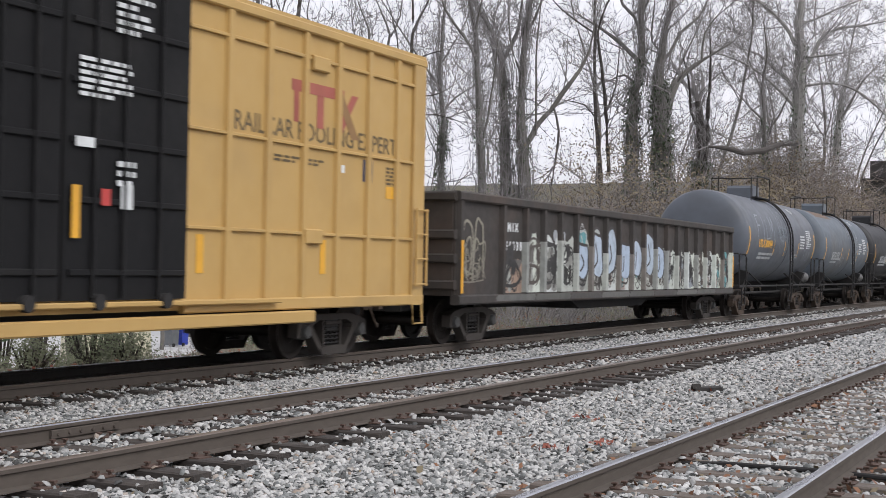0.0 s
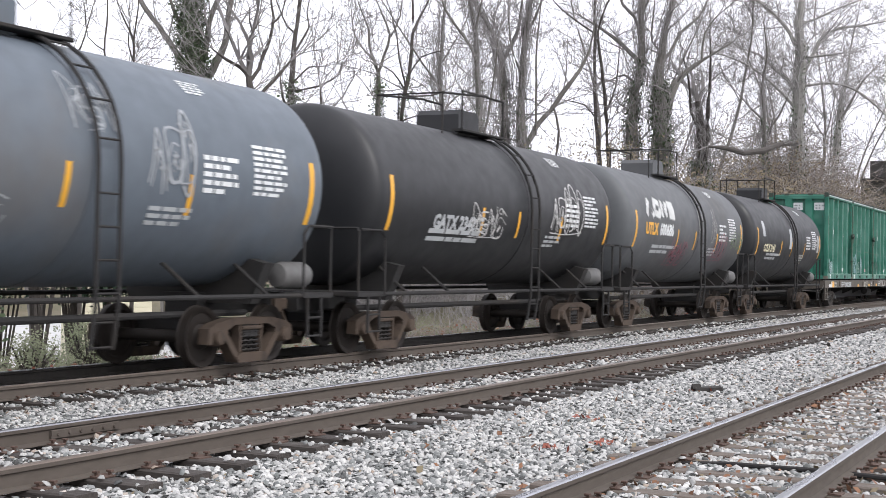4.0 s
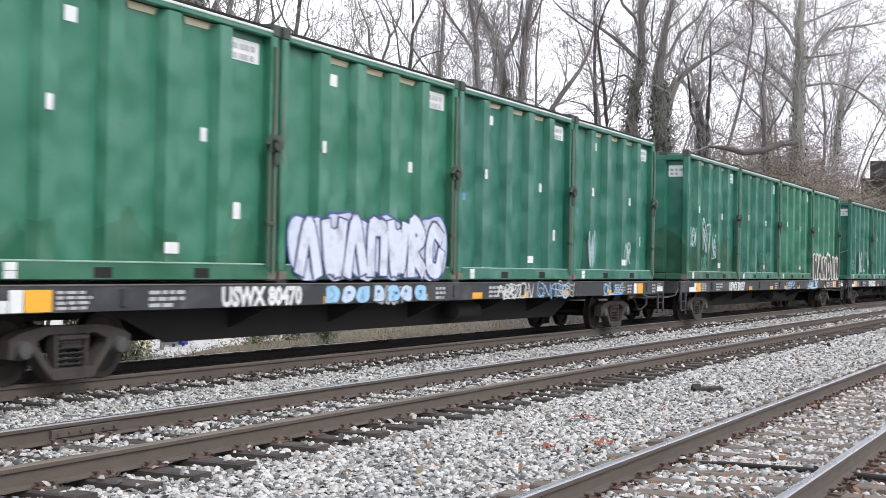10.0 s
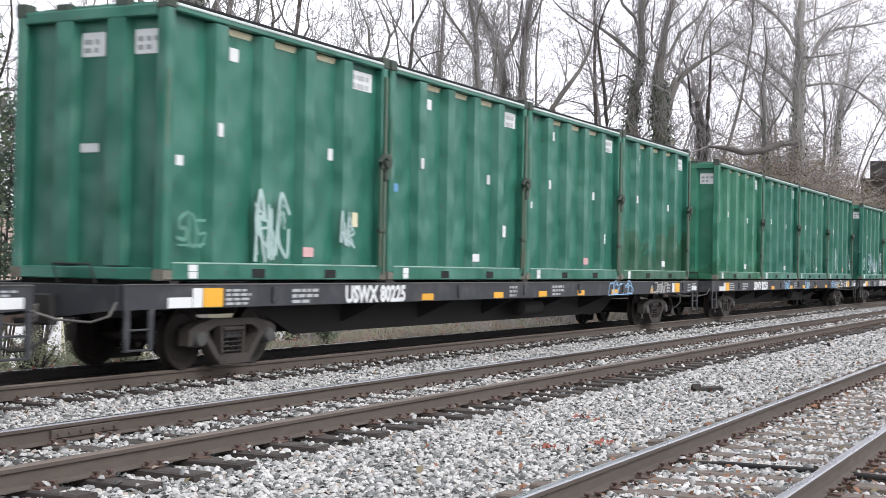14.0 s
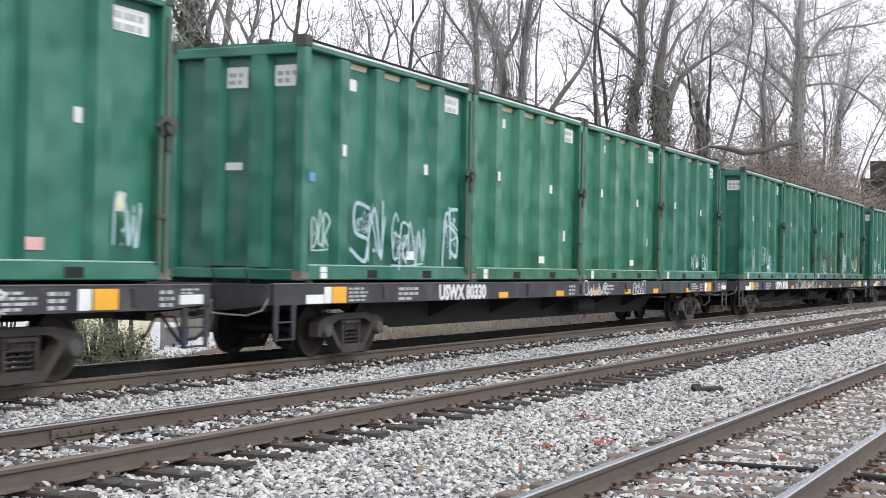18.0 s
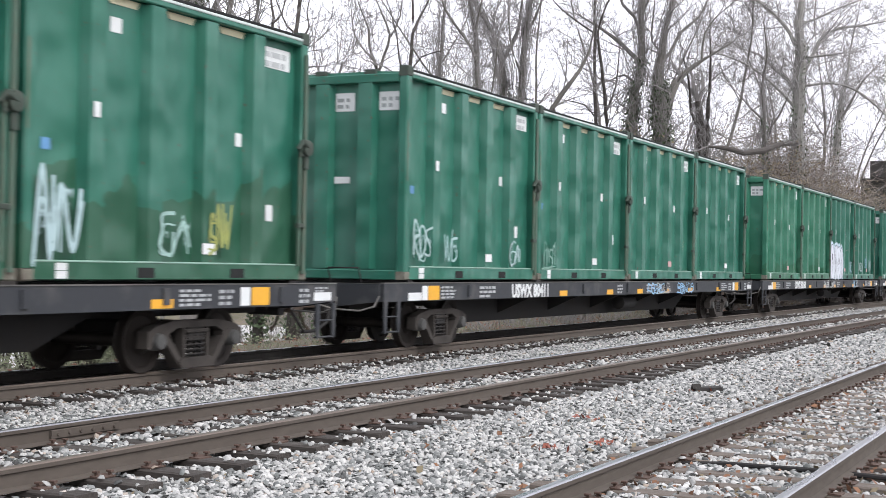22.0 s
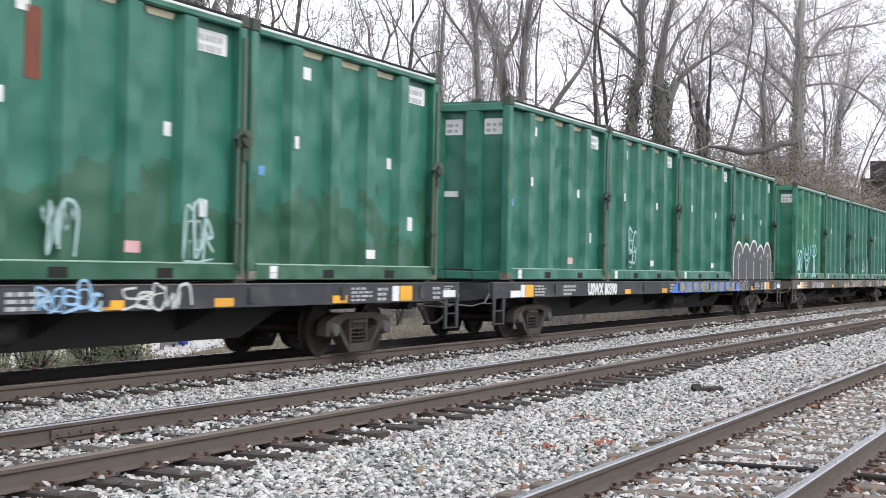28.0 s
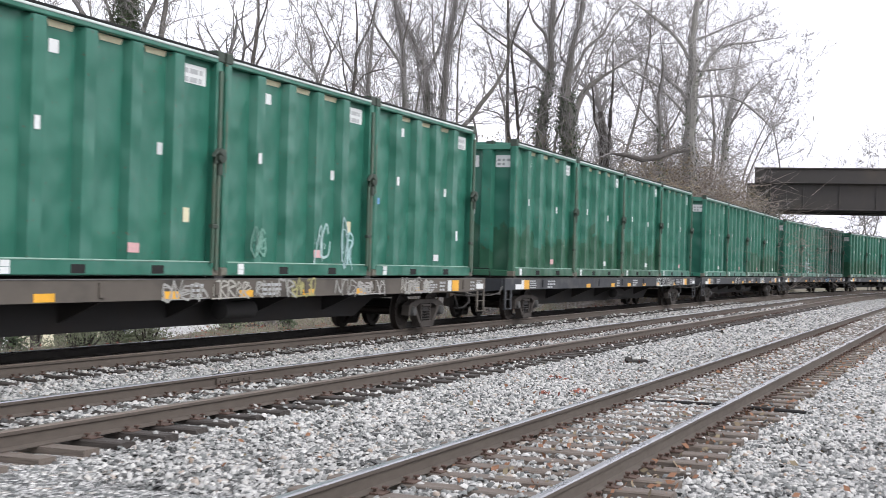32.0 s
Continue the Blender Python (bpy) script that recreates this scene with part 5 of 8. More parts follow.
# ---- box wagon ----
BOX_AT, BOX_HALF, BOX_W = 12.4, 9.38, 1.55
BOX_PAINT = surface("yellow_box_wagon_paint", (0.50, 0.325, 0.115), (0.45, 0.285, 0.095), 0.6, 0, 2.5, 0.05, (0.34, 0.225, 0.09), 0.5, 0.5)
DOOR_BLACK = matt(surface("black_door_paint", (0.004, 0.004, 0.0045), (0.007, 0.007, 0.008), 0.75, 0, 6, 0.1, (0.020, 0.019, 0.018), 0.5, 0.8), 0.3)


def box_wagon():
    t = thing("box_wagon", "tall yellow box wagon with black plug doors and faded red emblem", "box wagon")
    i = 0.062
    y = -BOX_W
    part("body", Shape().box(-BOX_HALF, y + i, 0.86, BOX_HALF, BOX_W - i, 5.05), BOX_PAINT, t)
    part("roof", Shape().prism([(y, 5.05), (BOX_W, 5.05), (BOX_W, 5.17), (0, 5.30), (y, 5.17)], "x", -BOX_HALF, BOX_HALF), BOX_PAINT, t)
    door = 2.42
    for a, b in ((-BOX_HALF, -door), (door, BOX_HALF)):
        part("side_sill", Shape().bar(a, y - 0.01, 0.82, b, y + 0.08, 1.0, 0.02), BOX_PAINT, t)
        part("top_chord", Shape().bar(a, y - 0.02, 4.98, b, y + 0.08, 5.12, 0.02), BOX_PAINT, t)
        post = Shape().prism([(-0.075, 0), (-0.06, -i), (0.06, -i), (0.075, 0)], "z", 1.0, 4.98).mesh("side_post")
        n = 7
        xs = [a + (b - a) * k / n for k in range(1, n)]
        for x in xs:
            part("side_post", post, BOX_PAINT, t, "", (x, y + i, 0))
        edges = [a] + xs + [b]
        for z in (1.96, 3.28, 4.62):
            for u, w in zip(edges, edges[1:]):
                part("side_rail", Shape().bar(u + 0.07, y + i - 0.05, z - 0.025, w - 0.07, y + i + 0.01, z + 0.025, 0.008), BOX_PAINT, t)
        part("corner_post", Shape().bar(a, y - 0.01, 0.82, a + 0.14, y + 0.09, 5.0, 0.02) if a < 0 else Shape().bar(b - 0.42, y - 0.008, 0.82, b, y + 0.09, 5.0, 0.02), BOX_PAINT, t)
    part("door_sill", Shape().bar(-5.2, y - 0.09, 0.62, 5.6, y + 0.05, 0.80, 0.02), BOX_PAINT, t)
    part("door_track", Shape().bar(-4.9, y - 0.13, 0.93, 4.6, y - 0.02, 1.0, 0.015), BOX_PAINT, t)
    for k in (-1, 1):
        dr = part("door", Shape().bar(min(0, k * door) + 0.02, y - 0.06, 1.02, max(0, k * door) - 0.02, y + 0.08, 4.98, 0.03), DOOR_BLACK, t, "black plug door with lock rods")
        for u in (0.5, 1.05, 1.75):
            part("lock_rod", Shape().tube([(k * u, y - 0.10, 1.05), (k * u, y - 0.10, 4.95)], 0.028, 6), DOOR_BLACK, dr)
        for z in (1.35, 2.2, 2.9, 3.6, 4.3):
            part("door_rib", Shape().bar(min(0, k * door) + 0.1, y - 0.10, z - 0.04, max(0, k * door) - 0.1, y - 0.055, z + 0.04, 0.012), DOOR_BLACK, dr)
        for u in (0.6, 1.9):
            part("roller", Shape().lathe([(-0.05, 0.10), (0.05, 0.10)], "y", (k * u, y - 0.10, 1.0), 12), DARK_STEEL, dr)
    sx = door - 1.9
    stencil(t, 0.85, 4.25, 0.7, 0.72, 7, y - 0.105, WHITE, 31)
    stencil(t, 0.2, 3.42, 0.95, 0.5, 6, y - 0.105, WHITE, 32)
    plate("yellow_tape", t, 0.1, 1.75, 0.14, 0.62, YELLOW, y - 0.105)
    plate("red_label", t, 0.62, 2.15, 0.16, 0.2, REDTAPE, y - 0.105)
    plate("white_label", t, 0.98, 2.12, 0.22, 0.30, WHITE, y - 0.105)
    plate("white_label", t, 0.15, 2.82, 0.34, 0.12, WHITE, y - 0.105)
    stencil(t, 0.9, 2.4, 0.35, 0.35, 3, y - 0.105, WHITE, 33)
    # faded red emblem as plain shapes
    e = Shape()
    yy = y + i - 0.002
    e.box(5.05, yy - 0.004, 4.08, 6.60, yy, 4.25).box(5.12, yy - 0.004, 3.62, 5.26, yy, 4.08).box(5.78, yy - 0.004, 3.58, 5.98, yy, 4.08)
    e.prism([(6.35, 3.55), (6.55, 3.55), (7.05, 4.2), (6.85, 4.2)], "y", yy - 0.004, yy)
    part("emblem", e, surface("faded_red_paint", (0.40, 0.10, 0.08), (0.34, 0.12, 0.08), 0.7, 0, 5, 0), t, "faded red emblem", None, False)
    e = Shape().prism([(6.3, 4.2), (6.55, 4.2), (7.1, 3.5), (6.85, 3.5)], "y", yy - 0.006, yy - 0.004)
    part("emblem", e, surface("faded_brown_paint", (0.30, 0.17, 0.07), None, 0.7, 0, 5, 0), t, "", None, False)
    part("lettering", lettering("RAILCAR POOLING EXPERTS", 0.39, BROWNPRINT, 0.008), BROWNPRINT, t, "", (3.56, y + i - 0.004, 3.36))
    plate("blue_label", t, 7.25, 2.85, 0.32, 0.36, DARKBLUE, y + i - 0.004)
    plate("yellow_label", t, 8.05, 2.62, 0.5, 0.2, YELLOW, y + i - 0.004)
    plate("white_label", t, 6.35, 2.95, 0.30, 0.12, WHITE, y + i - 0.004)
    stencil(t, 4.6, 3.0, 0.7, 0.12, 2, y + i - 0.004, BROWNPRINT, 34)
    stencil(t, 5.5, 3.0, 0.5, 0.12, 2, y + i - 0.004, BROWNPRINT, 35)
    stencil(t, 8.05, 2.85, 0.5, 0.32, 5, y + i - 0.004, BROWNPRINT, 36)
    for x in (2.75, 5.95, 8.35):
        plate("yellow_tape", t, x, 1.35, 0.16, 0.52, YELLOW, y + i - 0.004)
    for x, z in ((5.55, 4.62), (5.4, 1.98)):
        part("roof_bracket", Shape().bar(x, y - 0.02, z - 0.18, x + 0.5, y + 0.08, z + 0.05, 0.02), BOX_PAINT, t)
    lad = part("ladder", Shape().bar(BOX_HALF - 0.42, y - 0.09, 1.15, BOX_HALF - 0.38, y - 0.05, 2.5, 0.008).bar(BOX_HALF - 0.04, y - 0.09, 1.15, BOX_HALF, y - 0.05, 2.5, 0.008), BOX_PAINT, t)
    for z in (1.18, 1.62, 2.05, 2.47):
        part("rung", Shape().tube([(BOX_HALF - 0.44, y - 0.07, z), (BOX_HALF + 0.02, y - 0.07, z)], 0.018, 6), BOX_PAINT, lad)
    part("stirrup", Shape().tube([(BOX_HALF - 0.4, y, 0.85), (BOX_HALF - 0.4, y - 0.02, 0.5), (BOX_HALF - 0.05, y - 0.02, 0.5), (BOX_HALF - 0.05, y, 0.85)], 0.022, 6), BOX_PAINT, t)
    part("centre_sill", Shape().bar(-BOX_HALF, -0.3, 0.6, BOX_HALF, 0.3, 0.9, 0.02), DARK_STEEL, t)
    for k in (-1, 1):
        truck(t, k * 7.1, DARK_STEEL)
    couplers(t, BOX_HALF + 0.4)
    return t


BROWNPRINT = surface("faded_black_print", (0.09, 0.065, 0.035), (0.16, 0.11, 0.05), 0.7, 0, 8, 0)
DARKBLUE = surface("dark_blue_label", (0.03, 0.05, 0.12), None, 0.5, 0, 10, 0)
BOX = box_wagon()

# ---- flat wagons with their containers ----
FLAT_BLACK = flat_template(BLACK_SILL, "charcoal flat wagon with yellow reflectors, carrying four green containers")
FLAT_BROWN = flat_template(BROWN_SILL, "grimy brown flat wagon with scrawls, carrying four green containers")
CONTAINER = container_template()
FIRST, PITCH, CARS = 143.5, 28.21, 17
NUMBERS = {0: "20234", 1: "80470", 2: "80137", 3: "80225", 4: "80250", 5: "80330", 6: "80186", 7: "80411", 8: "80160", 10: "80390", 11: "20254"}
# (car, container) -> graffiti: kind, x, z, w, h, colours, letters
ART = [
    (0, 0, "tag", 0.3, 0.25, 0.7, 0.6, (0.55, 0.6, 0.58), 3), (0, 1, "tag", 0.3, 0.3, 0.7, 0.8, (0.50, 0.62, 0.66), 2), (0, 1, "tag", 2.2, 0.35, 0.4, 0.8, (0.50, 0.58, 0.58), 1), (0, 1, "tag", 1.4, 0.35, 0.5, 0.5, (0.28, 0.36, 0.3), 3),
    (0, 2, "tag", 0.6, 0.5, 0.9, 0.4, (0.02, 0.05, 0.03), 4),
    (1, 1, "piece", 0.35, 0.02, 5.3, 1.12, (0.56, 0.62, 0.75), (0.06, 0.09, 0.26), 6, None),
    (1, 3, "tag", 1.0, 0.3, 0.4, 0.8, (0.55, 0.66, 0.66), 1), (1, 3, "tag", 3.6, 0.4, 0.5, 0.5, (0.70, 0.72, 0.70), 2),
    (2, 0, "tag", 0.25, 1.0, 0.6, 0.5, (0.55, 0.66, 0.7), 3), (2, 0, "tag", 1.6, 0.9, 0.8, 0.75, (0.70, 0.74, 0.72), 2), (2, 0, "tag", 2.7, 0.7, 0.5, 0.6, (0.55, 0.66, 0.7), 3), (2, 0, "tag", 1.5, 0.3, 0.6, 0.4, (0.12, 0.3, 0.2), 4),
    (2, 1, "tag", 0.4, 0.3, 0.35, 0.75, (0.02, 0.05, 0.03), 1), (2, 1, "tag", 1.7, 0.3, 0.4, 0.85, (0.02, 0.05, 0.03), 1), (2, 1, "tag", 2.9, 0.3, 0.4, 0.7, (0.02, 0.05, 0.03), 1), (2, 1, "tag", 4.0, 0.3, 0.4, 0.75, (0.02, 0.05, 0.03), 1),
    (2, 3, "piece", 0.25, 0.15, 5.5, 1.05, (0.045, 0.05, 0.055), (0.70, 0.71, 0.64), 6, (0.74, 0.74, 0.68)),
    (3, 0, "tag", 2.1, 0.3, 0.95, 0.95, (0.62, 0.72, 0.66), 3), (3, 0, "tag", 4.6, 0.55, 0.4, 0.5, (0.66, 0.74, 0.70), 2), (3, 0, "tag", 0.3, 0.5, 0.6, 0.4, (0.16, 0.34, 0.24), 3),
    (4, 3, "tag", 1.6, 0.3, 0.5, 0.9, (0.55, 0.66, 0.6), 3), (4, 3, "tag", 5.0, 0.4, 0.5, 0.7, (0.55, 0.66, 0.66), 2), (4, 2, "tag", 1.0, 0.5, 0.8, 0.6, (0.14, 0.32, 0.22), 4), (4, 2, "tag", 2.8, 0.4, 0.8, 0.7, (0.12, 0.28, 0.2), 4),
    (5, 0, "tag", 0.25, 0.5, 0.5, 0.5, (0.55, 0.66, 0.60), 3), (5, 0, "tag", 1.5, 0.35, 1.1, 0.95, (0.60, 0.70, 0.76), 2), (5, 0, "tag", 2.9, 0.3, 1.2, 0.7, (0.66, 0.74, 0.78), 4), (5, 0, "tag", 4.9, 0.35, 0.6, 0.95, (0.66, 0.74, 0.78), 2), (5, 3, "tag", 3.0, 0.3, 0.7, 0.4, (0.60, 0.68, 0.62), 3), (5, 3, "tag", 4.2, 0.3, 0.6, 0.4, (0.60, 0.68, 0.62), 3),
    (6, 0, "tag", 1.2, 0.25, 0.4, 0.8, (0.5, 0.66, 0.6), 2), (6, 0, "tag", 2.6, 0.5, 0.8, 0.7, (0.42, 0.60, 0.60), 2), (6, 0, "tag", 3.6, 0.25, 0.5, 0.6, (0.5, 0.68, 0.64), 2),
    (6, 2, "tag", 1.5, 0.3, 0.7, 0.6, (0.55, 0.70, 0.70), 3), (6, 3, "tag", 0.2, 0.3, 0.7, 1.0, (0.66, 0.76, 0.76), 2), (6, 3, "tag", 2.5, 0.4, 0.6, 0.5, (0.55, 0.70, 0.62), 2), (6, 3, "tag", 3.6, 0.4, 0.5, 0.6, (0.50, 0.44, 0.08), 3),
    (7, 0, "tag", 0.3, 0.4, 0.7, 0.6, (0.6, 0.70, 0.66), 3), (7, 0, "tag", 1.6, 0.3, 0.5, 0.6, (0.55, 0.70, 0.66), 2), (7, 0, "tag", 4.7, 0.3, 0.5, 0.5, (0.66, 0.74, 0.72), 2), (7, 1, "tag", 0.3, 0.3, 0.7, 0.45, (0.3, 0.45, 0.36), 4),
    (8, 2, "piece", 0.15, 0.0, 2.9, 1.55, (0.66, 0.70, 0.77), (0.05, 0.055, 0.09), 4, (0.50, 0.63, 0.72)), (8, 2, "tag", 4.8, 0.3, 0.7, 0.6, (0.60, 0.74, 0.78), 2), (8, 3, "tag", 1.3, 0.4, 1.0, 0.4, (0.66, 0.72, 0.70), 4), (8, 3, "tag", 3.0, 0.6, 0.6, 0.4, (0.3, 0.5, 0.66), 3), (8, 3, "tag", 4.2, 0.4, 0.7, 0.6, (0.66, 0.72, 0.72), 2),
    (9, 2, "tag", 2.0, 0.3, 0.55, 0.75, (0.60, 0.72, 0.68), 2), (9, 2, "tag", 4.7, 0.3, 0.65, 0.6, (0.60, 0.72, 0.68), 3), (9, 1, "tag", 0.4, 0.3, 0.6, 0.7, (0.30, 0.62, 0.66), 2),
    (10, 1, "tag", 1.6, 0.4, 0.6, 0.9, (0.55, 0.70, 0.68), 2), (10, 2, "patch", 0, 0, 0, 0, 0, 0), (10, 3, "piece", 0.16, 0.0, 5.3, 1.30, (0.075, 0.078, 0.085), (0.66, 0.69, 0.69), 5, None),
    (11, 2, "tag", 3.5, 0.3, 0.6, 0.6, (0.66, 0.76, 0.72), 2), (11, 2, "tag", 4.7, 0.25, 0.5, 0.9, (0.60, 0.74, 0.72), 2), (11, 2, "tag", 1.0, 0.4, 0.5, 0.5, (0.25, 0.42, 0.32), 3),
    (14, 1, "tag", 1.2, 0.3, 1.6, 1.0, (0.66, 0.74, 0.72), 3),
]
SILL_ART = {0: 4, 1: 6, 2: 4, 3: 2, 4: 4, 5: 2, 6: 3, 7: 3, 8: 4, 9: 4, 10: 2, 11: 9}
FLATS, BOXES = [], []
RUST_RED = surface("rust_red_primer", (0.20, 0.05, 0.03), (0.13, 0.06, 0.04), 0.8, 0, 6, 0.1)
TINTS = [GREEN, GREEN, GREEN_PATCHED, GREEN, GREEN_FADED, GREEN_PATCHED, GREEN, GREEN_FADED, GREEN_PATCHED, GREEN]
for c in range(CARS):
    first = 114.5 if c == 0 else FIRST + PITCH * (c - 1) + (0.5 if c > 10 else 0.0)
    brown = c in (0, 11)
    source = FLAT_BROWN if brown else FLAT_BLACK
    flat = copy_thing(source, Matrix())
    FLATS.append((flat, first + 12.47))
    rnd = random.Random(100 + c)
    if c in NUMBERS:
        ink = PALE if brown else WHITE
        part("lettering", lettering("USWX " + NUMBERS[c], 0.30 if brown else 0.37, ink), ink, flat, "", (-8.5 if brown else -7.75, -1.364, 0.895))
    for k in range(SILL_ART.get(c, 2)):
        col = rnd.choice(((0.62, 0.66, 0.66), (0.30, 0.52, 0.74), (0.55, 0.58, 0.56), (0.40, 0.40, 0.38))) if not brown else rnd.choice(((0.40, 0.39, 0.35), (0.34, 0.34, 0.32), (0.36, 0.34, 0.15), (0.42, 0.41, 0.39)))
        tag_paint(flat, rnd.uniform(-4.4, 9.5), 0.885, rnd.uniform(0.9, 1.9), 0.27, col, 50 * c + k, -1.363, 5, 0.045)
    if c == 1:
        blob_piece(flat, -5.0, 0.885, 3.6, 0.27, [(0.30, 0.55, 0.76), (0.50, 0.62, 0.74)], (0.04, 0.05, 0.07), None, 78, -1.366, 7, 0.02, False, (0.05, 0.10, 0.3), 1.0, 0.9)
    if c == 10:
        back = Shape().prism([(0, 0), (7.8, 0), (7.6, 0.2), (7.3, 0.31), (0.5, 0.31), (0.15, 0.16)], "y", -0.003, 0)
        part("spray_band", back, spray((0.05, 0.20, 0.66)), flat, "", (-0.8, -1.363, 0.87), False)
        blob_piece(flat, -0.2, 0.885, 6.6, 0.28, [(0.27, 0.27, 0.21)], (0.04, 0.04, 0.045), None, 77, -1.368, 9, 0.035, False, (0.05, 0.20, 0.66), 1.0, 0.78)
    for j in range(4):
        box = copy_thing(CONTAINER, Matrix())
        green = TINTS[(c * 4 + j * 3 + c // 3) % len(TINTS)]
        for o in (box, *box.children_recursive):
            if o.type == "MESH" and o.data.materials[0] is GREEN and green is not GREEN:
                o.material_slots[0].link, o.material_slots[0].material = "OBJECT", green
        BOXES.append((box, first + 12.47, j * 6.25 - 12.44))
        w = rnd.random()
        plate("red_white_sticker", box, 3.46, 0.36, 0.30, 0.15, WHITE if w < 0.5 else PINK, -C_HALF - 0.003)
        plate("sticker", box, 5.22, 0.88, 0.18, 0.24, WHITE if w < 0.7 else CREAM, -C_HALF + 0.146)
        if rnd.random() < 0.7:
            plate("blue_sticker", box, 0.42, 1.55, 0.16, 0.14, BLUETAPE if w < 0.6 else WHITE, -C_HALF + 0.146)
        if (c, j) == (0, 0):
            for name, u, w, m in (("yellow_plate", 0.62, 0.42, YELLOW), ("white_plate", 0.16, 0.42, WHITE)):
                ob = plate(name, box, 0, 0, w, 0.26, m, 0)
                ob.matrix_basis = Matrix.Translation((0.144, u, 0.42)) @ Matrix.Rotation(radians(-90), 4, "Z")
        if (c, j) == (9, 2):
            plate("rust_patch", box, 1.78, 2.35, 0.26, 0.85, RUST_RED, -C_HALF + 0.146, "rust-red bare patch")
        if (c, j) == (11, 0):
            cyan = (0.36, 0.68, 0.74)
            heart = [(0.5, 0.0), (0.15, 0.3), (0.0, 0.65), (0.12, 0.95), (0.35, 1.0), (0.5, 0.8), (0.68, 1.0), (0.92, 0.92), (1.0, 0.62), (0.85, 0.3), (0.5, 0.0)]
            stroke_paint(box, 0.15, 0.12, 0.95, 1.0, cyan, [heart, [(0.25, 0.6), (0.35, 0.75), (0.45, 0.6)], [(0.55, 0.6), (0.65, 0.75), (0.75, 0.6)]], -C_HALF - 0.004, 0.075, "sprayed pale blue heart")
            fill = Shape()
            blob(fill, rounded(0.48, 0.42, 0.5, 0.42, 18, 2), -0.004)
            part("spray_fill", fill, spray((0.26, 0.58, 0.62)), box, "", (0.15, -C_HALF - 0.002, 0.12), False)
            stroke_paint(box, 1.35, 0.12, 1.45, 1.25, cyan, [[(0.0, 1.0), (0.15, 0.72), (0.3, 0.45), (0.4, 0.2), (0.35, 0.02), (0.6, 0.02)], [(1.0, 1.0), (1.0, 0.7), (0.8, 0.5), (0.6, 0.3), (0.55, 0.05)], [(0.3, 0.9), (0.32, 0.6), (0.5, 0.5), (0.68, 0.6), (0.7, 0.95)], [(0.38, 0.75), (0.5, 0.68), (0.62, 0.75)], [(0.42, 0.4), (0.5, 0.2), (0.6, 0.4)]], -C_HALF - 0.004, 0.07)
            stroke_paint(box, 3.1, 0.10, 0.95, 1.35, cyan, [[(0.3, 0.95), (0.05, 0.9), (0.05, 0.7), (0.35, 0.62), (0.6, 0.62), (0.95, 0.72), (0.9, 0.92), (0.7, 1.0)], [(0.3, 0.95), (0.35, 0.8), (0.5, 0.75), (0.65, 0.8), (0.7, 1.0)], [(0.35, 0.6), (0.45, 0.4), (0.3, 0.3), (0.35, 0.1), (0.1, 0.02), (0.4, 0.04)], [(0.6, 0.6), (0.58, 0.4), (0.7, 0.28), (0.65, 0.1), (0.9, 0.02), (0.55, 0.04)]], -C_HALF - 0.004, 0.07)
        for art in ART:
            if art[0] == c and art[1] == j and art[2] == "tag":
                col = tuple(round((0.62 * v + 0.38 * w) * k, 3) for v, w, k in zip(art[7], (0.03, 0.15, 0.10), (0.92, 1.0, 1.08)))
                tag_paint(box, art[3], art[4], art[5], art[6], col, c * 31 + j * 7 + int(art[3] * 10), -C_HALF - 0.004, art[8], 0.055)
            elif art[0] == c and art[1] == j and art[2] == "piece":
                if c == 2:
                    word_paint(box, "WANDIN", 0.1, 0.02, 5.9, 0.98, -C_HALF - 0.004, art[7], 0.26, (0.34, 0.34, 0.30), (0.64, 0.62, 0.53))
                else:
                    blob_piece(box, art[3], art[4], art[5], art[6], [art[7], tuple(v * 0.9 for v in art[7])], art[8], art[10], c * 13 + j, -C_HALF - 0.004, art[9], 0.085 if c == 10 else 0.045, c == 10)
                    if c == 1:
                        piece_paint(box, art[3] + 0.1, art[4], art[5] - 0.2, art[6], (0.60, 0.65, 0.76), (0.05, 0.06, 0.16), 31, -C_HALF - 0.016, 7, None, False, True)
for source in (FLAT_BLACK, FLAT_BROWN, CONTAINER):
    for o in (*source.children_recursive, source):
        bpy.data.objects.remove(o)


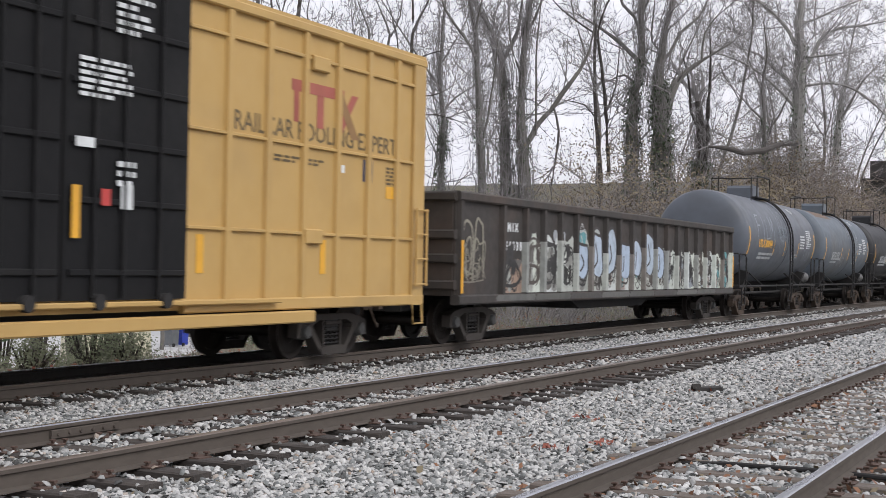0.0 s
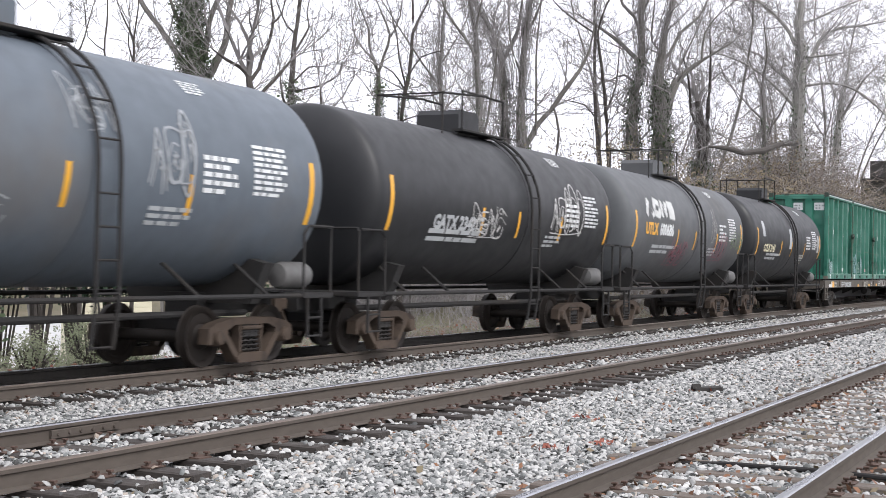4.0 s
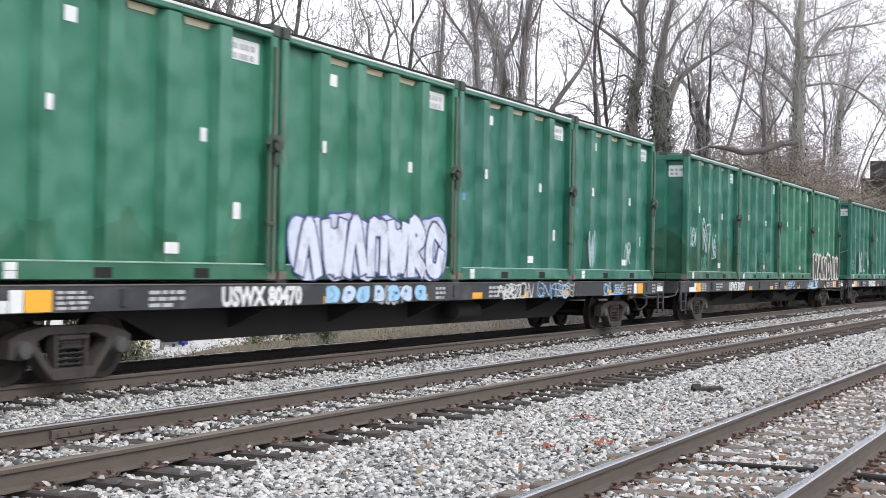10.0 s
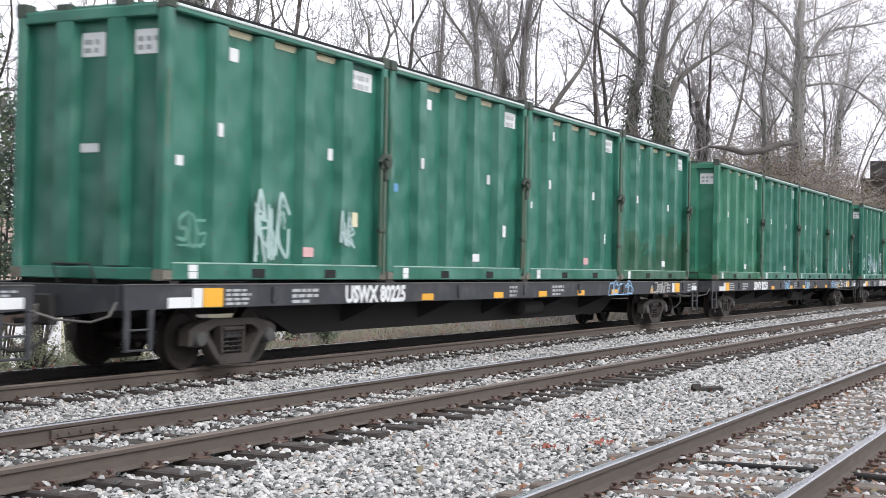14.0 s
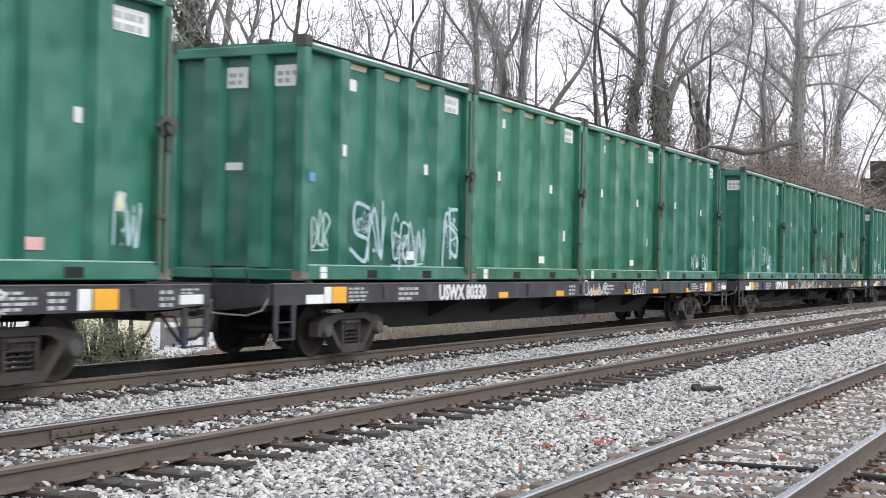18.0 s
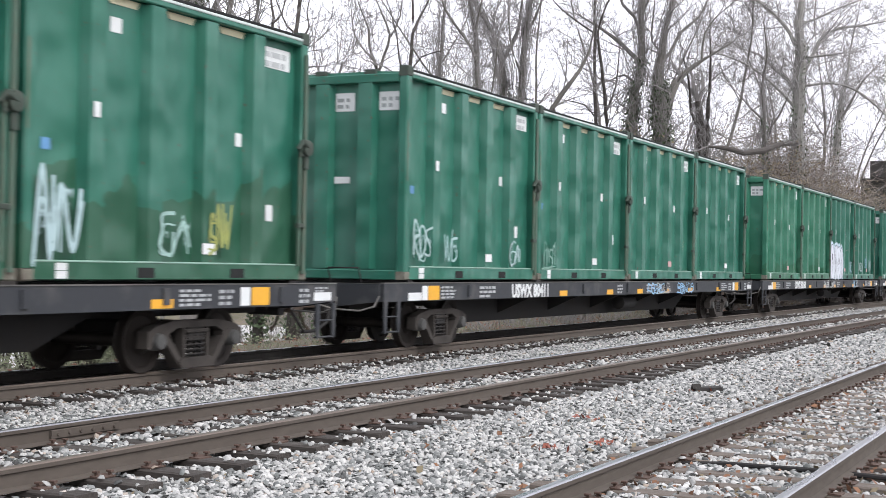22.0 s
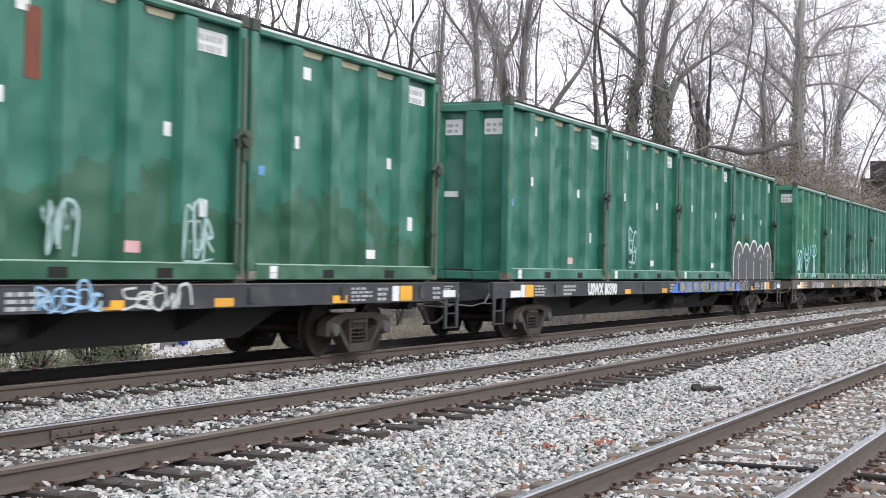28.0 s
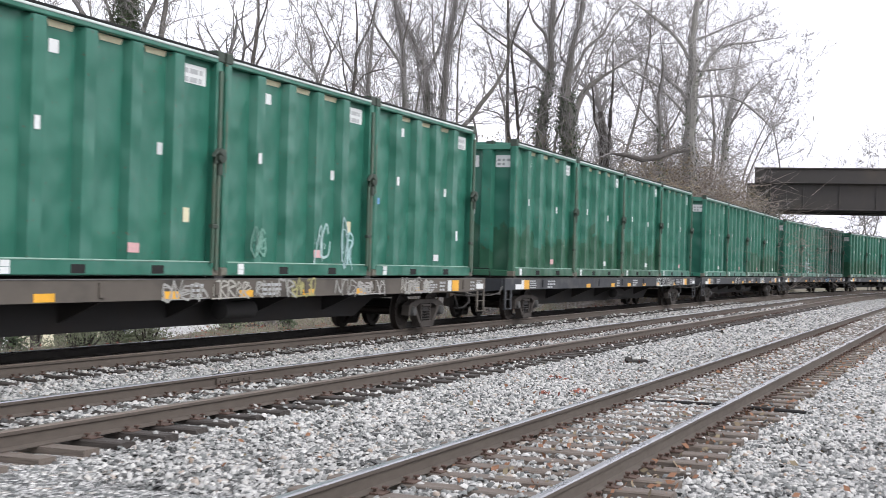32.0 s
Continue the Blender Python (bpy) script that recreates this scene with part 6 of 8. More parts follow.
def motions():
    """The whole train rolls towards -x at one speed; each wagon follows the line of the far track."""
    speed = 13.25
    times = [float(k) for k in range(33)]
    def gain(t):
        # the train gathers a little speed between 21 and 28 seconds
        u = min(max(t - 21, 0), 7.5)
        return -0.22 * min(t, 9) / 9 - 0.06 * min(max(t - 9, 0), 11) / 11 + 0.0112 * u * u
    def run(ob, at, half, shift=0.0, z=0.0):
        rows = []
        for t in times:
            m = car_pose(at - speed * t - gain(t), half)
            rows.append((t, m @ Matrix.Translation((shift, 0, z))))
        walk(ob, rows)
    def roll(car, at):
        # wheels turn while their wagon passes the camera
        first = min(max(0, math.ceil((at - 45.0) / speed * FPS)), 32 * FPS - 1)
        last = max(min(32 * FPS, math.floor((at - 2.0) / speed * FPS)), first + 1)
        for w in car.children_recursive:
            if w.name.startswith("wheelset"):
                home = w.matrix_basis.copy()
                turn = lambda k: home @ Matrix.Rotation(-(speed / FPS / WHEEL_R) * (k - first), 4, "Y")
                rows = [(k / FPS, turn(k)) for k in range(first, last + 1)]
                if first:
                    rows.insert(0, (0.0, turn(first)))
                if last < 32 * FPS:
                    rows.append((32.0, turn(last)))
                walk(w, rows)
    for car, at in [(BOX, BOX_AT), (GONDOLA, GON_AT), *TANKS, *FLATS]:
        if at - 45 < 32 * speed:
            roll(car, at)
    run(BOX, BOX_AT, 7.1)
    run(GONDOLA, GON_AT, 8.7)
    for ob, at in TANKS:
        run(ob, at, 4.7)
    for ob, at in FLATS:
        run(ob, at, 10.1)
    for ob, at, shift in BOXES:
        run(ob, at, 10.1, shift, DECK)


# ---- trees ----
def limb(out, rnd, p, d, length, r, level, most, rise, lush=0.4):
    """Adds one branch and its children to out as (points, radii, level)."""
    n = (0, 6, 5, 3, 1)[level]
    pts, radii, kids = [p.copy()], [r], []
    curl = (0, 0.22, 0.30, 0.34, 0.3)[level]
    droop = rnd.uniform(-0.05, 0.03)
    for i in range(n):
        d = (d + Vector((rnd.uniform(-curl, curl), rnd.uniform(-curl, curl), rnd.uniform(-curl, curl) + rise + droop * i))).normalized()
        p = p + d * (length / n)
        pts.append(p.copy())
        radii.append(max(r * (1 - 0.8 * (i + 1) / n), 0.005))
        if level < most and rnd.random() < 0.94:
            kids.append((p.copy(), d.copy(), radii[-1], 1 - 0.45 * i / n))
            if level > 1 and rnd.random() < lush:
                kids.append((p.copy(), d.copy(), radii[-1], 0.75))
    out.append((pts, radii, level))
    for q, e, rr, k in kids:
        side = Vector((rnd.uniform(-1, 1), rnd.uniform(-1, 1), rnd.uniform(-0.5, 0.9))).normalized()
        limb(out, rnd, q, (e * 0.6 + side * 0.62).normalized(), length * k * rnd.uniform(0.36, 0.62), max(rr * 0.7, 0.006), level + 1, most, rise, lush)


def sliver(s, pts, radii):
    """A thin three-sided twig that runs out to a point."""
    k, n = len(s.v), len(pts) - 1
    for i in range(n):
        d = pts[i + 1] - pts[i]
        u = d.orthogonal().normalized()
        w = d.normalized().cross(u)
        for c, e in ((1.0, 0.0), (-0.5, 0.87), (-0.5, -0.87)):
            s.v.append(tuple(pts[i] + (u * c + w * e) * radii[i]))
    s.v.append(tuple(pts[-1]))
    for i in range(n - 1):
        for j in range(3):
            a, b = k + 3 * i + j, k + 3 * i + (j + 1) % 3
            s.f.append((a, b, b + 3, a + 3))
    for j in range(3):
        s.f.append((k + 3 * n - 3 + j, k + 3 * n - 3 + (j + 1) % 3, k + 3 * n))


def bare_tree(seed, height, r, lean=(0, 0), most=4, first=0.22, label="", reach=0.26, twig_r=1.0, fork=0.45, lush=0.4, sway=0.1):
    """A straight or forked leader with side limbs all the way up, branching to fine twigs."""
    rnd = random.Random(seed)
    t = thing("bare_tree", label, "tree", "bare winter trees behind the line")
    out = []
    bend = (rnd.uniform(-sway, sway), rnd.uniform(-sway, sway), rnd.uniform(0, 6))
    def leader(p, d, length, r0, n, start):
        pts, radii = [p.copy()], [r0]
        for i in range(n):
            f = (i + 1) / n
            d = (d + Vector((rnd.uniform(-0.02, 0.02) - sway * rnd.uniform(-1, 1) + bend[0] * math.sin(bend[2] + f * 5), rnd.uniform(-0.02, 0.02) - sway * rnd.uniform(-1, 1) + bend[1] * math.cos(bend[2] + f * 5), 0.06))).normalized()
            p = p + d * (length / n)
            pts.append(p.copy())
            radii.append(r0 * (1 - 0.85 * f ** 0.85))
            if f > start:
                for _ in range(rnd.choice((1, 2, 2))):
                    a = rnd.uniform(0, 6.28)
                    way = Vector((math.cos(a), math.sin(a), rnd.uniform(0.1, 0.95))).normalized()
                    limb(out, rnd, p.copy(), way, height * reach * rnd.uniform(0.5, 1.0) * (1.1 - 0.55 * f), radii[-1] * rnd.uniform(0.26, 0.5), 1, most, 0.06, lush)
        out.append((pts, radii, 0))
        return pts, radii
    d = Vector((lean[0], lean[1], 1)).normalized()
    if rnd.random() < fork:
        main = leader(Vector((0, 0, -0.3)), d, height * 0.36, r, 5, first / 0.4)
        p = main[0][-1]
        for k in (-1, 1):
            a = rnd.uniform(0, 3.14)
            leader(p, Vector((math.cos(a) * 0.3 * k, math.sin(a) * 0.3 * k, 1)).normalized(), height * rnd.uniform(0.5, 0.64), main[1][-1] * 0.98 if k < 0 else r * 0.5, 8, 0.0)
        main[1][-1] = r * 0.6
    else:
        main = leader(Vector((0, 0, -0.3)), d, height, r, 15, first)
    trunk, fine = Shape(), Shape()
    for pts, radii, level in out:
        if level == 0:
            trunk.tube(pts, radii, 9)
        elif level == 1:
            trunk.tube(pts, radii, 5, False)
        else:
            sliver(fine, pts, [max(q, 0.007) * twig_r for q in radii])
    part("trunk", trunk, BARK, t)
    me = bpy.data.meshes.new("twigs")
    me.from_pydata(fine.v, [], fine.f)
    part("crown", me, TWIG, t)
    return t


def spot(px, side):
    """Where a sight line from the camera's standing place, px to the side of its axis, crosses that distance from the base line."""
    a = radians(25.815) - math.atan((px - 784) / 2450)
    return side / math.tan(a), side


def stem(*points):
    """One stem of a tree, shaped to fit the camera's view: metres across the line of sight, metres over the rails,
    radius.
    """
    return points


def grown_tree(seed, at, label, bark, ivy, vines, density, *stems):
    """A tree whose trunk and main limbs are laid out one by one to fit the camera's view and whose branches grow from
    them down to fine twigs.
    """
    rnd = random.Random(seed)
    t = thing("bare_tree", label, "tree", "bare winter trees behind the line")
    x, y = at
    far = math.hypot(x, y)
    across, away = Vector((y / far, -x / far, 0)), Vector((x / far, y / far, 0))
    foot = ground_height(x, y)
    twig = TWIG_PALE if bark is BARK_PALE else TWIG
    trunk, fine, out, main = Shape(), Shape(), [], None
    for k, points in enumerate(stems):
        depth, drift = 0.0, rnd.uniform(-0.6, 0.6) if k else 0.0
        pts, radii = [], []
        if k == 0:
            u, z, r = points[0]
            pts, radii = [across * u + Vector((0, 0, -0.4))], [r * 1.25]
        last = None
        for u, z, r in points:
            if last:
                depth += math.hypot(u - last[0], z - last[1]) * (drift + rnd.uniform(-0.2, 0.2))
            last = (u, z)
            pts.append(across * u + away * depth + Vector((0, 0, z - foot)))
            radii.append(r * 0.86)
        # rounded, slightly knotty line through the laid-out points
        line, thick = [], []
        q = [pts[0], *pts, pts[-1]]
        for i in range(len(pts) - 1):
            a, b, c, d = q[i:i + 4]
            n = max(2, min(6, int((c - b).length / 0.5)))
            for j in range(n):
                f = j / n
                p = 0.5 * (2 * b + (c - a) * f + (2 * a - 5 * b + 4 * c - d) * f * f + (3 * b - a - 3 * c + d) * f ** 3)
                r = radii[i] + (radii[i + 1] - radii[i]) * f
                line.append(p + Vector((rnd.uniform(-1, 1), rnd.uniform(-1, 1), 0)) * r * 0.22)
                thick.append(r * rnd.uniform(0.93, 1.07))
        line.append(pts[-1])
        thick.append(radii[-1])
        trunk.tube(line, thick, 9 if k == 0 else 6, k == 0)
        if k == 0:
            main = (line, thick)
        if not density:
            continue
        for i in range(2, len(line)):
            if k == 0 and line[i].z + foot < 3.0:
                continue
            step = (line[i] - line[i - 1]).length
            f = i / len(line)
            count = step * density * (1.0 if k == 0 else 1.45) * (1.3 if far > 55 else 1.0) * (0.5 + 0.8 * f)
            for _ in range(int(count) + (rnd.random() < count % 1)):
                way = (line[i] - line[i - 1]).normalized()
                side = Vector((rnd.gauss(0, 1), rnd.gauss(0, 1), rnd.gauss(0.15, 0.6))).normalized()
                reach = min(1.2 + 22 * thick[i], 5.0 if bark is BARK_PALE else 4.2) * rnd.uniform(0.45, 1.1) * (1.3 - 0.5 * f)
                limb(out, rnd, line[i].copy(), (way * 0.55 + side * 0.85).normalized(), reach, max(min(thick[i] * 0.4, 0.05), 0.012), 2, 4, 0.05, 0.35)
        way = (line[-1] - line[-2]).normalized()
        for _ in range(3):
            limb(out, rnd, line[-1].copy(), (way + Vector((rnd.uniform(-0.5, 0.5), rnd.uniform(-0.5, 0.5), 0.15))).normalized(), rnd.uniform(1.6, 3.4), thick[-1], 2, 4, 0.05, 0.4)
    thin = 0.0085 if far < 50 else 0.0115
    for pts, radii, level in out:
        sliver(fine, pts, [max(q, thin) for q in radii])
    part("trunk", trunk, bark, t)
    if fine.v:
        me = bpy.data.meshes.new("twigs")
        me.from_pydata(fine.v, [], fine.f)
        part("crown", me, twig, t)
    pts, radii = main
    if vines:
        wind = Shape()
        for _ in range(vines):
            a, turn, gap = rnd.uniform(0, 6.3), rnd.uniform(-0.4, 0.4), abs(rnd.gauss(0, 0.32))
            i = rnd.randrange(0, max(1, len(pts) - 5))
            line = []
            for k in range(i, min(i + rnd.randint(4, 9), len(pts))):
                rr = radii[k] + gap * rnd.uniform(0.5, 1.2)
                line.append(pts[k] + Vector((math.cos(a) * rr, math.sin(a) * rr, rnd.uniform(-0.3, 0.3))))
                a += turn
            if len(line) > 1:
                wind.tube(line, rnd.uniform(0.007, 0.016), 3, False)
                for p in line[1:]:
                    e = Vector((rnd.gauss(0, 1), rnd.gauss(0, 1), rnd.gauss(-0.3, 0.8))) * 0.3
                    sliver(wind, [p, p + e, p + e * 1.7 + Vector((0, 0, -0.15))], [0.01, 0.008])
        me = bpy.data.meshes.new("vines")
        me.from_pydata(wind.v, [], wind.f)
        part("vines", me, TWIG, t, "dry vines hanging round the trunk")
    if ivy:
        leaves = Shape()
        for _ in range(int(3600 * ivy)):
            k = rnd.uniform(0.2 if ivy > 2 else 0.0, 0.9 if ivy > 2 else 0.8 if ivy > 1 else 0.55) * (len(pts) - 1.01)
            i, f = int(k), k - int(k)
            c = pts[i].lerp(pts[i + 1], f)
            a, rr = rnd.uniform(0, 6.3), radii[i] + abs(rnd.gauss(0.03, 0.1 + 0.10 * min(ivy, 2.2)))
            c = c + Vector((math.cos(a) * rr, math.sin(a) * rr, rnd.uniform(-0.2, 0.2)))
            s = rnd.uniform(0.04, 0.085) * (1.5 if far > 70 else 1.0)
            u = Vector((rnd.uniform(-1, 1), rnd.uniform(-1, 1), rnd.uniform(-1, 1))).normalized() * s
            w = u.orthogonal().normalized() * s
            leaves.add([c - u, c + w * 0.7, c + u, c - w * 0.7], [(0, 1, 2, 3)])
        me = bpy.data.meshes.new("ivy")
        me.from_pydata(leaves.v, [], leaves.f)
        part("ivy", me, IVY, t, "climbing ivy leaves")
    t.location = (x, y, foot)
    return t


grown_tree(700, (68.89, 50), "tall bare tree wrapped in dense dark ivy", BARK, 3.4, 0, 1,
           stem((0, 8.8, 0.752), (-0.17, 12.22, 0.718), (-0.41, 14.61, 0.65), (-0.51, 17.34, 0.547), (-0.68, 20.42, 0.342), (-0.51, 23.5, 0.103)),
           stem((-0.68, 12.89, 0.274), (-1.54, 14.42, 0.239), (-2.5, 15.77, 0.205), (-3.59, 17.29, 0.171), (-4.96, 19.31, 0.103), (-5.64, 21.01, 0.051)),
           stem((0.34, 12.23, 0.308), (1.03, 13.61, 0.274), (1.54, 14.64, 0.239), (1.71, 16.36, 0.205), (1.88, 18.07, 0.171), (2.22, 20.47, 0.068)),
           stem((0.17, 13.25, 0.222), (0.44, 14.62, 0.205), (0.68, 16.34, 0.188), (1.13, 17.37, 0.154), (1.88, 19.44, 0.068)),
           stem((0.68, 12.23, 0.12), (1.54, 11.91, 0.103), (2.56, 11.52, 0.085), (3.59, 12.29, 0.051)),
           stem((-0.85, 15.28, 0.171), (-1.54, 16.64, 0.137), (-2.05, 18, 0.103), (-2.22, 20.05, 0.051)))
grown_tree(701, (33.2, 22), "crooked dark bare tree with a thick forked trunk", BARK_DARK, 0.45, 0, 1,
           stem((0.08, 4.17, 0.137), (-0.06, 5.13, 0.129), (-0.19, 5.77, 0.121), (-0.24, 6.42, 0.121), (-0.29, 6.82, 0.097)),
           stem((-0.29, 6.79, 0.072), (-0.55, 7.06, 0.064), (-0.92, 7.24, 0.048), (-1.32, 7.53, 0.024)),
           stem((-0.23, 6.71, 0.064), (0, 7.07, 0.064), (0.13, 7.55, 0.064), (0.29, 7.96, 0.056), (0.39, 8.68, 0.048), (0.29, 9.49, 0.032), (0.45, 10.46, 0.016)),
           stem((-0.13, 6.1, 0.064), (0.21, 6.51, 0.064), (0.61, 7, 0.056), (0.9, 7.4, 0.032)),
           stem((-0.23, 6.06, 0.056), (-0.43, 6.25, 0.048), (-0.84, 6.44, 0.04), (-1.24, 6.56, 0.024)),
           stem((-0.05, 5.1, 0.056), (0.37, 5.38, 0.048), (0.77, 5.55, 0.024)),
           stem((-0.18, 5.69, 0.04), (0.45, 5.95, 0.032), (0.77, 6.03, 0.016)),
           stem((0.35, 8.36, 0.04), (0.61, 8.69, 0.032), (0.77, 9.5, 0.024), (0.85, 10.3, 0.016)))
grown_tree(702, (39.99, 25), "upright dark bare tree with ivy round its foot", BARK_DARK, 0.7, 0, 1,
           stem((0.11, 4.5, 0.211), (-0.11, 5.65, 0.163), (-0.19, 6.6, 0.134), (-0.15, 7.56, 0.115), (-0.11, 8.52, 0.105), (-0.06, 9.28, 0.086), (0.04, 10.05, 0.077), (0.08, 11.2, 0.057), (-0.06, 12.54, 0.019)),
           stem((-0.11, 8.52, 0.057), (0.13, 9.09, 0.048), (0.42, 9.67, 0.038), (0.33, 10.25, 0.029), (0.52, 11.21, 0.019)),
           stem((-0.15, 7.56, 0.048), (0.42, 8.18, 0.038), (0.9, 8.25, 0.019)),
           stem((-0.04, 9.32, 0.048), (-0.34, 9.56, 0.038), (-0.63, 10.23, 0.029), (-0.92, 10.99, 0.019)),
           stem((-0.17, 7.33, 0.038), (0.8, 7.48, 0.038), (1.38, 7.78, 0.019)),
           stem((-0.15, 6.6, 0.057), (-0.44, 7.17, 0.048), (-0.54, 7.93, 0.029)),
           stem((0.04, 10.24, 0.048), (0.33, 11.01, 0.038), (0.42, 12.16, 0.019)))
grown_tree(703, (35.28, 21), "broken ivy-hung stump of a slim tree", BARK_DARK, 0.5, 0, 0.5,
           stem((0.08, 4.3, 0.075), (0, 5.14, 0.075), (-0.12, 5.8, 0.05), (-0.17, 6.64, 0.033)),
           stem((0, 5.3, 0.05), (0.3, 5.56, 0.042), (0.55, 4.81, 0.025)))
grown_tree(704, (49.63, 27), "grey bare tree forking high up", BARK, 0.45, 13, 1,
           stem((0.02, 5.4, 0.173), (-0.02, 6.55, 0.15), (-0.07, 7.7, 0.127), (-0.05, 8.63, 0.115), (-0.07, 9.36, 0.104), (-0.28, 9.89, 0.081), (-0.46, 10.46, 0.069), (-0.51, 11.15, 0.058), (-0.69, 11.61, 0.035), (-0.97, 12.3, 0.023)),
           stem((-0.07, 9.36, 0.081), (0.12, 10.01, 0.069), (0.37, 10.82, 0.058), (0.02, 11.62, 0.035), (-0.39, 12.54, 0.023)),
           stem((-0.25, 9.82, 0.058), (-0.62, 10.23, 0.046), (-0.97, 10.68, 0.035), (-1.2, 11.37, 0.023)),
           stem((0.39, 10.82, 0.046), (0.76, 11.64, 0.035), (0.88, 13.02, 0.023)))
grown_tree(705, (44.32, 23), "slender dark bare tree with long side limbs", BARK_DARK, 0.1, 6, 1.1,
           stem((-0.14, 4.76, 0.102), (-0.18, 5.99, 0.092), (-0.16, 7, 0.081), (-0.06, 7.82, 0.092), (0.06, 8.43, 0.081), (0.14, 9.25, 0.071), (0.18, 9.86, 0.061), (0.41, 10.48, 0.051), (0.71, 11.09, 0.041), (0.92, 12.12, 0.02)),
           stem((-0.06, 7.62, 0.041), (0.92, 7.74, 0.041), (1.53, 8.05, 0.02)),
           stem((-0.12, 7.92, 0.041), (-0.51, 8.42, 0.031), (-0.92, 8.62, 0.02)),
           stem((0.18, 9.86, 0.051), (0.14, 11.08, 0.041), (0, 12.3, 0.02)),
           stem((-0.18, 6.7, 0.041), (0.31, 6.91, 0.031), (1.12, 7.03, 0.031), (1.94, 6.84, 0.02)),
           stem((0.08, 8.43, 0.041), (0.51, 9.05, 0.031), (1.22, 9.27, 0.02)),
           stem((-0.06, 8.02, 0.041), (-0.31, 9.04, 0.041), (-0.41, 9.85, 0.031), (-0.71, 10.86, 0.02)))
grown_tree(706, (47.09, 24), "pale barkless stump of a dead tree", BARK, 0, 0, 0,
           stem((-0.06, 4.75, 0.097), (0, 6.04, 0.097), (0.11, 6.74, 0.086)))
grown_tree(707, (61.7, 30), "bare tree hung with dry vines", BARK, 0.5, 58, 1.1,
           stem((-0.03, 6.3, 0.182), (0.03, 7.98, 0.154), (-0.03, 9.38, 0.14), (-0.2, 10.78, 0.112), (-0.11, 12.18, 0.098), (-0.08, 13.44, 0.056), (0.03, 14.7, 0.028)),
           stem((-0.03, 9.61, 0.07), (-0.31, 10.5, 0.056), (-1.09, 11.46, 0.056), (-2.21, 12.98, 0.042), (-3.19, 14.36, 0.028)),
           stem((-0.03, 9.1, 0.056), (0.59, 9.95, 0.056), (1.43, 10.53, 0.028)),
           stem((-0.08, 11.62, 0.056), (0.59, 12.75, 0.042), (1.15, 13.88, 0.028)))
grown_tree(708, (59.55, 27), "bare grey tree with hanging vines", BARK, 0.15, 104, 1.1,
           stem((0.13, 6.11, 0.227), (0, 7.44, 0.187), (-0.08, 9.31, 0.16), (-0.19, 10.91, 0.133), (-0.27, 12.51, 0.12), (-0.53, 13.83, 0.107), (-0.8, 15.16, 0.067), (-0.93, 17.03, 0.027)),
           stem((-0.19, 11.12, 0.093), (-0.53, 11.97, 0.08), (-1.07, 12.76, 0.08), (-1.73, 13.68, 0.067), (-2.13, 14.87, 0.04)),
           stem((0.13, 7.44, 0.08), (0.4, 8.78, 0.067), (0.67, 10.66, 0.053), (0.8, 12.53, 0.027)),
           stem((-0.27, 12.77, 0.067), (0, 14.11, 0.053), (0.13, 15.71, 0.027)))
grown_tree(709, (62.58, 27), "thick bare tree covered in grey vines", BARK, 0.25, 130, 1,
           stem((0.06, 6.32, 0.334), (0, 7.71, 0.292), (-0.06, 9.1, 0.25), (-0.17, 10.49, 0.222), (-0.28, 11.88, 0.167), (-0.61, 12.7, 0.111), (-1.11, 13.67, 0.097), (-1.67, 14.63, 0.083), (-2.08, 16.01, 0.042)),
           stem((-0.17, 11.54, 0.125), (0.19, 12.44, 0.111), (0.56, 13.28, 0.097), (0.69, 14.4, 0.083), (0.83, 16.07, 0.042)),
           stem((0, 9.66, 0.097), (-0.42, 11.04, 0.083), (-0.69, 12.98, 0.056), (-0.56, 14.65, 0.028)))
grown_tree(710, (62.35, 26), "heavy bare tree throwing out one long leaning limb", BARK, 0.2, 130, 1,
           stem((0.17, 6.02, 0.372), (0, 7.67, 0.303), (-0.08, 9.04, 0.248), (-0.06, 10.42, 0.193), (-0.03, 11.8, 0.165), (0.08, 12.9, 0.151), (0.22, 14, 0.124), (0.41, 15.38, 0.096), (0.55, 17.59, 0.041)),
           stem((0.28, 7.54, 0.179), (0.69, 8.37, 0.165), (1.38, 9.21, 0.151), (1.93, 10.04, 0.138), (2.48, 10.74, 0.124), (2.89, 11.44, 0.096), (3.22, 12.13, 0.069), (3.44, 13.51, 0.041)),
           stem((0.08, 12.9, 0.096), (0.55, 13.73, 0.083), (0.83, 14.57, 0.069), (1.24, 15.95, 0.041)),
           stem((0.66, 7.96, 0.083), (0.66, 10.43, 0.069), (0.63, 12.08, 0.055), (0.74, 13.46, 0.041), (0.88, 15.12, 0.028)),
           stem((-0.06, 10.97, 0.083), (-0.55, 12.06, 0.069), (-0.74, 13.71, 0.055), (-0.83, 15.64, 0.028)),
           stem((1.51, 9.35, 0.069), (1.79, 8.25, 0.069), (1.65, 6.6, 0.055)))
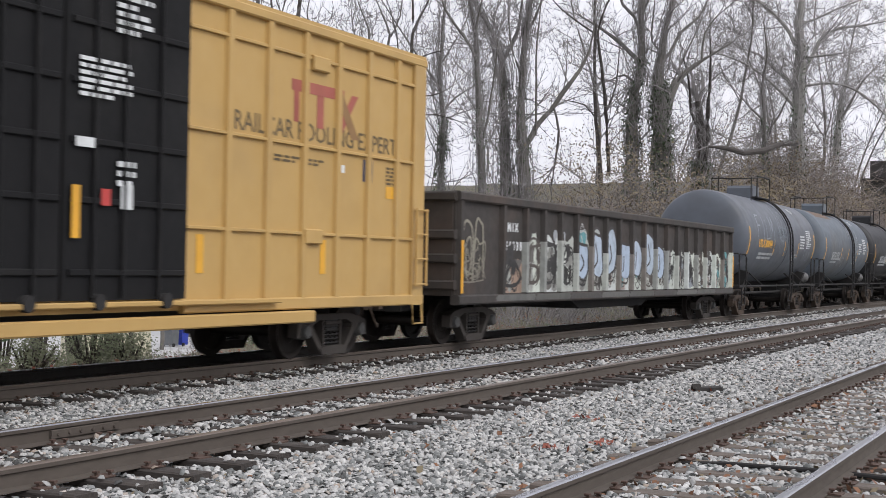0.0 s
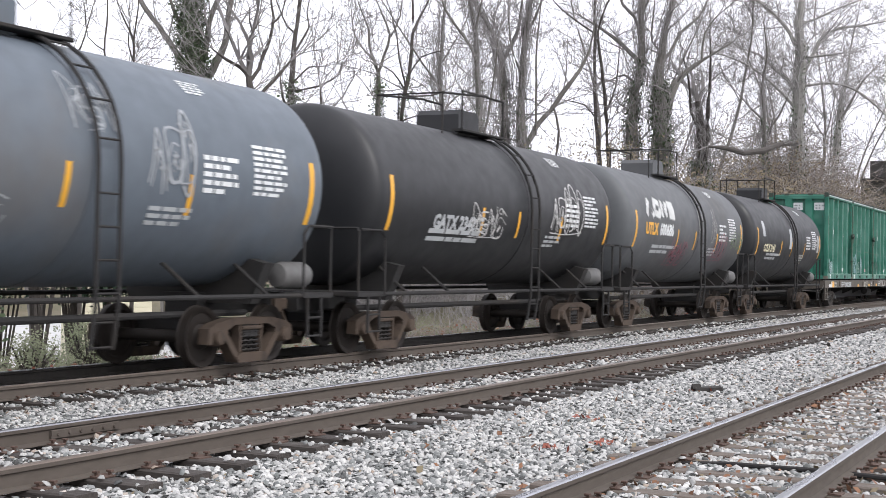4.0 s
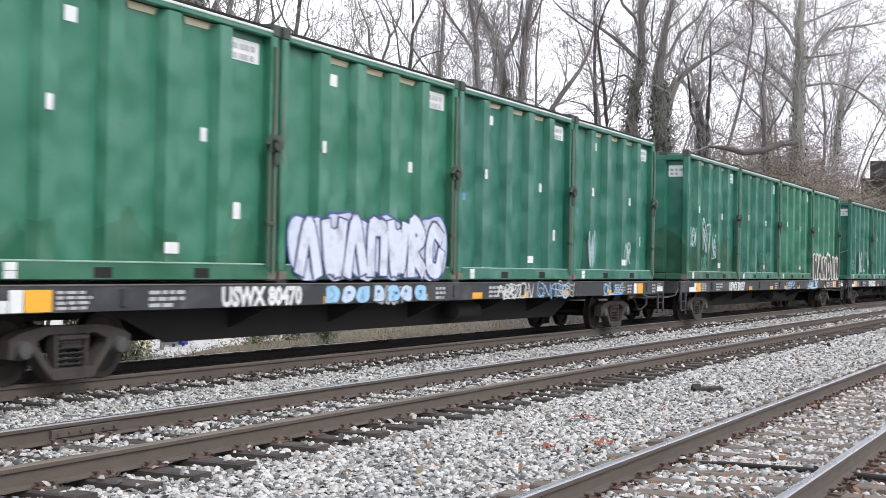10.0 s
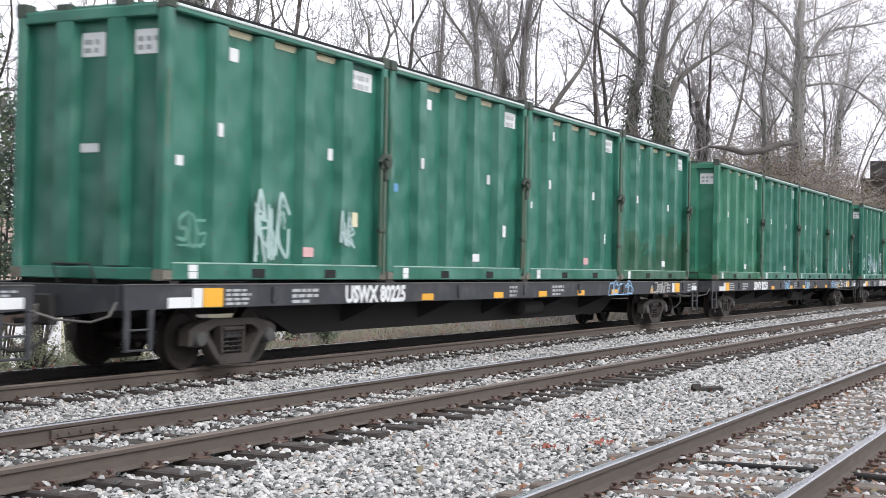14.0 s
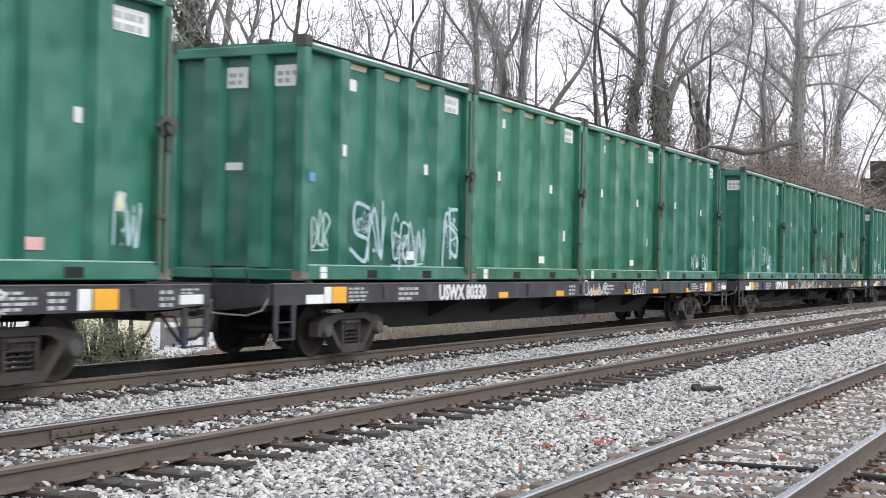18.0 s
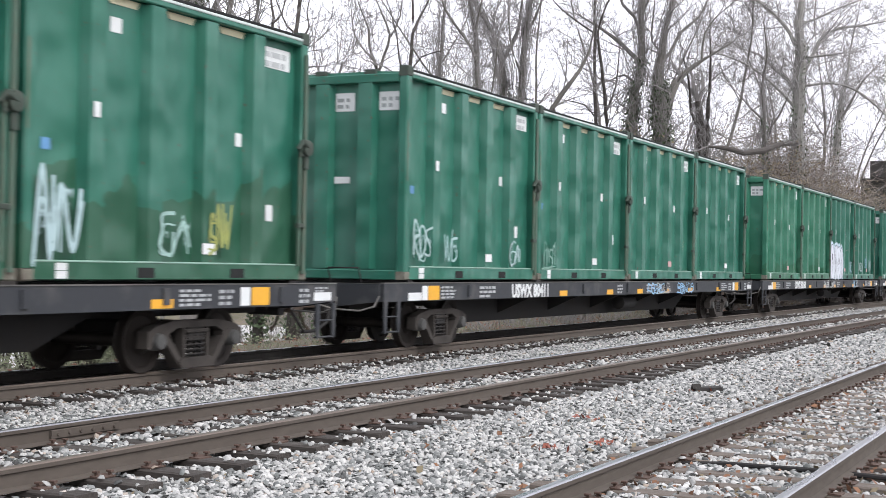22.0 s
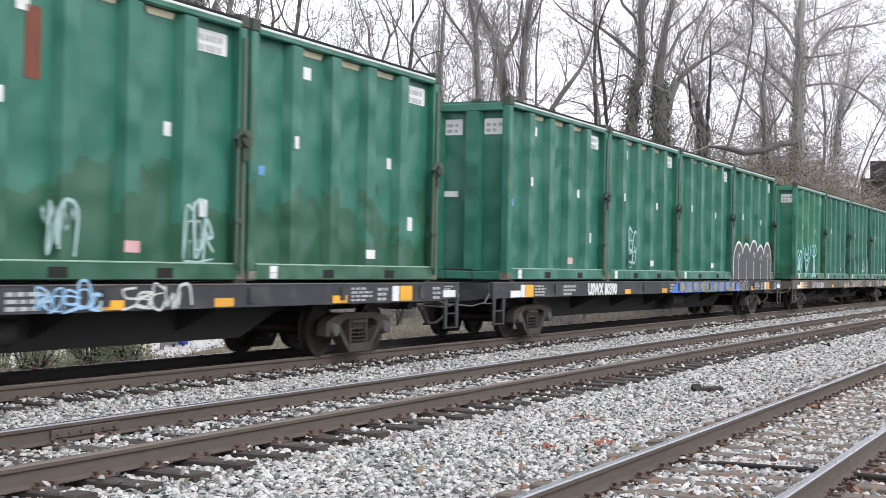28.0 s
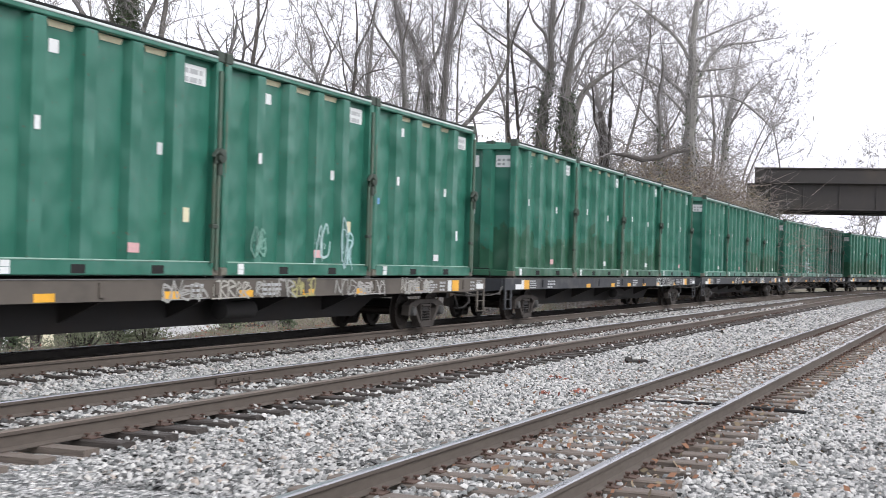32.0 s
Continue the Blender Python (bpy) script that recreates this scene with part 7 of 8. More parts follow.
grown_tree(711, (73.5, 26), "two slim dark bare stems rising side by side", BARK_DARK, 0, 9, 1.1,
           stem((0.13, 6.77, 0.158), (-0.03, 8.66, 0.142), (-0.19, 10.24, 0.127), (-0.25, 11.82, 0.111), (-0.28, 13.4, 0.111), (-0.28, 14.99, 0.111), (-0.35, 16.57, 0.095), (-0.44, 18.78, 0.047)),
           stem((0.6, 6.78, 0.127), (0.51, 8.36, 0.127), (0.38, 10.25, 0.127), (0.19, 11.83, 0.111), (-0.03, 13.41, 0.095), (-0.13, 14.36, 0.079), (0.28, 15.63, 0.063), (0.76, 16.59, 0.047), (1.08, 18.17, 0.032)),
           stem((-0.22, 14.67, 0.079), (-1.14, 15.29, 0.063), (-2.25, 16.21, 0.047), (-3.04, 17.15, 0.032)),
           stem((-0.19, 9.93, 0.063), (-0.82, 10.71, 0.047), (-2.09, 11, 0.032)),
           stem((0.38, 10.25, 0.063), (0.92, 11.84, 0.047), (1.08, 13.75, 0.032)))
grown_tree(712, (73.64, 24), "massive vine-hung bare tree with rising limbs", BARK, 0.3, 143, 1,
           stem((0, 6.75, 0.47), (-0.09, 8.63, 0.407), (-0.09, 10.2, 0.345), (0.13, 11.77, 0.266), (0.38, 13.34, 0.251), (0.31, 14.59, 0.219), (0.38, 16.47, 0.188), (0.44, 18.66, 0.11), (0.38, 21.17, 0.047)),
           stem((0.31, 12.96, 0.141), (-0.41, 13.79, 0.141), (-1.19, 14.56, 0.125), (-1.97, 15.17, 0.094), (-3.07, 15.94, 0.047)),
           stem((0.34, 14.53, 0.125), (-0.09, 15.68, 0.11), (-0.72, 16.45, 0.094), (-1.19, 18.01, 0.047)),
           stem((0.13, 11.77, 0.11), (-0.56, 12.38, 0.078), (-1.19, 12.21, 0.047)),
           stem((0.41, 15.84, 0.094), (1, 17.11, 0.078), (1.32, 18.99, 0.047)))
grown_tree(713, (73.81, 22.5), "massive vine-hung bare tree with a forked trunk", BARK, 0.5, 156, 1,
           stem((0.12, 6.44, 0.56), (0, 8.61, 0.513), (-0.12, 10.17, 0.467), (-0.12, 11.72, 0.405), (-0.03, 13.28, 0.28), (0.12, 14.53, 0.187), (0.37, 15.47, 0.14), (0.59, 16.71, 0.124), (0.75, 19.21, 0.047)),
           stem((0.25, 9.71, 0.265), (0.56, 11.11, 0.233), (0.81, 11.89, 0.218), (1.31, 12.53, 0.202), (2.15, 13.16, 0.124), (2.93, 13.65, 0.078), (3.86, 14.28, 0.047)),
           stem((-0.03, 12.91, 0.124), (0.44, 13.6, 0.109), (1.06, 14.86, 0.093), (1.99, 15.81, 0.078), (2.61, 17.06, 0.047)),
           stem((-0.03, 13.59, 0.078), (-0.56, 14.2, 0.062), (-0.5, 15.76, 0.047), (-0.34, 17.32, 0.031)),
           stem((2.15, 13.16, 0.078), (2.3, 14.57, 0.062), (2.93, 15.51, 0.031)))
grown_tree(714, (78.01, 21.3), "broken-topped tree trunk smothered in vines", BARK_DARK, 0.7, 104, 0.8,
           stem((0.06, 6.37, 0.438), (-0.06, 7.99, 0.389), (-0.13, 9.61, 0.324), (-0.32, 11.23, 0.211)),
           stem((0.16, 7.34, 0.195), (0.26, 9.29, 0.162), (0.32, 11.24, 0.13), (0.39, 13.19, 0.081), (0.32, 15.13, 0.032)),
           stem((-0.13, 9.61, 0.13), (-0.65, 10.57, 0.097), (-0.81, 12.19, 0.065), (-1.14, 13.48, 0.032)))
grown_tree(715, (93.05, 18.9), "tall pale bare sycamore with a wide open crown", BARK_PALE, 0.15, 71, 2.3,
           stem((0.08, 6.87, 0.601), (0, 9.12, 0.563), (-0.08, 11.37, 0.488), (0, 14, 0.451), (0.08, 16.26, 0.413), (-0.08, 18.13, 0.3), (0.08, 19.64, 0.244), (0.3, 22.27, 0.169), (0.19, 25.27, 0.094), (0.08, 26.77, 0.038)),
           stem((-0.19, 13.55, 0.188), (-0.75, 14.37, 0.15), (-1.69, 15.29, 0.131), (-2.63, 16.21, 0.113), (-3.75, 16.75, 0.056)),
           stem((-0.19, 12.42, 0.131), (-1.13, 13.42, 0.113), (-2.63, 14.71, 0.094), (-4.13, 15.43, 0.075), (-5.26, 15.78, 0.038)),
           stem((-0.26, 16.7, 0.169), (-0.94, 17.74, 0.15), (-1.88, 18.66, 0.131), (-3.19, 19.58, 0.094), (-4.51, 20.3, 0.056)),
           stem((0.23, 14.68, 0.169), (0.94, 16.27, 0.15), (1.5, 17.41, 0.131), (2.63, 17.99, 0.113), (4.13, 18.21, 0.094), (5.63, 18.61, 0.056)),
           stem((0.23, 15.81, 0.113), (1.5, 15.91, 0.094), (3, 16.12, 0.056)),
           stem((0.08, 18.06, 0.113), (1.13, 18.53, 0.094), (2.63, 19.31, 0.075), (4.51, 20.09, 0.038)),
           stem((0.23, 13.93, 0.113), (2.25, 14.04, 0.094), (3.75, 13.51, 0.094), (4.88, 12.59, 0.075), (5.63, 11.85, 0.038)),
           stem((0.15, 20.39, 0.113), (1.5, 21.92, 0.094), (2.63, 23.81, 0.056)),
           stem((0.23, 21.14, 0.113), (-1.13, 22.62, 0.094), (-1.88, 24.48, 0.056)))
grown_tree(716, (111.09, 19.5), "slim pale bare tree beside the bridge", BARK_PALE, 0.1, 32, 2.2,
           stem((-0.22, 9.66, 0.288), (-0.09, 11.87, 0.266), (0.09, 14.09, 0.244), (0.35, 15.42, 0.199), (0.66, 17.2, 0.133), (0.89, 19.42, 0.089), (1.33, 21.64, 0.044)),
           stem((0, 13.29, 0.111), (0.89, 14.77, 0.111), (1.77, 16.34, 0.089), (2.66, 17.24, 0.044)),
           stem((0.22, 14.54, 0.089), (-0.66, 16.73, 0.089), (-1.11, 18.94, 0.066), (-1.33, 20.71, 0.044)))
grown_tree(717, (89.38, 20.5), "bare grey tree tangled with vines", BARK, 0.1, 52, 1,
           stem((0.26, 7.41, 0.182), (0.18, 9.6, 0.164), (0.11, 11.78, 0.146), (0, 13.61, 0.109), (0.26, 15.44, 0.073), (0, 17.62, 0.036)),
           stem((0.15, 11.24, 0.091), (-0.73, 12.13, 0.073), (-1.64, 13.21, 0.036)),
           stem((0.18, 10.33, 0.091), (1.09, 11.62, 0.073), (1.64, 12.91, 0.036)))
grown_tree(718, (37.79, 30), "slim dark bare sapling", BARK_DARK, 0, 0, 0.9,
           stem((0, 5.37, 0.067), (0, 6.53, 0.058), (-0.04, 7.49, 0.058), (-0.1, 8.25, 0.048), (-0.13, 9.02, 0.048), (-0.38, 9.59, 0.038), (-0.67, 10.26, 0.029), (-0.86, 11.12, 0.019)),
           stem((-0.12, 9.02, 0.038), (0, 9.99, 0.029), (0.06, 10.95, 0.019)),
           stem((-0.1, 8.25, 0.038), (-0.29, 8.83, 0.029), (-0.25, 9.4, 0.019)))
grown_tree(719, (39.3, 32), "dark bare tree leaning out of the shrubs", BARK_DARK, 0, 0, 0.9,
           stem((0.06, 5.95, 0.101), (0, 6.75, 0.091), (-0.12, 7.56, 0.07), (-0.26, 7.96, 0.06), (-0.46, 8.56, 0.05), (-0.5, 9.36, 0.04), (-0.42, 10.17, 0.04), (-0.46, 11.17, 0.02)),
           stem((0, 6.95, 0.06), (0.18, 7.96, 0.05), (0.34, 8.27, 0.03)),
           stem((-0.12, 7.52, 0.05), (-0.76, 7.24, 0.04), (-1.67, 6.82, 0.03)),
           stem((-0.5, 8.96, 0.03), (-1.07, 9.35, 0.02), (-1.17, 10.15, 0.02)))
grown_tree(720, (30.28, 26), "dark bare tree with a low crooked limb", BARK_DARK, 0, 0, 0.8,
           stem((0.11, 5.12, 0.063), (0.08, 5.75, 0.071), (-0.16, 6.14, 0.079), (-0.55, 6.52, 0.071), (-0.79, 6.84, 0.063), (-1.18, 7.22, 0.039), (-1.65, 7.06, 0.024)),
           stem((-0.55, 6.49, 0.039), (-0.31, 6.84, 0.031), (0, 7.4, 0.031), (0.16, 7.96, 0.024), (0.31, 8.59, 0.016)),
           stem((-0.11, 6.09, 0.047), (-0.71, 6.29, 0.047), (-1.65, 6.22, 0.047), (-2.44, 6.18, 0.031)))
grown_tree(721, (22.58, 22), "dark crooked bare tree with ivy up its trunk", BARK_DARK, 1.2, 0, 1,
           stem((-0.02, 1.22, 0.092), (0.01, 3.41, 0.085), (0.06, 4.63, 0.073), (-0.02, 5.61, 0.061), (-0.15, 6.34, 0.043), (-0.21, 7.07, 0.031), (-0.09, 8.05, 0.012)),
           stem((0.04, 4.88, 0.043), (0.34, 5.49, 0.037), (0.52, 6.35, 0.031), (0.46, 7.08, 0.018)),
           stem((0.04, 4.15, 0.037), (0.4, 4.34, 0.031), (0.71, 4.26, 0.018)),
           stem((0.01, 3.41, 0.037), (-0.33, 3.77, 0.031), (-0.51, 4.38, 0.018)))
# a thin further row of the wood behind
KINDS = [bare_tree(300 + k, 16, 0.12, (0.06 * k - 0.1, 0), 3, label="bare winter tree with grey trunk and fine twigs", reach=0.30, twig_r=1.6, lush=0.8) for k in range(4)]
rnd = random.Random(5)
for k in range(10):
    x = 40 + 10 * k + rnd.uniform(-3, 3)
    y = rnd.uniform(36, 52) if x < 85 else rnd.uniform(24, 36)
    m = Matrix.Translation((x, y, ground_height(x, y))) @ Matrix.Rotation(rnd.uniform(0, 6.28), 4, "Z")
    if k < 4:
        KINDS[k].matrix_basis = m
    else:
        copy_thing(KINDS[k % 4], m @ Matrix.Scale(1.25 if x > 85 else 1.0, 4))
# woods beyond the bridge
for k in range(16):
    x, y = 118 + 11 * k + rnd.uniform(-4, 4), rnd.uniform(20, 38) - k * 3.0
    copy_thing(KINDS[k % 4], Matrix.Translation((x, y, ground_height(x, y))) @ Matrix.Rotation(rnd.uniform(0, 6.28), 4, "Z") @ Matrix.Scale(1.2, 4))
for k in range(5):
    x, y = rnd.uniform(110, 135), rnd.uniform(18, 27)
    copy_thing(KINDS[k % 4], Matrix.Translation((x, y, ground_height(x, y) - 0.5)) @ Matrix.Rotation(rnd.uniform(0, 6.28), 4, "Z") @ Matrix.Scale(1.4, 4))
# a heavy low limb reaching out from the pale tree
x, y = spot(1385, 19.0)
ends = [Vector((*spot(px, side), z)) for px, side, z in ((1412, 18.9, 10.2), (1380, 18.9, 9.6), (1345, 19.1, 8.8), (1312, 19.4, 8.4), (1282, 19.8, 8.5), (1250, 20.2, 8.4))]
low = thing("fallen_limb", "grey vine-hung limb leaning out of the pale tree", "limb")
wood, spray_twigs, out = Shape(), Shape(), []
wood.tube(ends, [0.15, 0.17, 0.18, 0.16, 0.14, 0.06], 8)
for p in ends[1:]:
    for _ in range(3):
        limb(out, rnd, p, Vector((rnd.uniform(-1, 1), rnd.uniform(-1, 1), rnd.uniform(-0.6, 0.8))).normalized(), rnd.uniform(1.5, 3), 0.04, 2, 4, 0.0, 0.6)
for pts, radii, level in out:
    sliver(spray_twigs, pts, [max(q, 0.009) for q in radii])
part("branch", wood, BARK_DARK, low)
tagged(part("crown", spray_twigs, TWIG, low), kind="stuff")


# ---- undergrowth ----
def leaf_quads(shape, rnd, c, n, reach, size):
    for _ in range(n):
        p = Vector(c) + Vector((rnd.gauss(0, 1) * reach[0], rnd.gauss(0, 1) * reach[1], rnd.gauss(0, 1) * reach[2]))
        s = rnd.uniform(0.6, 1.3) * size
        u = Vector((rnd.uniform(-1, 1), rnd.uniform(-1, 1), rnd.uniform(-0.8, 0.8))).normalized() * s
        w = u.orthogonal().normalized() * s * 0.6
        k = len(shape.v)
        shape.v += [tuple(p - u), tuple(p + w), tuple(p + u), tuple(p - w)]
        shape.f.append((k, k + 1, k + 2, k + 3))


def stuff(name, shape, material, label, category):
    me = bpy.data.meshes.new(name)
    me.from_pydata(shape.v, [], shape.f)
    me.materials.append(material)
    return tagged(new(name, me), label, category, kind="stuff")


def brush(seed, count, place, tall, material, label, stems=(4, 8), thick=0.009, lean=0.5, side_twigs=0):
    rnd = random.Random(seed)
    s = Shape()
    for _ in range(count):
        x, y = place(rnd)
        z = ground_height(x, y)
        h = rnd.uniform(*tall)
        for _ in range(rnd.randint(*stems)):
            hh = h * rnd.uniform(0.45, 1.0)
            d = Vector((rnd.uniform(-1, 1) * lean, rnd.uniform(-1, 1) * lean, 1)).normalized()
            p = Vector((x + rnd.uniform(-0.2, 0.2), y + rnd.uniform(-0.2, 0.2), z - 0.05))
            pts = [p.copy()]
            for i in range(4):
                d = (d + Vector((rnd.uniform(-0.35, 0.35), rnd.uniform(-0.35, 0.35), rnd.uniform(-0.35, 0.2) - 0.09 * i))).normalized()
                p = p + d * (hh / 3.6)
                pts.append(p.copy())
            sliver(s, pts, [thick, thick * 0.85, thick * 0.65, thick * 0.5])
            for _ in range(side_twigs):
                q = pts[rnd.randrange(1, 5)]
                e = Vector((rnd.uniform(-1, 1), rnd.uniform(-1, 1), rnd.uniform(-0.7, 0.7))) * hh * 0.22
                sliver(s, [q, q + e + Vector((0, 0, rnd.uniform(-0.1, 0.1))), q + e * 2], [thick * 0.5, thick * 0.4])
    return stuff("brush", s, material, label, "undergrowth")


def strip(s0, s1, y0, y1):
    def place(rnd):
        p, _ = on_line(rnd.uniform(s0, s1), rnd.uniform(y0, y1))
        return p.x, p.y
    return place


brush(1, 160, strip(6, 60, 15.6, 21), (0.2, 0.5), TWIG_TAN, "tan dry brush stems along the far ditch", (4, 7), 0.006)
brush(2, 420, strip(8, 46, 16.0, 22), (0.35, 0.95), TWIG_TAN, "reddish shrub stems along the far ditch", (3, 6), 0.006, 0.6, 2)
brush(8, 380, strip(20, 66, 15.2, 19.5), (0.25, 0.8), TWIG_TAN, "fine reddish brush along the far track", (3, 6), 0.006, 0.7, 2)
brush(7, 150, strip(40, 72, 16.0, 24), (0.8, 2.6), TWIG, "bare grey shrub stems along the far ditch", (4, 7), 0.012, 0.6, 2)
brush(3, 340, strip(48, 82, 19, 30), (2.0, 5.0), TWIG, "tangled bare thicket on the bank", (5, 8), 0.019, 0.6, 2)
brush(4, 560, strip(62, 100, 16.3, 24), (2.6, 7.0), TWIG_TAN, "tangled tan thicket by the bridge", (5, 8), 0.022, 0.7, 3)
brush(5, 320, strip(66, 100, 16.6, 24), (4.0, 8.0), TWIG, "tall grey vine tangle by the bridge", (4, 7), 0.022, 0.6, 4)
brush(6, 800, strip(82, 101, 14.4, 18.5), (3.5, 8.5), TWIG_TAN, "tall tangled thicket against the bridge", (5, 9), 0.024, 0.5, 3)
brush(9, 420, strip(80, 100, 17.0, 20.6), (4.0, 7.4), TWIG_TAN, "dense tan vine mound below the pale tree", (5, 9), 0.026, 0.8, 5)
brush(10, 260, strip(78, 98, 15.8, 19.5), (3.0, 7.0), TWIG, "grey tangle of vines below the pale tree", (5, 9), 0.022, 0.9, 5)
brush(11, 240, strip(44, 62, 24, 29), (3.0, 6.5), TWIG, "grey thicket between the vine-hung trees", (5, 8), 0.014, 0.6, 4)
brush(12, 1000, strip(14, 64, 15.2, 20), (0.25, 0.8), TWIG_TAN, "thin brown weed stems along the far track", (5, 9), 0.005, 0.35, 1)
brush(13, 500, strip(14, 64, 15.0, 19), (0.2, 0.5), GRASS, "straw-coloured grass tufts along the far track", (6, 10), 0.006, 0.5)
rnd = random.Random(9)
cover, litter, red = Shape(), Shape(), Shape()
for _ in range(5200):
    p, _a = on_line(rnd.uniform(6, 60), rnd.uniform(15.0, 22.5))
    if noise.noise((p.x * 0.22, p.y * 0.3, 1.0)) > -0.12:
        leaf_quads(cover, rnd, (p.x, p.y, ground_height(p.x, p.y) + 0.12), 6, (0.25, 0.25, 0.10), 0.04)
for _ in range(5200):
    p, _a = on_line(rnd.uniform(5, 75), 14.4 + 7.6 * rnd.random() ** 1.6)
    leaf_quads(litter if rnd.random() < 0.7 else red, rnd, (p.x, p.y, ground_height(p.x, p.y) + 0.03), 3, (0.3, 0.3, 0.02), 0.05)
stuff("ground_cover", cover, GRASS, "low green and straw-coloured weeds in the ditch", "weeds")
stuff("leaf_litter", litter, LEAF_LITTER, "brown fallen leaves in the ditch", "fallen leaves")
stuff("leaf_litter", red, RED_LEAF, "reddish fallen leaves in the ditch", "fallen leaves")
vines = Shape()
for _ in range(1500):
    p, _a = on_line(rnd.uniform(60, 99), rnd.uniform(15.2, 25))
    leaf_quads(vines, rnd, (p.x, p.y, ground_height(p.x, p.y) + rnd.uniform(0.3, 6.5)), 16, (0.6, 0.6, 0.6), 0.08)
for _ in range(700):
    p, _a = on_line(rnd.uniform(86, 101), rnd.uniform(14.2, 17.5))
    leaf_quads(vines, rnd, (p.x, p.y, ground_height(p.x, p.y) + rnd.uniform(0.3, 7.0)), 14, (0.5, 0.5, 0.6), 0.08)
for _ in range(420):
    p, _a = on_line(rnd.uniform(80, 97), rnd.uniform(17.0, 20))
    leaf_quads(vines, rnd, (p.x, p.y, ground_height(p.x, p.y) + rnd.uniform(3.0, 7.2)), 16, (0.6, 0.6, 0.5), 0.085)
stuff("vine_leaves", vines, TAN_LEAF, "withered tan leaves in the vine thicket", "leaves")


def evergreen(px, side, high, wide, seed, leaf=EVERGREEN, label="dark evergreen shrub behind the line"):
    rnd = random.Random(seed)
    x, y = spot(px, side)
    t = thing("evergreen_shrub", label, "shrub")
    stem, lv = Shape(), Shape()
    for _ in range(16):
        a, h = rnd.uniform(0, 6.3), high * rnd.uniform(0.6, 1)
        rr = wide * rnd.uniform(0.2, 0.9) * (1.2 - h / high * 0.7)
        stem.tube([(0, 0, -0.3), (math.cos(a) * rr * 0.5, math.sin(a) * rr * 0.5, h * 0.5), (math.cos(a) * rr, math.sin(a) * rr, h)], [0.06, 0.04, 0.015], 4, False)
    for _ in range(420 if leaf is EVERGREEN else 200):
        a, h = rnd.uniform(0, 6.3), high * rnd.uniform(0.28 if high > 3 else 0.05, 1) ** 0.8
        rr = wide * (1 - (h / high) ** 2) ** 0.5 * rnd.uniform(0.3, 1.05) * (0.85 + 0.25 * noise.noise((a, h, seed)))
        leaf_quads(lv, rnd, (math.cos(a) * rr, math.sin(a) * rr, h), 16, (0.16, 0.16, 0.14), 0.075 if leaf is EVERGREEN else 0.03)
    part("stem", stem, BARK_DARK, t)
    me = bpy.data.meshes.new("leaves")
    me.from_pydata(lv.v, [], lv.f)
    part("leaves", me, leaf, t)
    t.location = (x, y, ground_height(x, y))


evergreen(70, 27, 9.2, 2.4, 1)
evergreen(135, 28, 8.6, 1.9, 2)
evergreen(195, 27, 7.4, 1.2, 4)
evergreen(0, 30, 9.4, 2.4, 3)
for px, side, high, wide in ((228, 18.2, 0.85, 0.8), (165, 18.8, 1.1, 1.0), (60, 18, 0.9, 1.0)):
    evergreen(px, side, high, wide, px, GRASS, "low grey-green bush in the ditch")


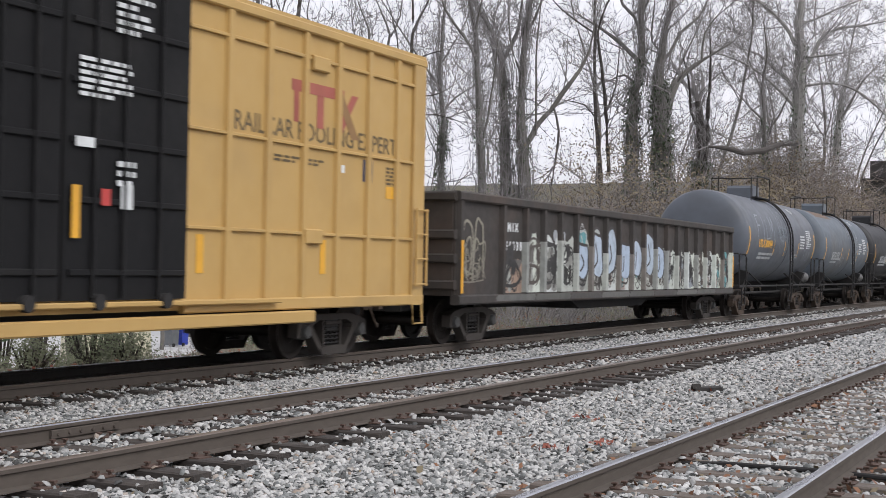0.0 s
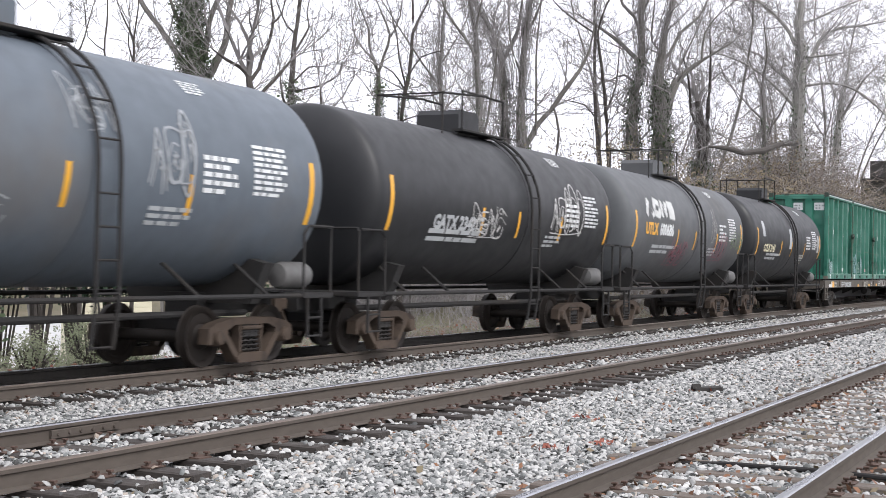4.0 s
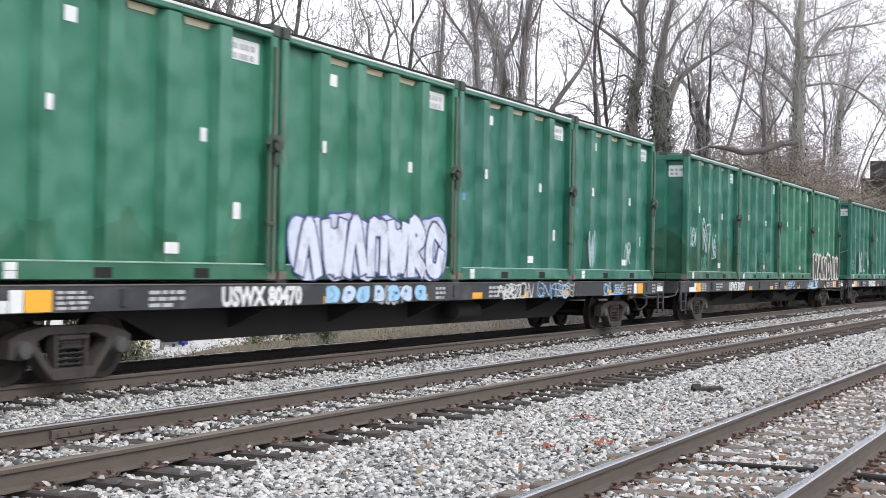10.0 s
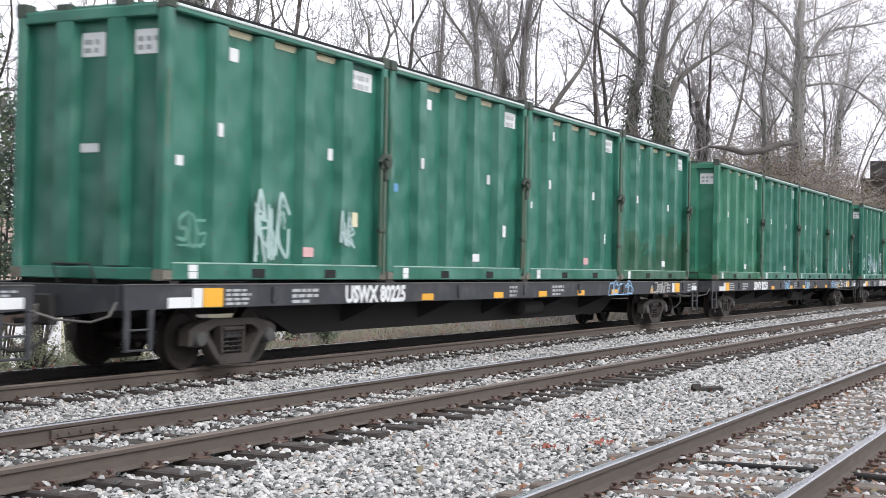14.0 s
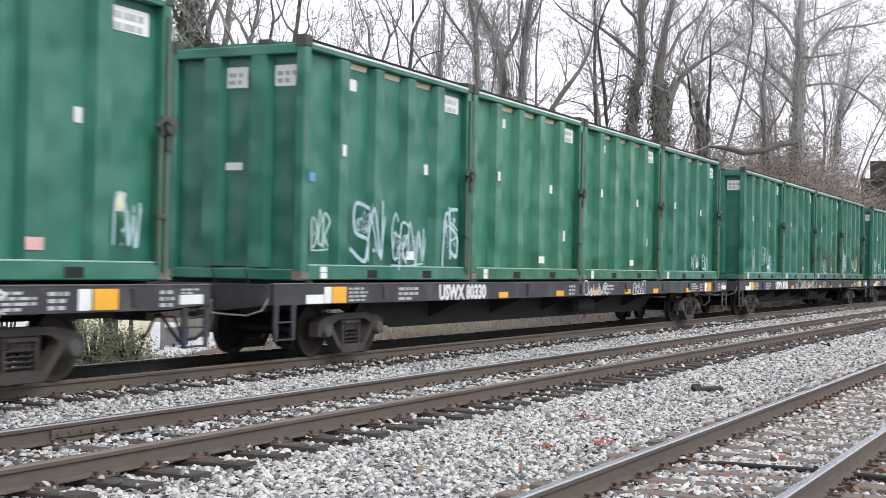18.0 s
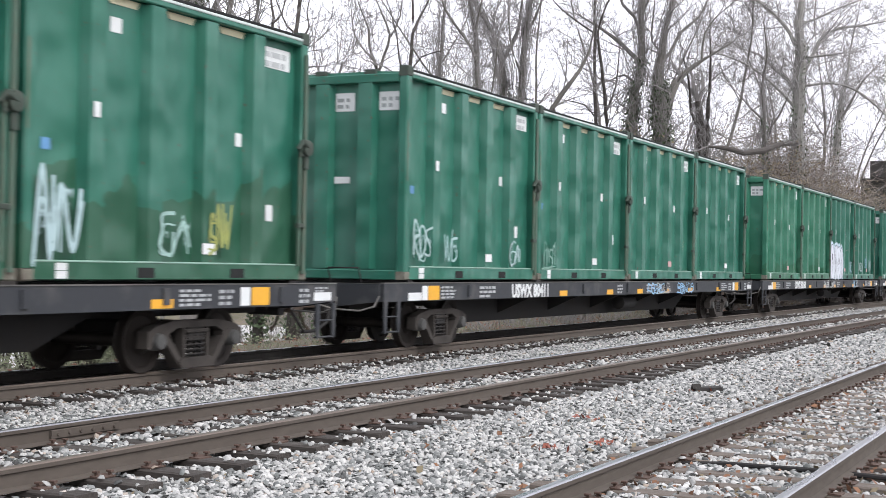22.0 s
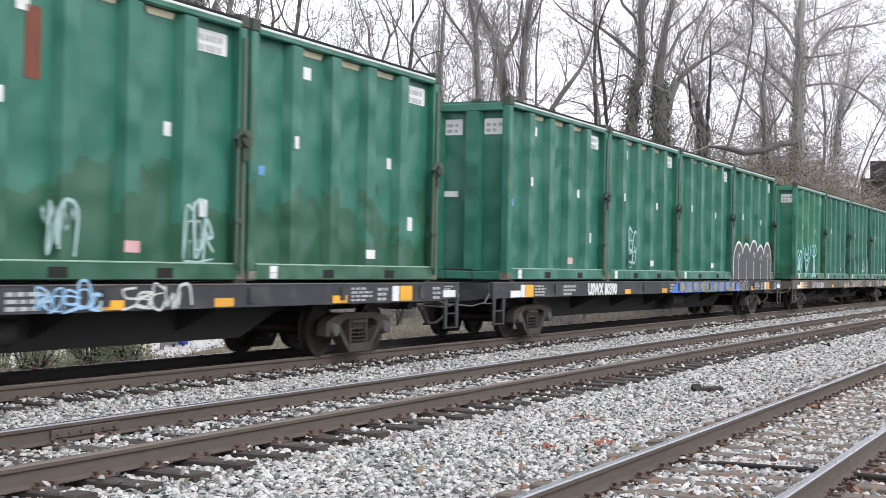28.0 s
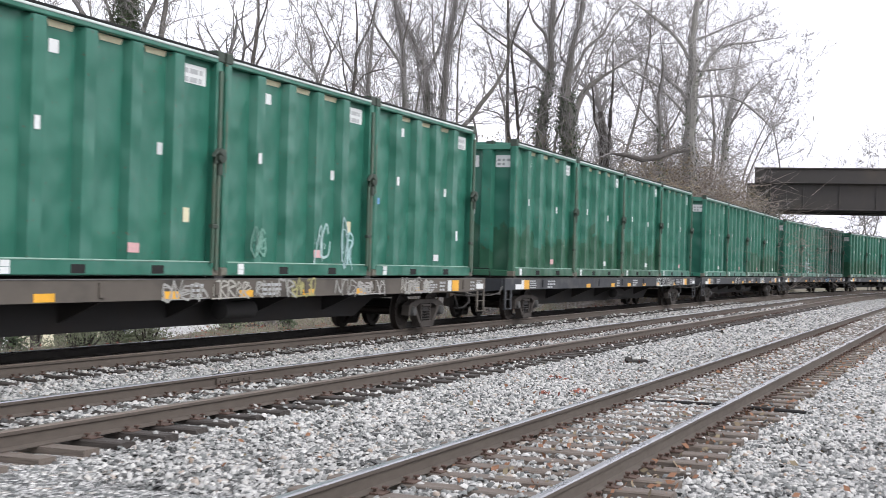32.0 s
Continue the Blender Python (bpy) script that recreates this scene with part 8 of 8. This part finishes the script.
# ---- yard beyond the ditch ----
def yard():
    slab = Shape().box(16, 33, -4.5, 92, 84, -3.0)
    solo("yard_pavement", slab, YARD, "pale concrete yard beyond the ditch", "pavement", kind="structure")
    w = thing("warehouse", "long low beige building with a flat roof", "building")
    part("wall", Shape().box(38, 84, -4, 91, 106, 5.2), STUCCO, w)
    part("roof", Shape().bar(37.6, 83.6, 5.2, 91.4, 106.4, 5.5, 0.05), CONCRETE, w)
    for k in range(5):
        part("window", Shape().box(46 + 8 * k, 83.9, -0.6, 50 + 8 * k, 84.05, 1.6), DARK_GLASS, w)
    x, y = 47.6, 38.5
    h = thing("garden_shed", "cream clapboard shed with a white-edged gable roof", "shed")
    part("wall", Shape().prism([(-1.45, -2.6), (1.45, -2.6), (1.45, 3.3), (0, 4.35), (-1.45, 3.3)], "y", 0, 5), SIDING, h)
    for k in range(15):
        part("siding_board", Shape().bar(-1.46, -0.03, 0.22 * k, 1.46, 0.0, 0.22 * k + 0.19, 0.008), SIDING, h)
    for k in (-1, 1):
        part("roof_slope", Shape().prism([(0, 4.42), (k * 1.8, 3.12), (k * 1.8, 3.22), (0, 4.54)], "y", -0.3, 5.3), SHINGLE, h)
        part("bargeboard", Shape().prism([(0, 4.36), (k * 1.84, 3.02), (k * 1.84, 3.24), (0, 4.58)], "y", -0.36, -0.31), WHITE, h)
    h.matrix_basis = Matrix.Translation((x, y, -0.72)) @ Matrix.Rotation(radians(-38), 4, "Z")
    for mat, px, lab in ((BLUE_BIN, 323, "blue wheeled bin"), (GREY_BIN, 306, "grey wheeled bin")):
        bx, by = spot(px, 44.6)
        b = thing("wheeled_bin", lab + " standing in the yard", "bin", "bins in the yard")
        part("body", Shape().prism([(-0.24, 0.08), (0.24, 0.08), (0.30, 0.95), (-0.30, 0.95)], "y", -0.3, 0.3), mat, b)
        part("lid", Shape().bar(-0.33, -0.34, 0.95, 0.33, 0.34, 1.03, 0.03), mat, b)
        part("wheel", Shape().lathe([(-0.36, 0.1), (-0.3, 0.1)], "y", (-0.2, 0, 0.1), 12), DARK_STEEL, b)
        part("wheel", Shape().lathe([(0.3, 0.1), (0.36, 0.1)], "y", (-0.2, 0, 0.1), 12), DARK_STEEL, b)
        b.location = (bx, by, -3.0)
    f = thing("board_fence", "white painted board fence round the yard", "fence")
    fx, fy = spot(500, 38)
    for k in range(9):
        part("post", Shape().bar(fx + 2.2 * k - 0.05, fy + 0.05, -3.3, fx + 2.2 * k + 0.05, fy + 0.15, -1.75, 0.01), WHITE, f)
    for z in (-2.7, -2.35, -2.0):
        part("board", Shape().bar(fx, fy, z, fx + 17.6, fy + 0.05, z + 0.16, 0.01), WHITE, f)


YARD = surface("pale_concrete_yard", (0.55, 0.55, 0.54), (0.45, 0.45, 0.45), 0.9, 0, 2, 0.1)
STUCCO = surface("beige_stucco", (0.52, 0.42, 0.35), (0.46, 0.38, 0.32), 0.9, 0, 3, 0.1)
SIDING = surface("cream_siding", (0.66, 0.62, 0.46), (0.6, 0.56, 0.42), 0.7, 0, 4, 0.05)
SHINGLE = surface("grey_shingles", (0.20, 0.17, 0.16), None, 0.9, 0, 10, 0.3)
DARK_GLASS = surface("dark_window_glass", (0.03, 0.035, 0.04), None, 0.15, 0, 4, 0.0)
BLUE_BIN = surface("blue_plastic", (0.03, 0.06, 0.42), None, 0.5, 0, 6, 0.0)
GREY_BIN = surface("grey_plastic", (0.16, 0.17, 0.18), None, 0.5, 0, 6, 0.0)
yard()


# ---- road bridge ----
# greenish dirty masonry; the shade below the bridge is in its dark colour
OLD_WALL = surface("mossy_shaded_masonry", (0.045, 0.043, 0.038), (0.03, 0.03, 0.026), 0.95, 0, 3, 0.4, (0.06, 0.07, 0.04), 0.6, 0.6)
def bridge():
    t = thing("road_bridge", "dark steel girder road bridge over the railway", "bridge", kind="structure")
    m = Matrix.Translation((104, 12, 0)) @ Matrix.Rotation(radians(5), 4, "Z")
    part("deck", Shape().bar(-4.5, -60, 8.2, 4.5, 3.6, 8.55, 0.05), GIRDER, t)
    for x in (-4.3, -1.5, 1.5, 4.3):
        part("girder", Shape().bar(x - 0.04, -60, 6.3, x + 0.04, 3.6, 8.2, 0.01).bar(x - 0.25, -60, 6.2, x + 0.25, 3.6, 6.3, 0.01), GIRDER, t)
    for x in (-4.6, 4.6):
        part("parapet", Shape().bar(x - 0.12, -60, 8.15, x + 0.12, 3.6, 9.2, 0.03), GIRDER, t)
        part("parapet_cap", Shape().bar(x - 0.2, -60, 9.2, x + 0.2, 3.6, 9.33, 0.03), GIRDER, t)
    for k in range(-22, 2):
        part("stiffener", Shape().bar(-4.42, k * 2.6, 6.32, -4.34, k * 2.6 + 0.08, 8.15, 0.01), GIRDER, t)
    part("abutment", Shape().bar(-4.4, 2.4, -1, 4.4, 4.2, 8.15, 0.05), OLD_WALL, t)
    part("abutment", Shape().bar(-5.5, -60, -1, 5.5, -46, 8.2, 0.05), CONCRETE, t)
    t.matrix_basis = m
    return t


bridge()


# ---- track pieces: ties, plates, spikes ----
def tie_mesh(seed, material):
    rnd = random.Random(seed)
    s = Shape()
    w, n = 0.115, 5
    rows = []
    for i in range(n + 1):
        y = -1.31 + 2.62 * i / n
        j = [rnd.uniform(-0.008, 0.008) for _ in range(4)]
        rows.append([(-w + j[0], y, -0.36), (w + j[1], y, -0.36), (w + j[2], y, -0.185 + j[0]), (w - 0.02 + j[1], y, -0.173 + j[3] * 0.3), (-w + 0.02, y, -0.173 + j[2] * 0.3), (-w + j[3], y, -0.185)])
    verts = [p for r in rows for p in r]
    faces = [tuple(range(6))[::-1], tuple(range(n * 6, n * 6 + 6))]
    for i in range(n):
        faces += [(i * 6 + k, i * 6 + (k + 1) % 6, (i + 1) * 6 + (k + 1) % 6, (i + 1) * 6 + k) for k in range(6)]
    me = s.add(verts, faces).mesh("tie", False)
    me.materials.append(material)
    return me


def tie_plate_mesh():
    s = Shape()
    s.prism([(-0.17, -0.174), (0.17, -0.174), (0.17, -0.164), (0.08, -0.158), (-0.08, -0.158), (-0.17, -0.164)], "x", -0.09, 0.09)
    for x, y in ((-0.05, -0.095), (0.055, 0.095), (0.06, -0.135), (-0.05, 0.14)):
        s.box(x - 0.01, y - 0.01, -0.17, x + 0.01, y + 0.01, -0.135)
        s.bar(x - 0.019, y - 0.022, -0.14, x + 0.019, y + 0.022, -0.122, 0.005)
    me = s.mesh("tie_plate", False)
    me.materials.append(PLATE)
    return me


TIES, DARK_TIES, TIE_PLATE = [tie_mesh(k, TIE) for k in range(6)], [tie_mesh(k, TIE_DARK) for k in range(6)], tie_plate_mesh()
rnd = random.Random(3)
for name, start, count, plates in (("track_near", 2.2, 112, 76), ("track_middle", 4.56, 108, 80), ("track_far", 6.5, 104, 40)):
    track, centre = TRACKS[name]
    for k in range(count):
        s = start + 0.615 * k + rnd.uniform(-0.03, 0.03)
        m = pose_on_line(s, centre + rnd.uniform(-0.05, 0.05), RISE[centre] + rnd.uniform(-0.008, 0.0)) @ Matrix.Rotation(rnd.uniform(-0.025, 0.025), 4, "Z")
        part("tie", (TIES if centre < 4 else DARK_TIES)[rnd.randrange(6)], TIE, track, "", m)
        if k < plates:
            for side in (-0.7555, 0.7555):
                if name != "track_far" or side < 0:
                    part("tie_plate", TIE_PLATE, PLATE, track, "", pose_on_line(s, centre + side, RISE[centre]))
    far = Shape()
    for k in range(220):
        # beyond the single ties, and behind the camera
        p, a = on_line(start + 0.615 * (count + k if k < 150 else 149 - k), centre, RISE[centre])
        c, d = math.cos(a), math.sin(a)
        u, w = Vector((c, d, 0)) * 0.115, Vector((-d, c, 0)) * 1.3
        far.add([p - u - w + Vector((0, 0, -0.175)), p + u - w + Vector((0, 0, -0.175)), p + u + w + Vector((0, 0, -0.175)), p - u + w + Vector((0, 0, -0.175)),
                 p - u - w + Vector((0, 0, -0.3)), p + u - w + Vector((0, 0, -0.3)), p + u + w + Vector((0, 0, -0.3)), p - u + w + Vector((0, 0, -0.3))],
                [(0, 1, 2, 3), (0, 4, 5, 1), (1, 5, 6, 2), (2, 6, 7, 3), (3, 7, 4, 0)])
    tagged(part("far_ties", far, TIE, track, "distant timber ties", None, False), kind="stuff")
track, centre = TRACKS["track_middle"]
bar = Shape().bar(-0.46, -0.028, -0.135, 0.46, -0.006, -0.055, 0.01)
for x in (-0.38, -0.23, -0.08, 0.08, 0.23, 0.38):
    bar.lathe([(-0.045, 0.014), (-0.028, 0.018)], "y", (x, 0, -0.095), 8)
part("joint_bar", bar, RAIL_SIDE, track, "bolted rail joint bar", (9.95, MIDDLE + 0.7555 - 0.012, RISE[MIDDLE]))


# ---- ballast stones ----
def stones(name, bands, seed):
    """Crushed stones strewn over the bed: bands of (s0, s1, side0, side1, stones a square metre, least and most size)."""
    rs = np.random.RandomState(seed)
    # a flat-topped wedge with five upper corners, open where it lies in the bed
    lump = np.array([(-1, -1, -0.8), (1, -1, -0.8), (1, 1, -0.8), (-1, 1, -0.8), (-0.6, -0.5, 1), (0.75, -0.6, 0.8), (0.1, 0.8, 1)], float)
    faces = np.array([(4, 5, 6), (0, 1, 5), (0, 5, 4), (1, 2, 5), (2, 6, 5), (2, 3, 6), (3, 0, 4), (3, 4, 6)])
    places, sizes = [], []
    for s0, s1, y0, y1, density, small, big in bands:
        n = int((s1 - s0) * (y1 - y0) * density)
        s, y = rs.uniform(s0, s1, n), rs.uniform(y0, y1, n)
        keep = (s > 0.80 * y - 4.2) & ((np.hypot(s, y) > 9.3) | (rs.rand(n) < 0.4))
        lift = np.zeros(n)
        for centre, start in ((NEAR, 2.2), (MIDDLE, 4.56), (FAR, 6.5)):
            off = np.abs(y - centre)
            keep &= np.abs(off - 0.7555) > 0.085
            tie = np.abs((s - start + 0.3075) % 0.615 - 0.3075) < 0.12
            bare = 0.97 if centre == NEAR else np.where(off < 0.68, 0.74, np.where(y > centre, 0.35, 0.9 if centre == MIDDLE else 0.5))
            bare = np.where((off < 0.68) & (centre == NEAR), 0.93, bare)
            keep &= ~((off < 1.31) & tie & (rs.rand(n) < bare))
            lift = np.where((off < 1.55) & (off > 0.8), -0.012, lift)
            lift = np.where(off < 0.75, 0.024, lift)
            lift = np.where((off < 1.31) & tie, 0.058, lift)
            keep &= ~((off < 0.8) & (centre > 10)) & (y < FAR + 0.7)
        s, y, lift = s[keep], y[keep], lift[keep]
        crest = 0.05 * np.clip((y - 5.2) / 1.2, 0, 1) * np.clip((10.2 - y) / 1.2, 0, 1)
        places.append(np.stack([s, y, -0.232 + crest + lift + rs.uniform(-0.012, 0.03, len(s))], 1))
        sizes.append(rs.uniform(small, big, len(s)))
    places, sizes = np.concatenate(places), np.concatenate(sizes)
    n = len(places)
    v = lump[None] * rs.uniform(0.4, 1.05, (n, 7, 3)) * sizes[:, None, None] * 0.5 * rs.uniform(0.6, 1.3, (n, 1, 3)) * np.array([1.25, 1.0, 0.6])
    a, b = rs.uniform(0, 6.283, n), rs.uniform(-0.7, 0.7, n)
    c, d = np.cos(b)[:, None], np.sin(b)[:, None]
    v = np.stack([v[..., 0] * c - v[..., 2] * d, v[..., 1], v[..., 0] * d + v[..., 2] * c], -1)
    c, d = np.cos(a)[:, None], np.sin(a)[:, None]
    v = np.stack([v[..., 0] * c - v[..., 1] * d, v[..., 0] * d + v[..., 1] * c, v[..., 2]], -1) + places[:, None]
    me = bpy.data.meshes.new(name)
    me.vertices.add(n * 7)
    me.vertices.foreach_set("co", v.astype(np.float32).ravel())
    me.loops.add(n * 24)
    me.loops.foreach_set("vertex_index", (faces[None] + 7 * np.arange(n)[:, None, None]).astype(np.int32).ravel())
    me.polygons.add(n * 8)
    me.polygons.foreach_set("loop_start", np.arange(0, n * 24, 3, dtype=np.int32))
    me.update(calc_edges=True)
    me.materials.append(STONE)
    return tagged(new(name, me), "loose grey crushed stone ballast", "ballast", kind="stuff")


stones("ballast_stones", [(3, 17, -2.0, 6.4, 800, 0.030, 0.072), (5, 19, 6.4, 13.2, 620, 0.032, 0.070), (17, 34, -2.5, 6.4, 330, 0.042, 0.084), (19, 36, 6.4, 13.2, 200, 0.045, 0.085), (34, 70, -2.5, 13.2, 50, 0.07, 0.12)], 4)

# ---- litter on the ballast ----
CHARRED = surface("blackened_timber", (0.035, 0.031, 0.028), (0.018, 0.016, 0.015), 0.9, 0, 20, 0.6)
def timber_scrap(x, y, length, turn, label):
    s = Shape().prism([(-0.05, 0), (0.05, 0), (0.06, 0.03), (0.035, 0.075), (-0.04, 0.06)], "x", -length / 2, length / 2)
    s.prism([(-0.03, 0.05), (0.03, 0.05), (0.0, 0.12)], "x", -length / 2 - 0.03, -length / 4)
    solo("timber_scrap", s, CHARRED, label, "timber scrap", at=Matrix.Translation((x, y, -0.215)) @ Matrix.Rotation(turn, 4, "Z"))


timber_scrap(19.4, 5.17, 0.50, -0.6, "dark splintered timber scrap on the ballast")
timber_scrap(33.0, 6.0, 0.7, 0.4, "dark timber scrap on the ballast")
cable = Shape().tube([(11.9, 1.2, -0.19), (11.93, 2.2, -0.165), (11.9, 3.0, -0.165), (11.95, 3.4, -0.2)], 0.022, 7)
solo("cable_pipe", cable, DARK_STEEL, "dark cable pipe lying across the near track", "pipe")
leaves, tan = Shape(), Shape()
rnd = random.Random(21)
for _ in range(2300):
    s, y = rnd.uniform(4, 32), rnd.uniform(-2, 7) if rnd.random() < 0.3 else rnd.uniform(NEAR - 1.4, NEAR + 1.2)
    leaf_quads(leaves if rnd.random() < 0.6 else tan, rnd, (s, y, -0.18), 1, (0.01, 0.01, 0.008), rnd.uniform(0.02, 0.048))
drift = Shape()
for s, y in ((14.96, 5.36), (12.9, 4.4), (12.2, 4.7), (19.3, 5.3)):
    leaf_quads(drift, rnd, (s, y, -0.185), 12, (0.09, 0.09, 0.012), 0.04)
leaf_quads(leaves, rnd, (17.5, 3.25, -0.15), 3, (0.04, 0.04, 0.01), 0.06)
stuff("leaf_litter", drift, RED_LEAF, "reddish leaves caught between the ballast stones", "fallen leaves")
stuff("leaf_litter", leaves, LEAF_LITTER, "brown leaves scattered on the ballast", "fallen leaves")
stuff("leaf_litter", tan, TAN_LEAF, "tan leaves scattered on the ballast", "fallen leaves")

motions()
